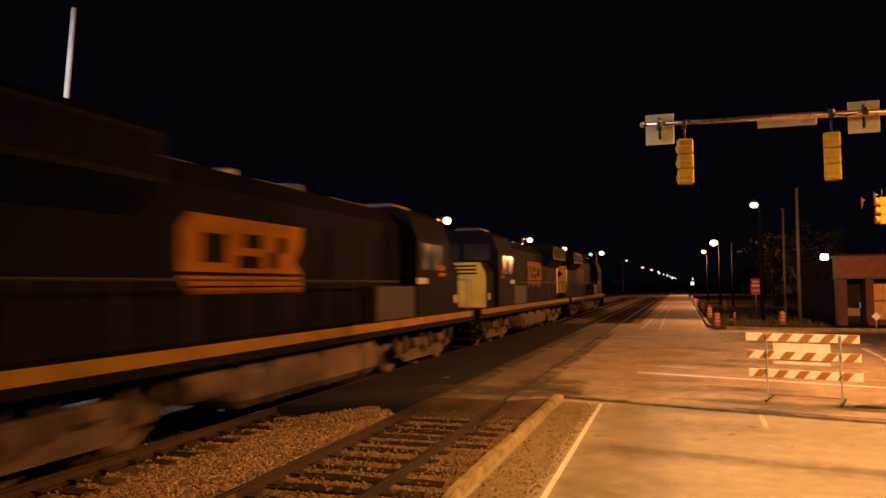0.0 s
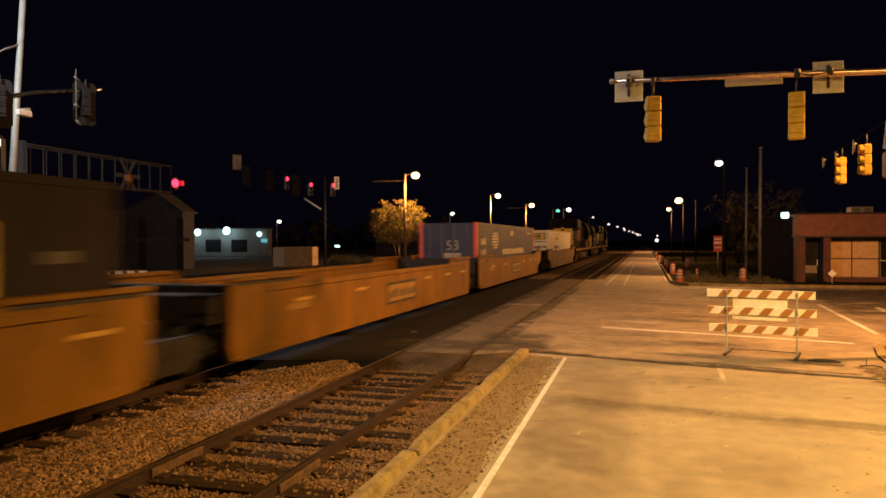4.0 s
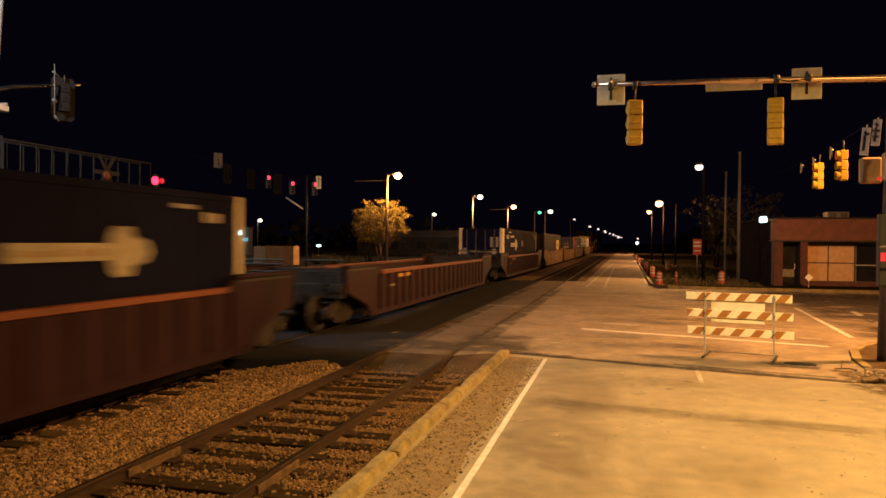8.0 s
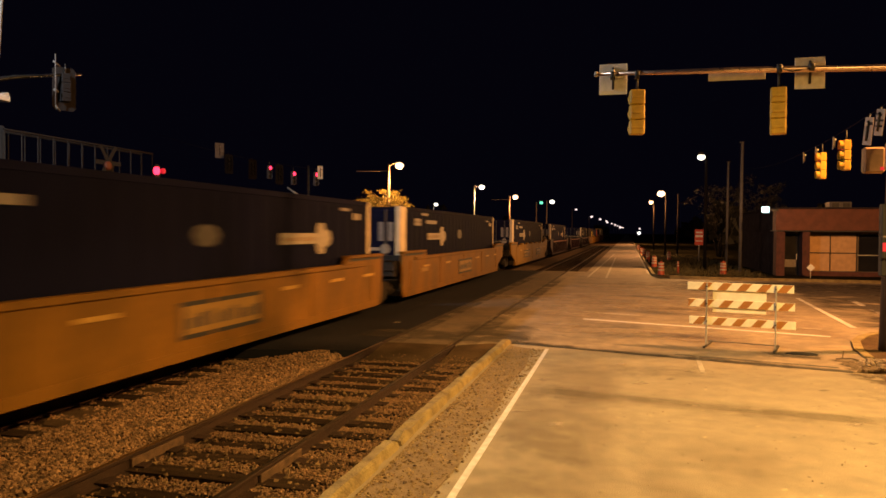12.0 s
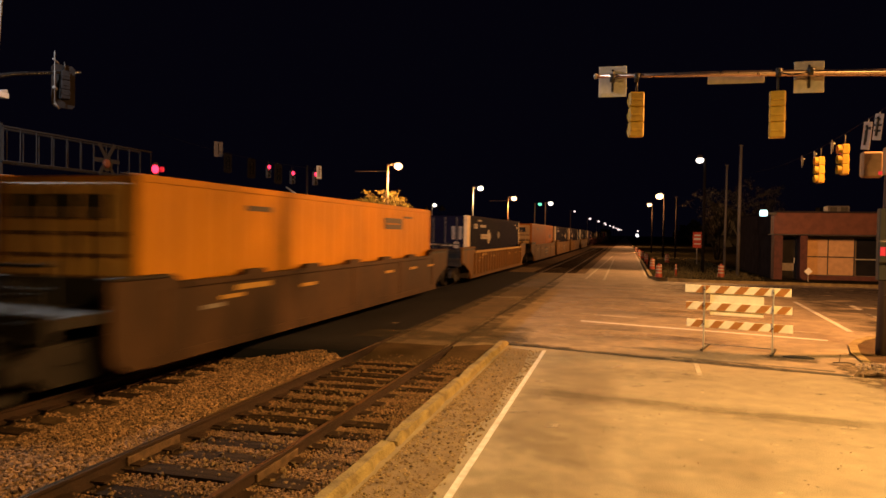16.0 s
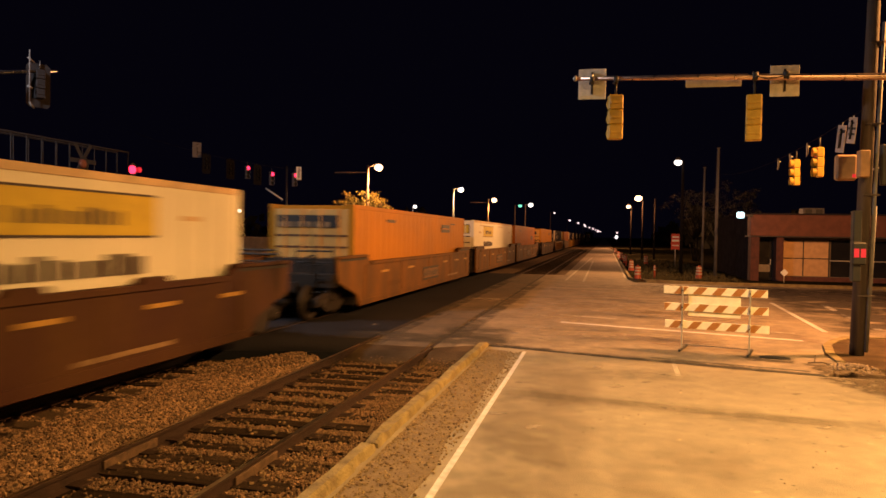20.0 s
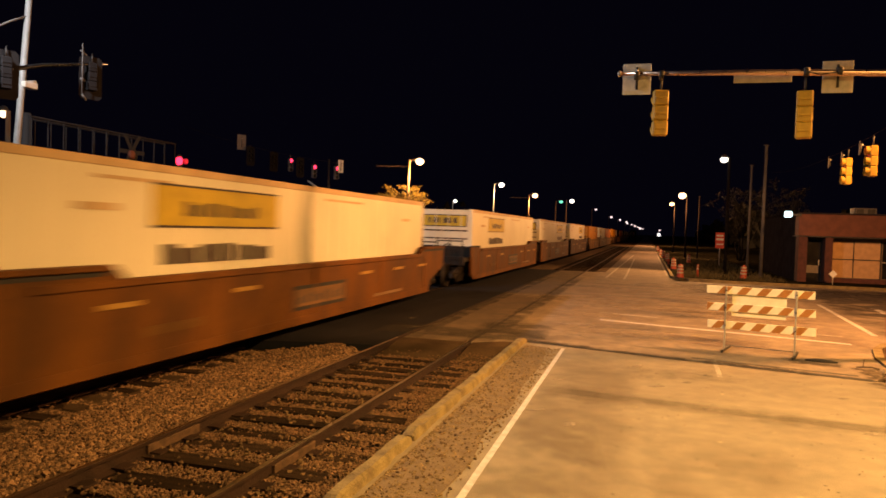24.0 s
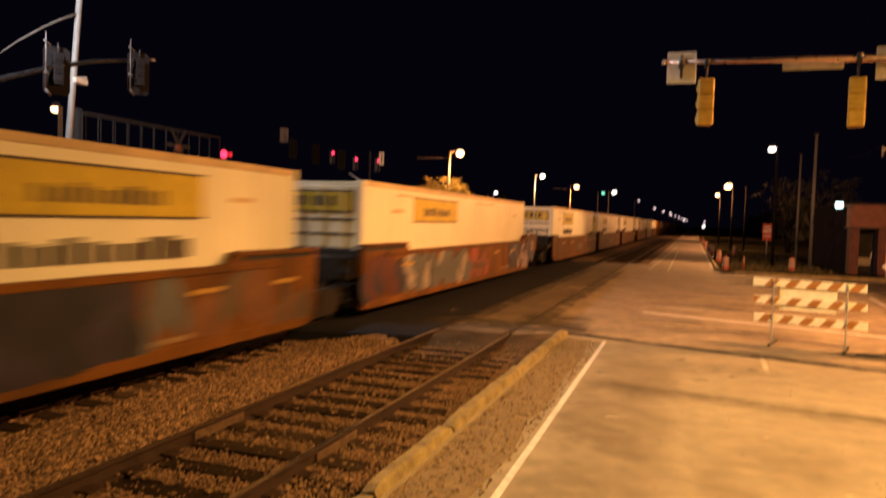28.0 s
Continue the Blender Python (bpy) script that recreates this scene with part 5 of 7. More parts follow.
CAR_KINDS = {
    "yellow_single": ("yellow well car with dark stencil panels", YELLOW_CAR, "free", "free", False, Y_PLATES),
    # yellow three-unit cars, their paint darkened in place of dimmer light
    "dim_yellow_first": ("dark ochre leading well of a three-unit car", DIM_YELLOW_CAR, "free", "joint", False, O_PLATES),
    "ochre_mid": ("dark ochre middle well of a three-unit car", DIM_YELLOW_CAR, "joint", "joint", False, O_PLATES),
    "dim_yellow_last": ("dark ochre rear well of a three-unit car", DIM_YELLOW_CAR, "joint", "free", False, O_PLATES),
    # the chord's lit rim is put into its lighter trim colour
    "red_single": ("oxide-red ribbed well car", RED_CAR, "free", "free", True, R_PLATES, RED_CHORD),
    "tan_single": ("dull tan well car with a yellow top chord", TAN_CAR, "free", "free", True, R_PLATES, REFLECT),
    "brown_single": ("dark brown well car", DARK_CAR, "free", "blunt", False, R_PLATES),
    "brown_first": ("rust-brown leading well of a three-unit car", BROWN_CAR, "free", "joint", False, B_PLATES),
    "brown_mid": ("rust-brown middle well of a three-unit car", BROWN_CAR, "joint", "joint", False, B_PLATES),
    "brown_last": ("rust-brown rear well of a three-unit car", BROWN_CAR, "joint", "blunt", False, B_PLATES),
    "rust_first": ("dark rust-coloured leading well of a three-unit car", RUST_CAR, "free", "joint", False, B_PLATES),
    "painted_first": ("rust-brown well with white and violet graffiti at its end", BROWN_CAR, "free", "joint", False, B_PLATES, None, 1),
    "painted_mid": ("rust-brown well covered in grey-blue and red graffiti", BROWN_CAR, "joint", "joint", False, B_PLATES, None, 2),
    "tan_first": ("tan-brown leading well of a three-unit car", TAN_CAR, "free", "joint", False, B_PLATES),
    "tan_mid": ("tan-brown middle well of a three-unit car", TAN_CAR, "joint", "joint", False, B_PLATES),
    "tan_last": ("tan-brown rear well of a three-unit car", TAN_CAR, "joint", "free", False, B_PLATES),
}
BOX_KINDS = {
    "white": ("white container with a yellow panel and dark lettering", WHITE_BOX, WHITE_BOX, "white"),
    "white_plain": ("white container with only a yellow panel", WHITE_BOX, WHITE_BOX, "white", 99),
    "navy": ("navy container with cream door posts and a white emblem", NAVY, CREAM, "navy"),
    "white_ahead": ("white container with a yellow panel towards its front", WHITE_BOX, WHITE_BOX, "white", 6.9),
    "navy_ahead": ("navy container with a white emblem towards its front", NAVY, CREAM, "navy", 7.9),
    "orange": ("bright orange container with a small dark panel", ORANGE_BOX, ORANGE_BOX, "orange"),
    "amber": ("faded amber container with a small dark panel", AMBER_BOX, AMBER_BOX, "amber"),
    "grey": ("grey-blue container with red corner posts and white lettering", GREY_BLUE, RED_POST, "grey"),
    "charcoal": ("charcoal container with a large yellow emblem panel", CHARCOAL, CHARCOAL, "charcoal"),
}
# car, container, place of the container's front at the start
CONSIST = (
    ("yellow_single", "white", -1.5), ("dim_yellow_first", "grey", -25.88), ("ochre_mid", "", -45.3), ("dim_yellow_last", "charcoal", -64.83),
    ("red_single", "navy", -87.47), ("red_single", "", -110.8), ("red_single", "navy_ahead", -134.06), ("yellow_single", "navy", -157.36),
    ("dim_yellow_first", "navy", -180.64), ("ochre_mid", "navy_ahead", -200.11), ("dim_yellow_last", "orange", -219.4), ("tan_single", "navy", -243.08),
    ("brown_single", "amber", -266.23), ("tan_first", "orange", -290.23), ("tan_mid", "white", -308.9), ("tan_last", "amber", -328.42),
    ("rust_first", "white_ahead", -351.73), ("brown_mid", "white_ahead", -371.5), ("brown_last", "white", -391.17), ("brown_first", "white", -414.76),
    ("brown_mid", "white", -434.6), ("brown_last", "white", -454.27), ("painted_first", "white_plain", -478.07), ("painted_mid", "white_ahead", -497.6),
    ("brown_last", "white", -517.3),
)
made = {}


def another(key, build, *args):
    """The first of a kind is built, the next ones are copies."""
    if key not in made:
        made[key] = build(*args)
        return made[key]
    return copy_thing(made[key], Matrix.Identity(4))


for kind, load, front in CONSIST:
    car = another(kind, well_car, *CAR_KINDS[kind])
    MOVING.append((car, front - 8.3, 0.0, 0))
    if load:
        MOVING.append((another(load, container, *BOX_KINDS[load]), front - 8.3, SILL + 0.085, 0))
for y, turn in ((59.1, 0), (36.25, 180), (13.4, 0)):
    MOVING.append((another("loco", locomotive, "dark navy diesel locomotive with yellow stripe and end"), y, 0.0, turn))


def run(t):
    """How far the train has gone after t seconds."""
    return 18.349 * t - 0.00528 * t * t


def roll_wheels(ob, place, radius):
    """Turns a wheelset while it passes the camera: one row for each thirtieth of a second."""
    start = max(0.0, min(27.0, (2.0 - place) / 18.3))
    first = int(start * FPS)
    last = min(int(28 * FPS), first + 54)
    x, y, z = ob.location
    rows = [(0, pose(x, y, z))] if first else []
    for k in range(first, last + 1):
        turn = -math.degrees((run(k / FPS) - run(first / FPS)) / radius)
        rows.append((k / FPS, pose(x, y, z, turn)))
    if last < 28 * FPS:
        rows.append((28.0, rows[-1][1]))
    walk(ob, rows)


def motions():
    for ob, y, z, turn in MOVING:
        for gear in ob.children:
            if gear.name.startswith("truck"):
                for w in gear.children:
                    place = y + (gear.location.y + w.location.y) * (-1 if turn else 1)
                    if w.name.startswith("wheelset") and place < 20:
                        roll_wheels(w, place, w.location.z * (-1 if turn else 1))
    for ob, y, z, turn in MOVING:
        walk(ob, [(t, pose(FAR, y + run(t), z, 0, 0, turn)) for t in (0, 4, 8, 12, 16, 20, 24, 28)])



# ---- the mast arm over the near street ----


def signal_head(label, m, lit=None, facing_away=False, body=SIGNAL_YELLOW, backplate=False):
    """A three-lens traffic signal, its top at its origin, lenses to +y."""
    e = thing("traffic_signal", label, "traffic light", "traffic lights", "", m)
    for k in range(3):
        z = -0.01 - 0.31 * k
        sec = boxes("section", body, e, (-0.15, 0.15, -0.10, 0.10, z - 0.304, z), bevel=0.022)
        boxes("rear_ribs", body, sec, (-0.12, 0.12, -0.118, -0.098, z - 0.19, z - 0.14), bevel=0.008)
        bm = bmesh.new()
        turned(bm, [(0.135, 0.10), (0.135, 0.125), (0.02, 0.13)], (0, 0, z - 0.16), "y", 16)
        part("lens", bm, lit[k] if lit and lit[k] else BLACK, sec)
        bm = bmesh.new()
        for a in range(-3, 10):
            q = a * math.pi / 8 + 0.2
            p = (a + 1) * math.pi / 8 + 0.2
            v = [bm.verts.new((0.158 * math.cos(w), d, z - 0.155 + 0.148 * math.sin(w))) for w, d in ((q, 0.09), (p, 0.09), (p, 0.21), (q, 0.21))]
            bm.faces.new(v)
        bmesh.ops.remove_doubles(bm, verts=bm.verts, dist=0.0005)
        visor = part("visor", bm, body, sec)
        visor.modifiers.new("thick", "SOLIDIFY").thickness = 0.008
    rods("hanger", DARK_STEEL, e, ((0, 0, -0.02), (0, 0, 0.29), 0.024), sides=8)
    if backplate:
        bm = bmesh.new()
        prism(bm, [(-0.38, -1.12), (-0.28, -1.22), (0.28, -1.22), (0.38, -1.12), (0.38, 0.10), (0.28, 0.20), (-0.28, 0.20), (-0.38, 0.10)], "y", 0.085, 0.092)
        part("backplate", bm, PLATE, e, "black backplate")
    return e


ARM_Y = 15.75
arm = thing("mast_arm", "long galvanised signal mast arm over the street", "mast arm")
bm = bmesh.new()
tube(bm, [(9.4, ARM_Y, 5.42), (7.0, ARM_Y, 5.46), (4.75, ARM_Y, 5.50), (2.0, ARM_Y, 5.58), (-0.68, ARM_Y, 5.62)], (0.078, 0.074, 0.068, 0.056, 0.040), 16)
part("arm_tube", bm, ARM_STEEL, arm)
rods("arm_pole", GALV, arm, ((9.4, ARM_Y, 0.0), (9.4, ARM_Y, 6.3), 0.16, 0.12), sides=16)
boxes("base_plate", GALV, arm, (9.15, 9.65, ARM_Y - 0.25, ARM_Y + 0.25, 0.05, 0.14), bevel=0.01)
bm = bmesh.new()
turned(bm, [(0.02, -0.02), (0.06, 0), (0.06, 0.05), (0.02, 0.06)], (-0.70, ARM_Y, 5.62), "x", 12)
part("end_cap", bm, GALV, arm)
for x in (0.16, 2.87, -0.33, 3.45):
    rods("arm_clamp", DARK_STEEL, arm, ((x - 0.05, ARM_Y, 5.575), (x + 0.05, ARM_Y, 5.565), 0.09), sides=12)
for x0, x1, x2 in ((2.87, 3.1, 3.4),):
    bm = bmesh.new()
    tube(bm, [(x0, ARM_Y - 0.08, 5.56), (x1, ARM_Y - 0.08, 5.49), (x2, ARM_Y - 0.08, 5.54)], (0.012, 0.012, 0.012), 6)
    part("loose_cable", bm, BLACK, arm)
for x in (0.16, 2.87):
    signal_head("yellow traffic light seen from behind on a mast arm", pose(x, ARM_Y + 0.02, 5.27 - (0.06 if x > 1 else 0), 0, 0, -10.5 if x > 1 else 9))


SIGNS = []


def sign(name, label, m, w, h, face, back=SIGN_BACK, marks=(), bracket=True, category="sign"):
    """A sheet sign, face to -y; marks are (x, z, w, h, material) on the face."""
    e = thing(name, label, category, "signs", "", m)
    SIGNS.append(e)
    boxes("plate", face, e, (-w / 2, w / 2, -0.006, 0.006, -h / 2, h / 2), bevel=0.003)
    for x, z, a, b, mat in marks:
        boxes("mark", mat, e, (x - a / 2, x + a / 2, -0.010, -0.006, z - b / 2, z + b / 2))
    if bracket:
        rods("bracket", DARK_STEEL, e, ((0, -0.03, -h * 0.34), (0, -0.03, h * 0.38), 0.024), sides=8)
        rods("clamp_bolt", GALV, e, ((0, -0.062, h * 0.20), (0, -0.062, h * 0.30), 0.026), sides=8)
    return e


# whiter back stands for stronger light; its mark is a painted reflection
sign("lane_sign", "square sign on the mast arm seen from behind", pose(-0.33, ARM_Y + 0.16, 5.53), 0.57, 0.64, SIGN_WHITE, marks=((-0.12, -0.28, 0.24, 0.07, WHITE_SHEET),))
sign("lane_sign", "square sign on the mast arm seen from behind", pose(3.46, ARM_Y + 0.16, 5.49), 0.55, 0.62, SIGN_BACK)
sign("street_name_sign", "long street name sign on the mast arm seen from behind", pose(2.1, ARM_Y + 0.14, 5.50), 1.08, 0.19, SIGN_BACK, bracket=False)

# ---- the striped barricade ----
bar = thing("barricade", "three-rail barricade with slanted orange and white stripes", "barricade", "", "", pose(2.20, 15.62, 0, 0, 0, -15) @ Matrix.Diagonal((1.045, 1, 1.02, 1)))
for k, z in enumerate((1.13, 0.79, 0.44)):
    x0 = -0.97 + 0.02 * k
    w, h = 1.90, 0.155
    rail_ = boxes("board", WHITE_SHEET, bar, (x0, x0 + w, -0.018, 0.018, z, z + h), bevel=0.004)
    x = x0 + (-0.16, -0.15, 0.07)[k]
    while x < x0 + w - 0.02:
        cut = [(max(x0 + 0.002, min(x0 + w - 0.002, a)), b) for a, b in ((x, z + 0.003), (x + 0.165, z + 0.003), (x + 0.285, z + h - 0.003), (x + 0.12, z + h - 0.003))]
        if cut[2][0] - cut[3][0] > 0.03 and cut[1][0] - cut[0][0] > 0.005:
            bm = bmesh.new()
            prism(bm, cut, "y", -0.0215, -0.0185)
            part("stripe", bm, ORANGE_SHEET, rail_)
        x += 0.353
for x in (-0.60, 0.63):
    post = boxes("upright", GALV, bar, (x - 0.015, x + 0.015, -0.058, -0.022, 0.05, 1.27), bevel=0.004)
    boxes("foot", DARK_STEEL, bar, (x - 0.022, x + 0.022, -0.30, 0.62, 0.0, 0.05), bevel=0.006)
    boxes("bolts", DARK_STEEL, post, *[(x - 0.012, x + 0.012, -0.066, -0.057, z + 0.06, z + 0.085) for z in (1.13, 0.79, 0.44)])
boxes("crossbar", STEEL_GREY, bar, (-0.60, 0.63, -0.05, -0.03, 0.11, 0.128))
boxes("notice_panel", WHITE_SHEET, bar, (-0.50, 0.46, 0.0185, 0.022, 0.70, 1.15), bevel=0.003, label="blank white panel")
# flattened lump added in place of an unidentified dark spot on the road
bm = bmesh.new()
prism(bm, [(-0.45, -0.12), (-0.2, -0.2), (0.2, -0.18), (0.5, -0.05), (0.3, 0.15), (-0.2, 0.18)], "z", 0.0, 0.10)
soften(bm, 0.03)
sandbag = part("bag", bm, BLACK, thing("sandbag", "flat dark lump beside the barricade, in place of a dark spot", "sandbag", "", "", pose(3.25, 15.25, 0, 0, 0, -12) @ Matrix.Diagonal((0.62, 0.7, 0.32, 1))))

# ---- the utility pole at the corner ----
pole = thing("utility_pole", "leaning weathered wooden utility pole at the corner", "utility pole")
rods("pole_shaft", DARK_POLE, pole, ((4.97, 16.1, 0.0), (5.20, 16.1, 11.5), 0.135, 0.105), sides=16)
rods("conduit", STEEL_GREY, pole, ((5.10, 15.98, 0.1), (5.27, 15.98, 6.6), 0.035), ((5.13, 16.0, 0.1), (5.22, 16.0, 3.0), 0.02), sides=8)
RUSTY_BOX = material("rusty_box_paint", (0.30, 0.17, 0.08), 0.6, scale=4, vary=0.3)
boxes("control_box", RUSTY_BOX, pole, (4.83, 5.02, 15.75, 15.98, 3.55, 4.08), bevel=0.02)
boxes("meter_box", BLACK, pole, (4.76, 4.92, 15.8, 15.98, 1.5, 2.9), (5.25, 5.5, 15.85, 16.0, 3.4, 4.2), bevel=0.02)
boxes("pole_bands", DARK_POLE, pole, *[(4.90 + z * 0.02, 5.20 + z * 0.02, 15.94, 16.26, z, z + 0.03) for z in (1.2, 3.2, 4.6, 6.2)])
ped = thing("pedestrian_signal", "small pedestrian signal on a bracket, glowing red", "traffic light", "traffic lights", "", pose(5.12, 17.6, 3.62))
boxes("housing", RUSTY_BOX, ped, (-0.22, 0.20, -0.1, 0.1, 0.0, 0.56), bevel=0.04)
boxes("lens", RED_DIM, ped, (0.10, 0.19, -0.115, -0.10, 0.06, 0.13))
rods("bracket", GALV, ped, ((0.2, 0, 0.15), (0.2, -1.4, 0.15), 0.02), sides=6)
box_sig = thing("vehicle_signal_side", "dull red lit signal on the utility pole", "traffic light", "traffic lights", "", pose(4.86, 15.72, 2.03))
boxes("housing", BLACK, box_sig, (-0.13, 0.13, 0.0, 0.10, -0.2, 0.25), bevel=0.03)
boxes("lens", RED_DIM, box_sig, (-0.10, -0.01, -0.008, 0.0, -0.05, 0.12), (0.02, 0.11, -0.008, 0.0, -0.05, 0.12))

# ---- the span wire with side-facing signals ----


def wire(name, a, b, sag, label, r=0.012, bits=14):
    bm = bmesh.new()
    pts = [Vector(a).lerp(Vector(b), k / bits) - Vector((0, 0, sag * 4 * (k / bits) * (1 - k / bits))) for k in range(bits + 1)]
    tube(bm, pts, [r] * len(pts), 6)
    return tagged(new(name, mesh_of(name, bm, NIGHT_SHADE)), label, "wire")


wire("span_wire", (5.14, 16.1, 5.05), (6.25, 44.7, 6.05), 0.5, "sagging black span wire that carries signals", 0.007)
signal_head("yellow traffic light on the span wire facing the crossing", pose(5.42, 23.2, 4.66, 0, 0, 90) @ Matrix.Diagonal((0.82, 0.82, 0.82, 1)), (RED_DIM, None, None))
signal_head("yellow traffic light on the span wire facing the crossing", pose(5.31, 20.4, 4.68, 0, 0, 90) @ Matrix.Diagonal((0.82, 0.82, 0.82, 1)), (RED_DIM, None, None))
for x, y, z, w, h, marks in ((5.23, 18.4, 4.63, 0.36, 0.62, ((0.0, 0.03, 0.08, 0.34, BLACK), (0.08, 0.17, 0.16, 0.07, BLACK))), (5.19, 17.5, 4.70, 0.33, 0.56, ((-0.06, 0.16, 0.26, 0.05, BLACK), (0.0, 0.04, 0.3, 0.05, BLACK), (0.0, -0.08, 0.26, 0.05, BLACK)))):
    sign("hanging_sign", "white regulatory sign hanging from the span wire", pose(x, y, z, 0, 9, -70), w * 0.8, h, AGED_SIGN, marks=[(a * 0.8, b, c * 0.8, d, e) for a, b, c, d, e in marks])
    rods("hanger", GALV, SIGNS[-1], ((0, 0, h / 2), (0, 0, 5.02 - z), 0.012), sides=6)
for x, y, z in ((5.46, 24.2, 4.75), (5.37, 21.9, 4.78), (5.55, 26.2, 4.80)):
    sign("hanging_sign", "small sign hanging from the span wire seen edge on", pose(x, y, z, 0, 0, 80), 0.3, 0.36, STEEL_GREY)

# ---- poles, lamps and drums on the right ----


def street_lamp(label, x, y, height, reach, glass, head=0.30, wood=False, m=None, drop=0.05, arm_way=1, group="street lamps", r=0.11, metal=GALV):
    """A pole with a lamp on a short arm towards +x or -x."""
    e = thing("street_lamp", label, "street lamp", group, "", m or pose(x, y, 0))
    rods("pole", POLE_WOOD if wood else metal, e, ((0, 0, 0), (0, 0, height), r, r * 0.7), sides=10)
    rods("lamp_arm", POLE_WOOD if wood else metal, e, ((0, 0, height - 0.25), (arm_way * reach * 0.6, 0, height + 0.05), 0.03), ((arm_way * reach * 0.6, 0, height + 0.05), (arm_way * reach, 0, height + 0.05), 0.03), sides=6)
    bm = bmesh.new()
    turned(bm, [(0.05, 0.22), (0.16, 0.16), (0.20, 0.02), (0.19, 0.0)][::-1], (arm_way * reach, 0, height + 0.0), "z", 12)
    part("lamp_hood", bm, DARK_STEEL, e)
    bm = bmesh.new()
    bmesh.ops.create_icosphere(bm, subdivisions=2, radius=head, matrix=Matrix.Translation((arm_way * reach, 0, height - head * 0.6)))
    for f in bm.faces:
        f.smooth = True
    for v in bm.verts:
        v.co.z = height - head * 0.5 + (v.co.z - height + head * 0.6) * 0.8
    part("lamp_glass", bm, glass, e, "glowing lamp glass")
    return e


for x, y, h, wide in ((6.25, 44.7, 7.4, 0.10), (6.08, 49.2, 6.7, 0.075), (4.87, 77.0, 6.1, 0.10)):
    e = thing("utility_pole", "tall bare wooden pole on the verge", "utility pole", "bare poles", "", pose(x, y, 0.1))
    rods("pole_shaft", STEEL_GREY if x > 5 else NIGHT_POLE, e, ((0, 0, 0), (0.03, 0, h), wide, wide * 0.75), sides=12)
    boxes("pole_cap", DARK_STEEL, e, (-0.09, 0.14, -0.1, 0.1, h, h + 0.03))
    if x < 5:
        rods("crossarm", NIGHT_SHADE, e, ((0.0, 0, h - 1.0), (1.8, 0, h - 0.2), 0.04), sides=6)
street_lamp("tall dark street lamp with a white lamp", 4.72, 48.5, 7.2, 0.30, LAMP_WHITE, 0.25, arm_way=-1, metal=NIGHT_POLE)
street_lamp("street lamp with a warm lamp on a dark pole", 3.72, 77.5, 6.5, 0.45, LAMP_WARM, 0.40, arm_way=-1, metal=NIGHT_POLE)
street_lamp("street lamp with a small warm lamp on a dark pole", 3.25, 97.5, 6.4, 0.35, LAMP_WARM, 0.30, arm_way=-1, metal=NIGHT_POLE)

# left-hand street lamps along the tracks
for x, y, glass, head, h, back in ((-21.9, 69.3, LAMP_WARM, 0.62, 9.0, 1), (-20.5, 104.4, LAMP_WHITE, 0.62, 9.0, 0), (-20.0, 133.8, LAMP_WARM, 0.75, 9.0, 1), (-18.3, 160.8, LAMP_GREEN, 0.62, 9.0, 0), (-15.4, 155.0, LAMP_WHITE, 0.78, 9.0, 0), (-14.1, 210, LAMP_PINK, 0.5, 9.0, 0)):
    e = street_lamp("wooden pole street lamp beside the tracks", x - 1.1, y, h, 1.1, glass, head * 0.70, True, r=0.16)
    if back:
        rods("crossarm", POLE_WOOD, e, ((0, 0, h - 0.7), (-3.4, 0, h - 0.7), 0.05), sides=6)
for k in range(12):
    y = 300 + k * 55
    street_lamp("distant street lamp far down the line", -15.0 + 0.012 * (y - 300) + (k % 3) * 0.8, y, 9.0, 1.0, LAMP_PINK, 0.56 + 0.025 * k, True, group="distant street lamps")
for x, y, z, mat, r in ((-6, 640, 7.0, LAMP_PINK, 1.0), (10, 640, 6, LAMP_PINK, 0.8), (4.9, 330, 2.3, HEADLIGHT, 0.8)):
    e = thing("distant_light", "distant light low over the street", "light", "distant lights", "", pose(x, y, 0))
    rods("post", DARK_STEEL, e, ((0, 0, 0), (0, 0, z), 0.1), sides=6)
    bm = bmesh.new()
    bmesh.ops.create_icosphere(bm, subdivisions=2, radius=r, matrix=Matrix.Translation((0, 0, z)))
    part("lamp_glass", bm, mat, e)
for x, y, z in ((-44.8, 168.9, 9.0), (-80.3, 150, 7.0)):
    street_lamp("white yard lamp beyond the street", x, y, z, 0.6, LAMP_WHITE, 0.5, group="yard lamps")


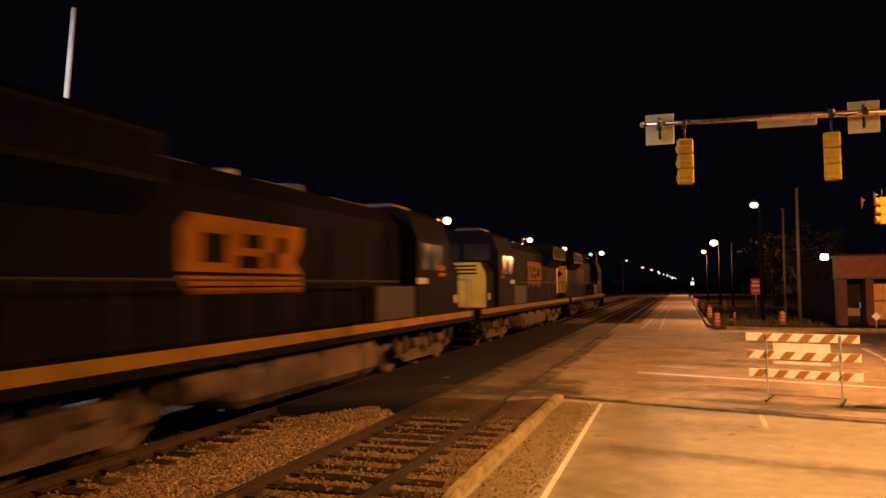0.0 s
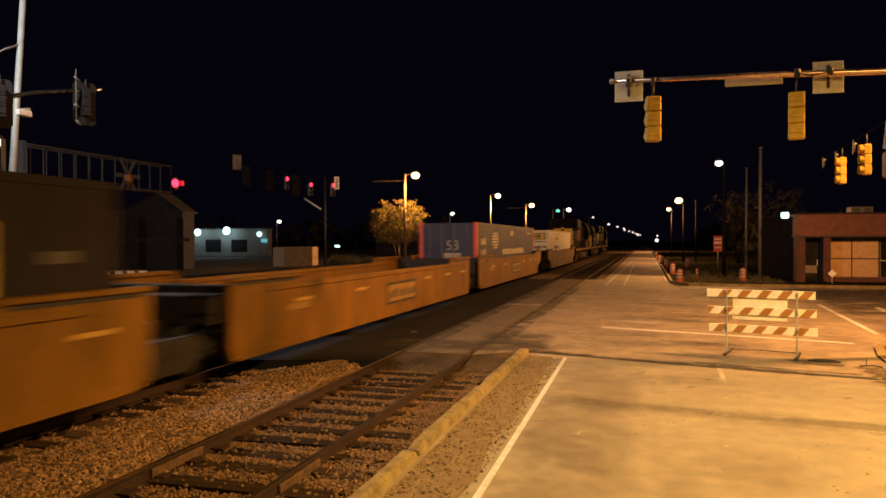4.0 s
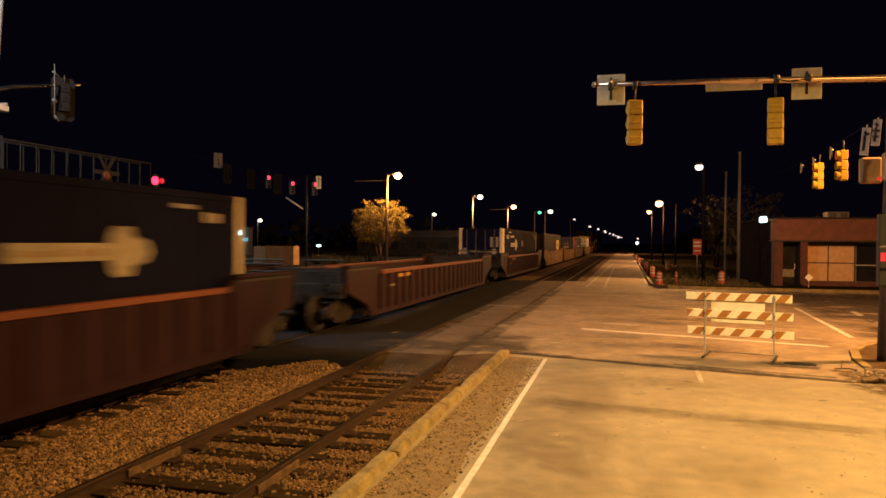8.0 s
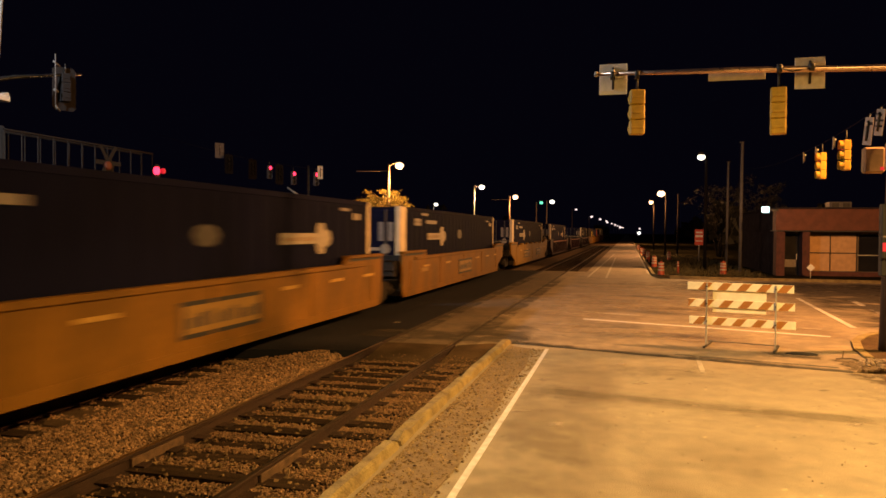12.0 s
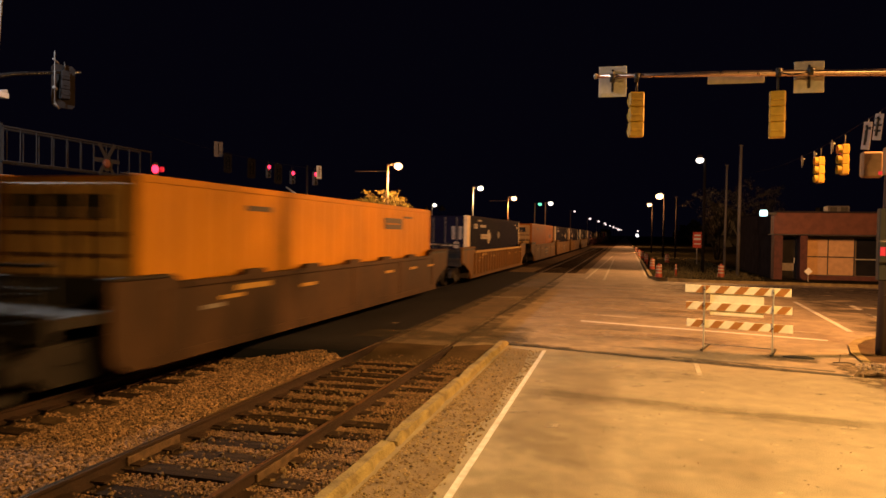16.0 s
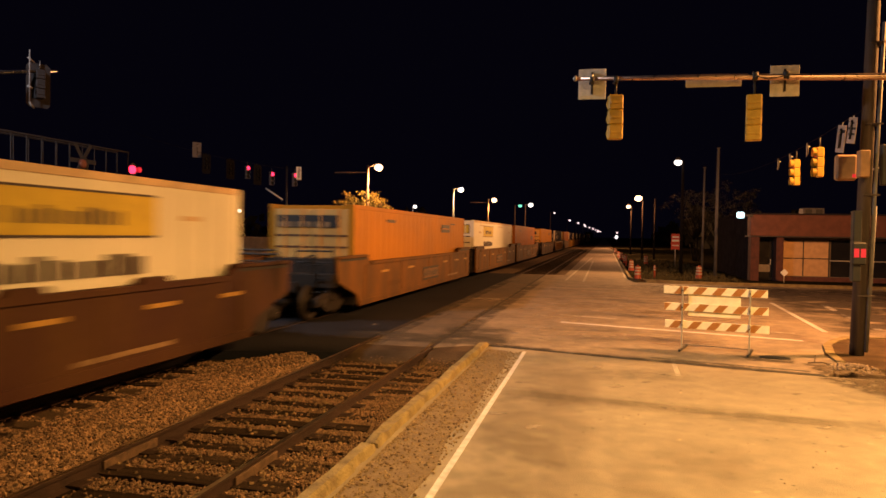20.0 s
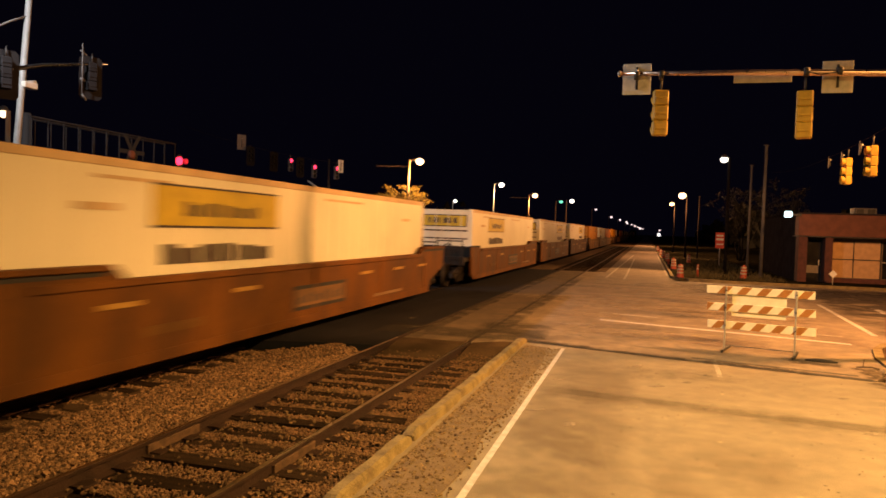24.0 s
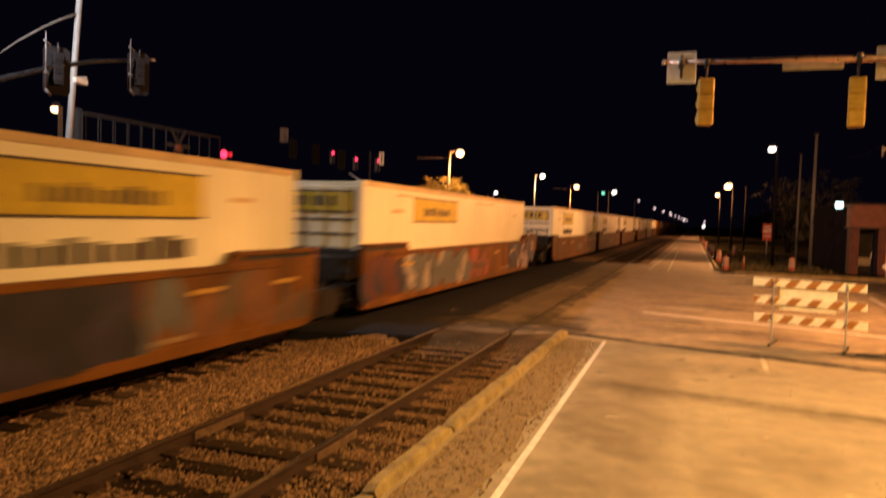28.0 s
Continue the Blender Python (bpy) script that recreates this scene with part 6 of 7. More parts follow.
def drum(x, y, small=False):
    if small:
        e = thing("traffic_cone", "slim orange traffic post with white bands", "traffic cone", "traffic drums", "", pose(x, y, 0.1 if x > 1.5 else 0) @ Matrix.Diagonal((0.76, 0.76, 0.76, 1)))
        rods("post", DRUM_ORANGE, e, ((0, 0, 0.05), (0, 0, 0.95), 0.07, 0.06), sides=12)
        rods("bands", DRUM_BAND, e, ((0, 0, 0.6), (0, 0, 0.7), 0.072), ((0, 0, 0.8), (0, 0, 0.88), 0.072), sides=12)
        boxes("base", BLACK, e, (-0.2, 0.2, -0.2, 0.2, 0, 0.06), bevel=0.02)
        return e
    e = thing("traffic_drum", "orange plastic traffic drum with white bands", "traffic drum", "traffic drums", "", pose(x, y, 0.1 if x > 1.5 else 0) @ Matrix.Diagonal((0.76, 0.76, 0.76, 1)))
    bm = bmesh.new()
    turned(bm, [(0.30, 0.02), (0.30, 0.10), (0.285, 0.12), (0.28, 0.30), (0.265, 0.32), (0.26, 0.50), (0.25, 0.52), (0.245, 0.70), (0.235, 0.72), (0.23, 0.88), (0.20, 0.92), (0.05, 0.93)], (0, 0, 0), "z", 18)
    for v in bm.verts:
        v.co.x, v.co.y = v.co.x * 0.80, v.co.y * 0.80
    part("barrel", bm, DRUM_ORANGE, e)
    for z, r in ((0.33, 0.219), (0.55, 0.207), (0.75, 0.194)):
        bm = bmesh.new()
        turned(bm, [(r, z), (r - 0.006, z + 0.11)], (0, 0, 0), "z", 18)
        part("band", bm, DRUM_BAND, e)
    boxes("handle", DRUM_ORANGE, e, (-0.06, 0.06, -0.015, 0.015, 0.92, 1.0), bevel=0.006)
    bm = bmesh.new()
    turned(bm, [(0.30, 0.0), (0.30, 0.05), (0.25, 0.07)], (0, 0, 0), "z", 16)
    part("base_ring", bm, BLACK, e)
    return e


for x, y, s in ((1.72, 39.7, 0), (2.62, 40.6, 1), (4.97, 41.4, 0), (1.70, 49, 0), (1.6, 57, 1), (1.7, 63, 0), (1.55, 72, 0), (1.5, 82, 0), (1.5, 93, 1), (1.45, 104, 0), (3.3, 62, 0)):
    drum(x, y, bool(s))
e = sign("road_work_sign", "red and white road sign on a post", pose(5.42, 60.2, 2.02), 0.66, 1.22, SIGN_RED, marks=((0, 0.36, 0.5, 0.12, SIGN_WHITE), (0, 0.08, 0.54, 0.16, SIGN_WHITE), (0, -0.3, 0.5, 0.08, SIGN_WHITE)), bracket=False)
rods("sign_post", GALV, e, ((0, 0.04, -1.95), (0, 0.04, 0.5), 0.04), sides=8)

# ---- the low brick building on the corner ----
house = thing("corner_building", "low flat-roofed brick building with a deep fascia", "building")
HX0, HX1, HY = 7.55, 24.0, 42.2
boxes("fascia", FASCIA, house, (HX0, HX1, HY - 0.6, HY + 0.3, 2.50, 3.62), bevel=0.02)
# side fascia and roof edge: the night shade is put into their colour
boxes("side_fascia", NIGHT_SHADE, house, (HX0 + 0.02, HX1, HY + 0.3, HY + 12, 2.50, 3.6))
boxes("roof_edge", NIGHT_SHADE, house, (HX0 - 0.04, HX1, HY - 0.64, HY + 12, 3.62, 3.70), bevel=0.01)
boxes("soffit", ROOF, house, (HX0 + 0.05, HX1, HY - 0.55, HY + 1.2, 2.45, 2.50))
wall = boxes("front_wall", MORTAR, house, (8.9, HX1, HY + 0.35, HY + 0.6, 0.1, 2.45))
# side wall darkened with the same painted shade
boxes("side_wall", NIGHT_SHADE, house, (HX0 + 0.1, HX0 + 0.3, HY + 0.4, HY + 12, 0.1, 3.4))
for x, w in ((7.62, 0.42), (8.88, 0.36)):
    boxes("brick_pier", BRICK, house, (x, x + w, HY - 0.45, HY + 0.35, 0.1, 2.45), bevel=0.01)
door = boxes("door", GLASS_DARK, house, (8.06, 8.86, HY + 0.36, HY + 0.42, 0.12, 2.3))
boxes("door_frame", DARK_STEEL, door, (8.02, 8.08, HY + 0.32, HY + 0.44, 0.1, 2.4), (8.84, 8.90, HY + 0.32, HY + 0.44, 0.1, 2.4), (8.0, 8.9, HY + 0.32, HY + 0.44, 2.3, 2.4), bevel=0.006)
boxes("door_notice", DIM_BACK, door, (8.15, 8.75, HY + 0.34, HY + 0.358, 0.55, 0.95))
boxes("door_handle", GALV, door, (8.74, 8.78, HY + 0.28, HY + 0.34, 0.95, 1.25), bevel=0.006)
win = boxes("window", BLIND, house, (9.28, 11.62, HY + 0.30, HY + 0.34, 0.38, 2.28), label="window covered by tan boards")
boxes("window_frame", DARK_STEEL, win, (9.22, 9.28, HY + 0.26, HY + 0.36, 0.33, 2.33), (11.62, 11.68, HY + 0.26, HY + 0.36, 0.33, 2.33), (10.36, 10.41, HY + 0.26, HY + 0.36, 0.38, 2.28), (9.22, 11.68, HY + 0.26, HY + 0.36, 1.30, 1.35), bevel=0.006)
win = boxes("window", GLASS_DARK, house, (11.75, 15.6, HY + 0.30, HY + 0.34, 0.38, 2.28), label="dark shop window")
boxes("window_frame", GALV, win, (11.7, 15.7, HY + 0.26, HY + 0.36, 1.20, 1.25), (15.6, 15.66, HY + 0.26, HY + 0.36, 0.33, 2.33), (13.6, 13.66, HY + 0.26, HY + 0.36, 0.33, 2.33), bevel=0.006)
boxes("low_wall", BRICK, house, (9.2, 16, HY + 0.22, HY + 0.34, 0.1, 0.34), bevel=0.01)
unit = boxes("roof_unit", STEEL_GREY, house, (10.9, 12.0, HY + 2.6, HY + 3.6, 3.70, 4.12), bevel=0.02)
for x in (11.0, 11.55):
    boxes("unit_grille", DARK_STEEL, unit, (x, x + 0.35, HY + 2.58, HY + 2.6, 3.8, 4.05))
pack = boxes("wall_lamp", DARK_STEEL, house, (HX0 - 0.35, HX0 + 0.1, HY - 0.75, HY - 0.62, 3.50, 3.62), bevel=0.01)
boxes("lamp_glass", LAMP_COOL, pack, (HX0 - 0.72, HX0 - 0.36, HY - 0.85, HY - 0.6, 3.42, 3.74), bevel=0.05)
sg = sign("diamond_marker", "small white diamond marker on a post", pose(9.0, 40.4, 0.62, 0, 45, 0), 0.28, 0.28, SIGN_WHITE, bracket=False, category="sign")
rods("marker_post", GALV, thing("marker_post", "thin steel marker post", "post", "", "", pose(9.0, 40.43, 0.1)), ((0, 0, 0), (0, 0, 0.45), 0.02), sides=6)

# ---- beyond the tracks on the left ----
left_pole = thing("signal_pole", "dark steel signal pole with a curved mast arm", "mast arm")
rods("pole_shaft", DARK_STEEL, left_pole, ((-18.0, 13.25, 0), (-18.0, 13.7, 11.5), 0.10, 0.07), sides=12)
rods("lamp_arm", STEEL_GREY, left_pole, ((-18.0, 13.65, 10.3), (-17.3, 12.7, 10.5), 0.03), sides=8)
boxes("lamp_head", STEEL_GREY, left_pole, (-17.45, -16.95, 12.3, 12.9, 10.42, 10.54), bevel=0.03)
boxes("lamp_glass", LAMP_WHITE, left_pole, (-17.4, -17.0, 12.35, 12.85, 10.40, 10.418))
bm = bmesh.new()
tube(bm, [(-18.0, y, z) for y, z in ((13.38, 4.86), (14.3, 5.31), (15.2, 5.72), (16.2, 6.11), (17.0, 6.42), (17.8, 6.68), (18.5, 6.90), (19.2, 7.06), (20.2, 7.30), (21.2, 7.53))], [0.10 - 0.006 * k for k in range(10)])
part("curved_arm", bm, material("pale_galvanised_arm", (0.06, 0.062, 0.07), 0.30, 0.85, scale=8, vary=0.2, bump=0.05), left_pole)
for y, z in ((16.9, 6.98), (20.28, 7.56)):
    signal_head("dark traffic light with a backplate seen edge on", pose(-17.95, y + 0.15, z - 0.15, 0, 0, 66), None, False, PLATE, True)
    rods("bracket_strap", STEEL_GREY, left_pole, ((-17.93, y - 0.30, z - 1.28), (-17.93, y - 0.30, z + 0.38), 0.018), ((-17.93, y - 0.30, z - 1.28), (-17.93, y - 0.12, z - 1.44), 0.035), ((-17.93, y - 0.38, z + 0.12), (-17.93, y - 0.12, z + 0.02), 0.03), ((-17.93, y - 0.36, z - 0.78), (-17.93, y - 0.2, z - 0.82), 0.045), sides=8)
lp = thing("street_lamp_pole", "tall pale steel pole lit by white light", "pole", "", "", pose(-18.7, 17.83, 0))
rods("pole_shaft", material("pale_pole_steel", (0.21, 0.215, 0.22), 0.55, 0.1, scale=5, vary=0.2, bump=0.06), lp, ((0, 0, 0), (0, 0.96, 11.5), 0.11, 0.085), sides=14)
bm = bmesh.new()
tube(bm, [(0, 0.68, 8.42), (0, 0.1, 8.12), (0, -0.7, 7.62), (0, -1.5, 7.05), (0, -2.16, 6.52)], (0.035, 0.03, 0.026, 0.018, 0.01), 8)
part("bracket_arm", bm, STEEL_GREY, lp)
rods("lower_bracket", GALV, lp, ((0, 0.5, 6.35), (0.1, 0.95, 6.45), 0.05), sides=8)
boxes("fitting", SIGN_BACK, lp, (-0.1, 0.2, 0.45, 0.95, 6.20, 6.38), bevel=0.02)
street_lamp("warm street lamp behind the pale pole", -25.9, 24.75, 6.6, 0.25, LAMP_WARM, 0.22, True, arm_way=-1, r=0.13)

DULL_GALV = material("dull_galvanised", (0.014, 0.014, 0.017), 0.8, 0.0, scale=8, vary=0.25)
gate = thing("crossing_cantilever", "railway crossing cantilever of steel lattice with red flashers", "crossing signal")
CX = -22.0
for z in (4.62, 5.86):
    rods("chord", DULL_GALV, gate, *[((CX + dx, 21.7, z), (CX + dx, 30.2, z), 0.042) for dx in (-0.3, 0.3)], sides=6)
for k in range(12):
    y = 21.75 + k * 0.765
    rods("lattice_post", DULL_GALV, gate, *[((CX + dx, y, 4.62), (CX + dx, y, 5.86), 0.024) for dx in (-0.3, 0.3)], sides=6)
rods("mast", DULL_GALV, gate, ((CX, 21.8, 0), (CX, 21.8, 6.0), 0.17), sides=12)
cross = boxes("crossbuck", DULL_GALV, gate, (CX + 0.34, CX + 0.36, 26.3, 27.9, 5.06, 5.24))
for w in (-1, 1):
    bm = bmesh.new()
    prism(bm, [(27.06 - 0.55, 5.2 - w * 0.62), (27.06 - 0.40, 5.2 - w * 0.72), (27.06 + 0.55, 5.2 + w * 0.62), (27.06 + 0.40, 5.2 + w * 0.72)], "x", CX + 0.37, CX + 0.385 + 0.01 * w)
    part("crossbuck_board", bm, DULL_GALV, cross)
for y, z, mat in ((30.35, 5.08, RED_ON), (27.0, 5.02, RED_CHORD)):
    bm = bmesh.new()
    turned(bm, [(0.19, 0), (0.19, 0.12), (0.1, 0.14)], (CX + 0.35, y, z), "x", 14)
    light = part("flasher", bm, mat, gate, "red flashing lamp")
    bm = bmesh.new()
    turned(bm, [(0.32, -0.02), (0.32, 0.0)], (CX + 0.34, y + 0.15, z), "x", 18)
    part("flasher_disc", bm, BLACK, light)
bm = bmesh.new()
turned(bm, [(0.13, 0), (0.13, 0.12), (0.1, 0.14)], (CX + 0.35, 30.85, 5.11), "x", 14)
part("flasher", bm, RED_DIM, gate)

# far span of signals, seen from the side
for x, z, mat in ((-24.92, 6.95, RED_ON), (-23.06, 6.5, RED_ON), (-21.33, 6.42, RED_ON)):
    signal_head("traffic light glowing red beyond the tracks", pose(x, 48, z, 0, 0, 238), (mat, None, None), False, DIM_BACK)
for x, z in ((-26.3, 7.2), (-24.2, 6.8), (-28.2, 7.6)):
    signal_head("unlit traffic light beyond the tracks seen edge on", pose(x, 48, z, 0, 0, 250), None, False, PLATE, True)
sign("hanging_sign", "pale sign over the far junction seen edge on", pose(-28.9, 48, 8.1, 0, 0, 60), 0.7, 1.1, DIM_BACK)
sign("hanging_sign", "pale sign over the far junction seen edge on", pose(-21.0, 48, 6.4, 0, 0, 50), 0.4, 0.9, SIGN_WHITE)
wire("span_wire", (-34, 48, 9.4), (-20.6, 48, 6.58), 0.38, "span wire over the far junction")
jp = thing("junction_pole", "dark steel pole at the far junction with a white lit strut", "pole", "", "", pose(-21.9, 48, 0))
rods("pole_shaft", DARK_STEEL, jp, ((0, 0, 0), (0, 0, 6.9), 0.09, 0.07), sides=10)
rods("strut", SIGN_WHITE, jp, ((-0.3, 0, 4.55), (-1.6, 0, 5.35), 0.06), sides=8)

shed = thing("gabled_shed", "dull white gabled metal shed", "building")
bm = bmesh.new()
prism(bm, [(-47.2, -0.2), (-47.2, 4.9), (-42.9, 6.6), (-40.4, 4.9), (-40.4, -0.2)], "y", 57.8, 59.6)
part("shell", bm, SHED_PAINT, shed)
bm = bmesh.new()
prism(bm, [(-47.5, 4.85), (-42.9, 6.75), (-40.1, 4.95), (-40.1, 4.85), (-42.9, 6.62), (-47.5, 4.75)], "y", 57.5, 59.8)
part("roof", bm, ROOF, shed)
for x in (-44.6, -40.6):
    boxes("dark_post", BLACK, shed, (x - 0.35, x + 0.35, 57.72, 57.8, -0.2, 4.4))
boxes("door_rail", ROOF, shed, (-46.8, -39.6, 57.7, 57.8, 2.3, 2.6))
longb = thing("long_warehouse", "low dull grey warehouse", "building")
boxes("shell", PLASTER, longb, (-75, -48.3, 57.0, 70, -0.2, 5.0))
boxes("roof_edge", ROOF, longb, (-75.2, -48.2, 56.8, 70.2, 5.0, 5.25))
flood = boxes("floodlight_box", DARK_STEEL, longb, (-62.0, -60.6, 56.4, 57.0, 4.35, 4.7))
boxes("lamp_glass", LAMP_COOL, flood, (-62.0, -60.6, 56.2, 56.5, 3.6, 4.4), bevel=0.1)
boxes("base_band", BLACK, longb, (-75, -48.3, 56.95, 57.0, -0.2, 0.6))
store = thing("lit_store", "low pale store with bright cool floodlights", "building")
boxes("shell", material("pale_store_wall", (0.14, 0.15, 0.15), 0.7, scale=1, vary=0.2), store, (-80, -61, 111, 112.2, -0.2, 4.3))
boxes("roof_edge", ROOF, store, (-80.2, -60.8, 110.8, 112.4, 4.3, 4.5))
boxes("window", GLASS_DARK, store, (-73, -70, 110.95, 111, 0.5, 2.6), (-68, -65, 110.95, 111, 0.5, 2.6))
for x, z, r in ((-74.2, 3.85, 0.62), (-68.6, 4.1, 0.70), (-62.4, 3.5, 0.42)):
    bm = bmesh.new()
    turned(bm, [(r * 0.5, -0.30), (r * 0.9, -0.2), (r, 0.0), (r * 0.7, 0.25)], (x, 110.5, z), "y", 16)
    part("floodlight", bm, LAMP_COOL, store)
low = thing("yard_lamp", "low cool lamp in the yard beyond the street", "lamp", "yard lamps", "", pose(-48.5, 111, -0.2))
rods("post", DARK_STEEL, low, ((0, 0, 0), (0, 0, 1.5), 0.06), sides=6)
boxes("lamp_glass", LAMP_COOL, low, (-0.4, 0.4, -0.2, 0.2, 1.5, 1.85), bevel=0.1)
# added glowing panel in place of the floodlight's cyan glare, not a sign
boxes("sign_panel", glow("cyan_flood_glare", (0.25, 0.85, 0.95), 0.5), store, (-62.0, -61.0, 110.4, 110.6, 2.1, 2.7))
crate = thing("storage_box", "tan metal storage box on the verge", "storage container", "", "", pose(0, 0, 0))
boxes("body", TAN_SHEET, crate, (-34.0, -31.0, 65, 66.3, -0.2, 1.75), bevel=0.03)
boxes("side", SIGN_BACK, crate, (-35.4, -34.02, 65.3, 66.2, -0.2, 1.7), bevel=0.03)
bar2 = thing("barricade", "red and white striped barrier board beyond the tracks", "barricade", "", "", pose(-28.2, 33.4, 0, 0, 0, 24))
board = boxes("board", WHITE_SHEET, bar2, (-2.2, 2.2, -0.02, 0.02, 0.25, 0.72), bevel=0.005)
for k in range(7):
    x = -2.1 + k * 0.62
    bm = bmesh.new()
    prism(bm, [(x, 0.26), (x + 0.28, 0.26), (x + 0.12, 0.71), (x - 0.1 if k else x, 0.71)], "y", -0.026, -0.021)
    part("stripe", bm, RED_CHORD, board)
for x in (-1.6, 1.6):
    boxes("leg", DARK_STEEL, bar2, (x - 0.04, x + 0.04, -0.3, 0.3, 0.0, 0.06), (x - 0.03, x + 0.03, 0.02, 0.07, 0.0, 0.7), bevel=0.004)


def tree(label, x, y, trunk, size, clumps, leaves, mat, seed=5, leaf=(0.05, 0.12)):
    """Several thin stems, twigs, and leaves in clumps through an uneven dome of the given half-sizes."""
    e = thing("tree", label, "tree", "trees", "", pose(x, y, -0.2))
    rng = random.Random(seed)
    rx, rz = size
    mid = trunk + rz
    spots = []
    while len(spots) < clumps:
        p = Vector((rng.uniform(-1, 1), rng.uniform(-1, 1), rng.uniform(-1, 1)))
        lump = 0.80 + 0.28 * math.sin(3.1 * math.atan2(p.y, p.x) + seed) * math.cos(2.3 * p.z + seed)
        if 0.25 < p.length < lump:
            spots.append(Vector((p.x * rx, p.y * rx, mid + p.z * rz * (1.0 if p.z > 0 else 0.85))))
    bm = bmesh.new()
    stems = []
    for k in range(4):
        a = k * 1.7 + seed
        foot = Vector((0.16 * math.cos(a), 0.16 * math.sin(a), 0.0))
        fork = Vector((0.62 * math.cos(a), 0.62 * math.sin(a), trunk * rng.uniform(0.9, 1.2)))
        rod(bm, foot, fork, 0.085, 0.06, 8)
        stems.append(fork)
    for p in spots:
        fork = min(stems, key=lambda f: (f - p).length)
        elbow = fork.lerp(p, 0.55) + Vector((rng.uniform(-0.2, 0.2), rng.uniform(-0.2, 0.2), 0.25))
        rod(bm, fork, elbow, 0.030, 0.018, 5)
        rod(bm, elbow, p, 0.018, 0.006, 5)
    # dark trees get near-black bark, their night shade put into the colour
    part("trunk", bm, NIGHT_POLE if mat is NIGHT_LEAF else BARK, e)
    verts, faces = [], []
    for _ in range(leaves):
        c = rng.choice(spots)
        p = c + Vector((rng.gauss(0, 0.24), rng.gauss(0, 0.24), rng.gauss(0, 0.15)))
        q = Euler((rng.uniform(0, 6), rng.uniform(0, 6), rng.uniform(0, 6))).to_matrix()
        s = rng.uniform(*leaf)
        k = len(verts)
        for a, b in ((-1, 0), (0, -0.6), (1, 0), (0, 0.6)):
            verts.append(p + q @ Vector((a * s, b * s, 0.25 * s * (a == 0))))
        faces.append((k, k + 1, k + 2, k + 3))
    data = bpy.data.meshes.new("crown")
    data.from_pydata(verts, [], faces)
    data.materials.append(mat)
    crown = new("crown", data)
    crown.parent = e
    return e


NIGHT_LEAF = material("dark_leaf", (0.035, 0.034, 0.020), 0.8, scale=3, vary=0.4, bump=0.0, island=0.5)
PALE_LEAF = material("dusty_shrub_leaf", (0.16, 0.14, 0.075), 0.8, scale=3, vary=0.4, bump=0.0, island=0.5)
tree("small tree with yellow autumn leaves under a street lamp", -24.1, 71.0, 1.7, (3.2, 2.6), 100, 7500, LEAF, 5)
tree("dark tree beside the yellow one", -28.0, 78.0, 1.6, (2.6, 2.4), 60, 3500, NIGHT_LEAF, 8)
tree("thin dark tree behind the verge", 8.6, 74.0, 2.2, (3.0, 2.9), 70, 1500, NIGHT_LEAF, 3)
tree("thin dark tree behind the verge", 13.5, 82.0, 2.2, (3.6, 3.2), 70, 2200, NIGHT_LEAF, 11)
for x, y, w, h, k in ((-24.6, 58.5, 0.9, 0.55, 1), (-26.2, 60.0, 0.8, 0.5, 2), (-23.4, 60.5, 0.7, 0.4, 4)):
    shrub = tree("low dusty shrub beyond the tracks", x, y, 0.25, (w, h), 26, 900, PALE_LEAF, k, (0.04, 0.09))
    shrub["category"] = "shrub"
shop = thing("low_workshop", "low dim workshop with a pale sheet roof", "building")
boxes("shell", NIGHT_SHADE, shop, (-46, -28, 122, 131, -0.2, 3.2))
bm = bmesh.new()
prism(bm, [(121.6, 3.2), (126.5, 4.3), (131.4, 3.2), (131.4, 3.1), (121.6, 3.1)], "x", -46.4, -27.6)
part("roof", bm, ROOF, shop)
boxes("window", GLASS_DARK, shop, *[(x, x + 1.6, 121.95, 122.0, 1.0, 2.2) for x in (-44, -40, -35, -31)])

# the dark woods that close the view at both sides
rng = random.Random(21)
verts, faces = [], []
for k in range(5200):
    if k % 3:
        y = rng.uniform(180, 900)
        x = -34 - 0.05 * y - 90 * rng.random() ** 2
    else:
        y = rng.uniform(130, 800)
        x = 12 + 0.045 * y + 70 * rng.random() ** 2
    top = 5.5 + 2.2 * math.sin(y * 0.043) + 1.6 * math.sin(y * 0.13 + x * 0.2)
    z = top * rng.random() ** 0.6
    q = Euler((rng.uniform(0, 6), rng.uniform(0, 6), rng.uniform(0, 6))).to_matrix()
    r = rng.uniform(0.8, 2.2)
    n0 = len(verts)
    for a, b, c in ((1, 0, 0), (-0.5, 0.8, 0.3), (-0.5, -0.8, 0.2), (0, 0, 0.9)):
        verts.append(Vector((x, y, z)) + q @ Vector((a * r, b * r, c * r)))
    faces += [(n0, n0 + 1, n0 + 2), (n0, n0 + 1, n0 + 3), (n0 + 1, n0 + 2, n0 + 3), (n0 + 2, n0, n0 + 3)]
data = bpy.data.meshes.new("far_woods")
data.from_pydata(verts, [], faces)
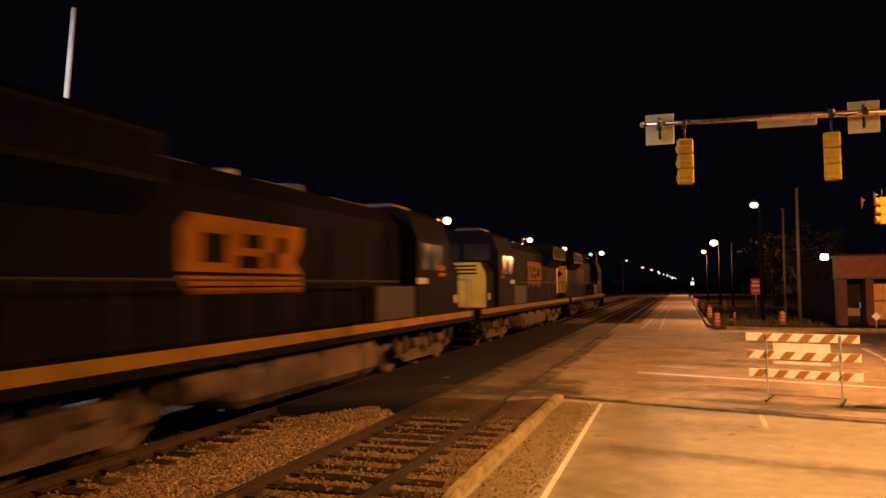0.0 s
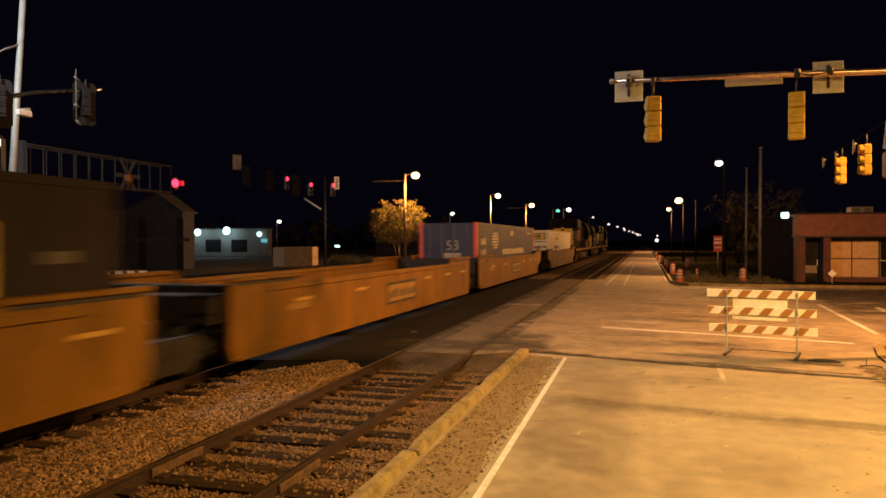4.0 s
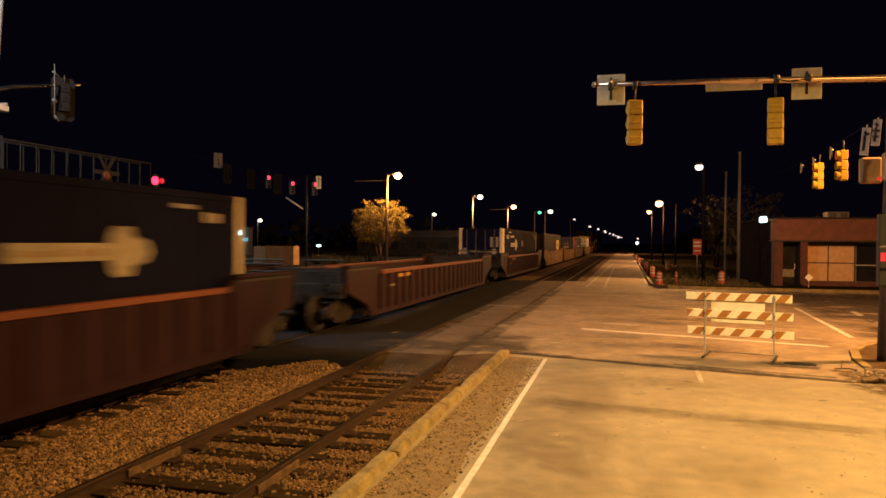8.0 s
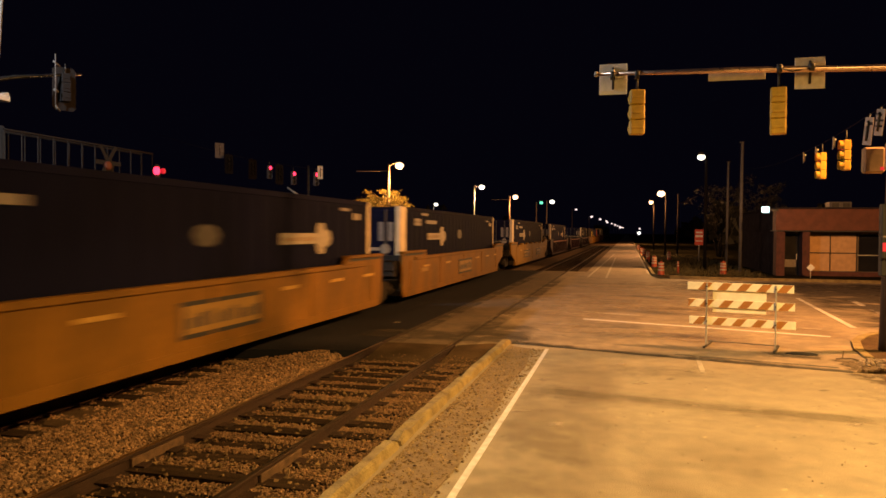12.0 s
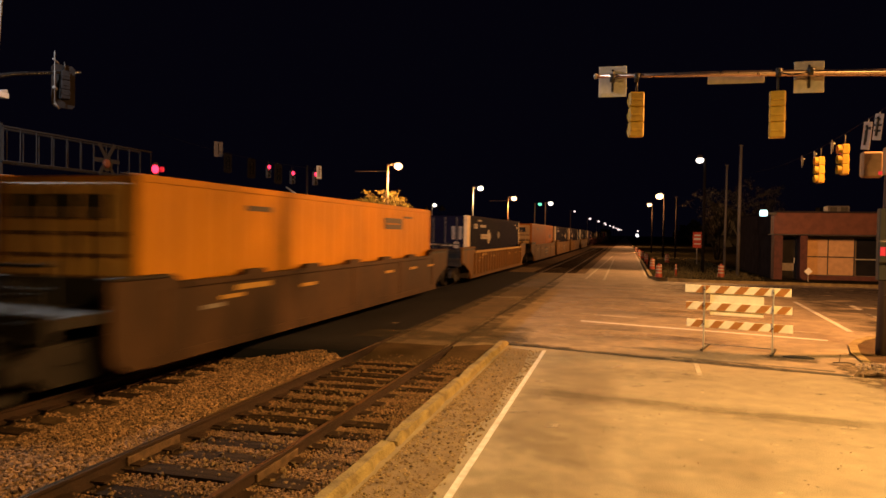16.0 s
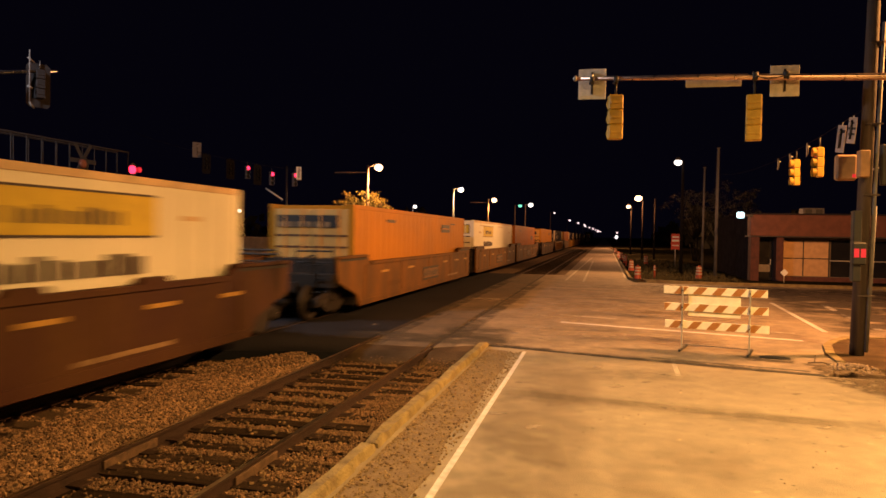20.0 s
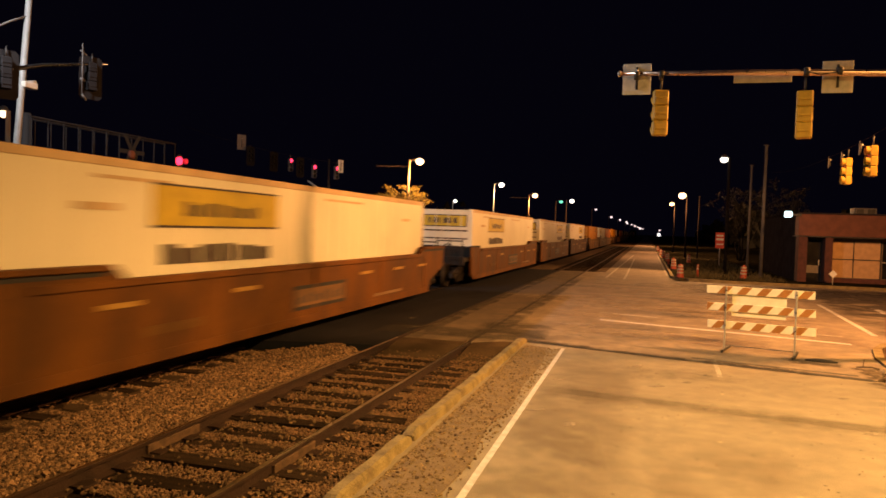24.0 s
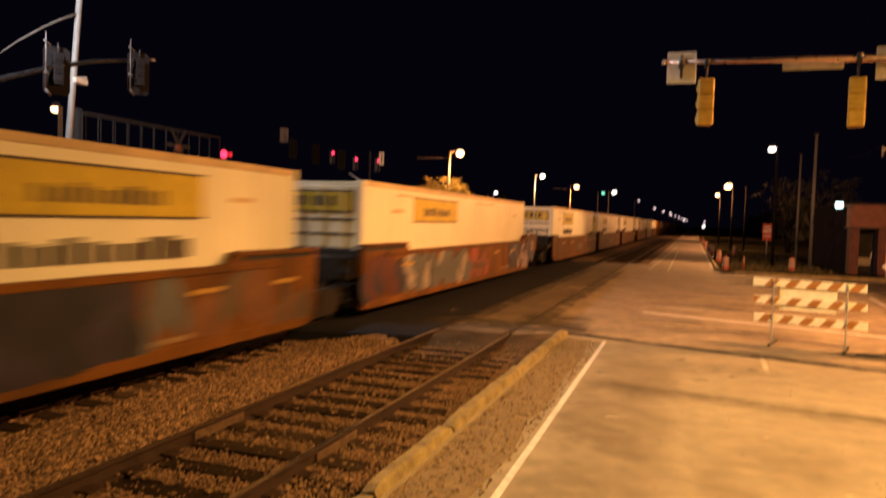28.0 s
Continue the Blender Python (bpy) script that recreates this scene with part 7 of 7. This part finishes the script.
data.materials.append(NIGHT_LEAF)
tagged(new("far_woods", data), "dark ragged woods far along both sides of the line", "woods", "", "stuff")

# weeds and clods on the verge
rng = random.Random(11)
verts, faces = [], []
for _ in range(900):
    cx, cy = 1.9 + 5.0 * rng.random(), 39.9 + 32 * rng.random() ** 1.5
    for _ in range(4):
        a, hgt = rng.uniform(0, 6.28), rng.uniform(0.08, 0.30)
        dx, dy = 0.02 * math.cos(a), 0.02 * math.sin(a)
        lean = (rng.uniform(-0.12, 0.12), rng.uniform(-0.12, 0.12))
        bx, by = cx + rng.uniform(-0.1, 0.1), cy + rng.uniform(-0.1, 0.1)
        k = len(verts)
        verts += [(bx - dx, by - dy, 0.09), (bx + dx, by + dy, 0.09), (bx + lean[0], by + lean[1], 0.09 + hgt)]
        faces.append((k, k + 1, k + 2))
data = bpy.data.meshes.new("weeds")
data.from_pydata(verts, [], faces)
data.materials.append(GRASS)
tagged(new("weeds", data), "dry weeds scattered over the dark verge", "weeds", "", "stuff")

# lights of the lamps that show, plus an added unseen one at y 150
for place, watts, colour in (((-21.9, 69.3, 7.9), 8500, SODIUM), ((-20.5, 104.4, 7.9), 5000, WARM), ((-20.0, 133.8, 7.7), 5000, SODIUM), ((2.5, 77.0, 5.7), 3600, SODIUM), ((2.3, 97, 5.7), 3200, SODIUM), ((2.5, 150, 7), 8000, SODIUM)):
    point_lamp("street_light", place, watts, colour, 0.4)
spot_lamp("street_light", (4.4, 48.4, 6.7), (-3.5, 41.5, 0), 6200, (1.0, 0.46, 0.14), 112, 0.3)
point_lamp("flood_light", (6.7, 40.6, 3.3), 5, COOL, 0.2)
point_lamp("flood_light", (-74.2, 108.9, 4.0), 260, COOL, 0.3)
point_lamp("flood_light", (-68.6, 108.9, 4.2), 360, COOL, 0.3)
# white lamp on the signal pole beyond the tracks, over the poles and the rear ends of the containers
spot_lamp("street_light", (-17.2, 12.6, 10.25), (-14.5, 20.0, 0), 5400, (1.0, 0.99, 0.95), 165, 0.15, 0.4)

motions()
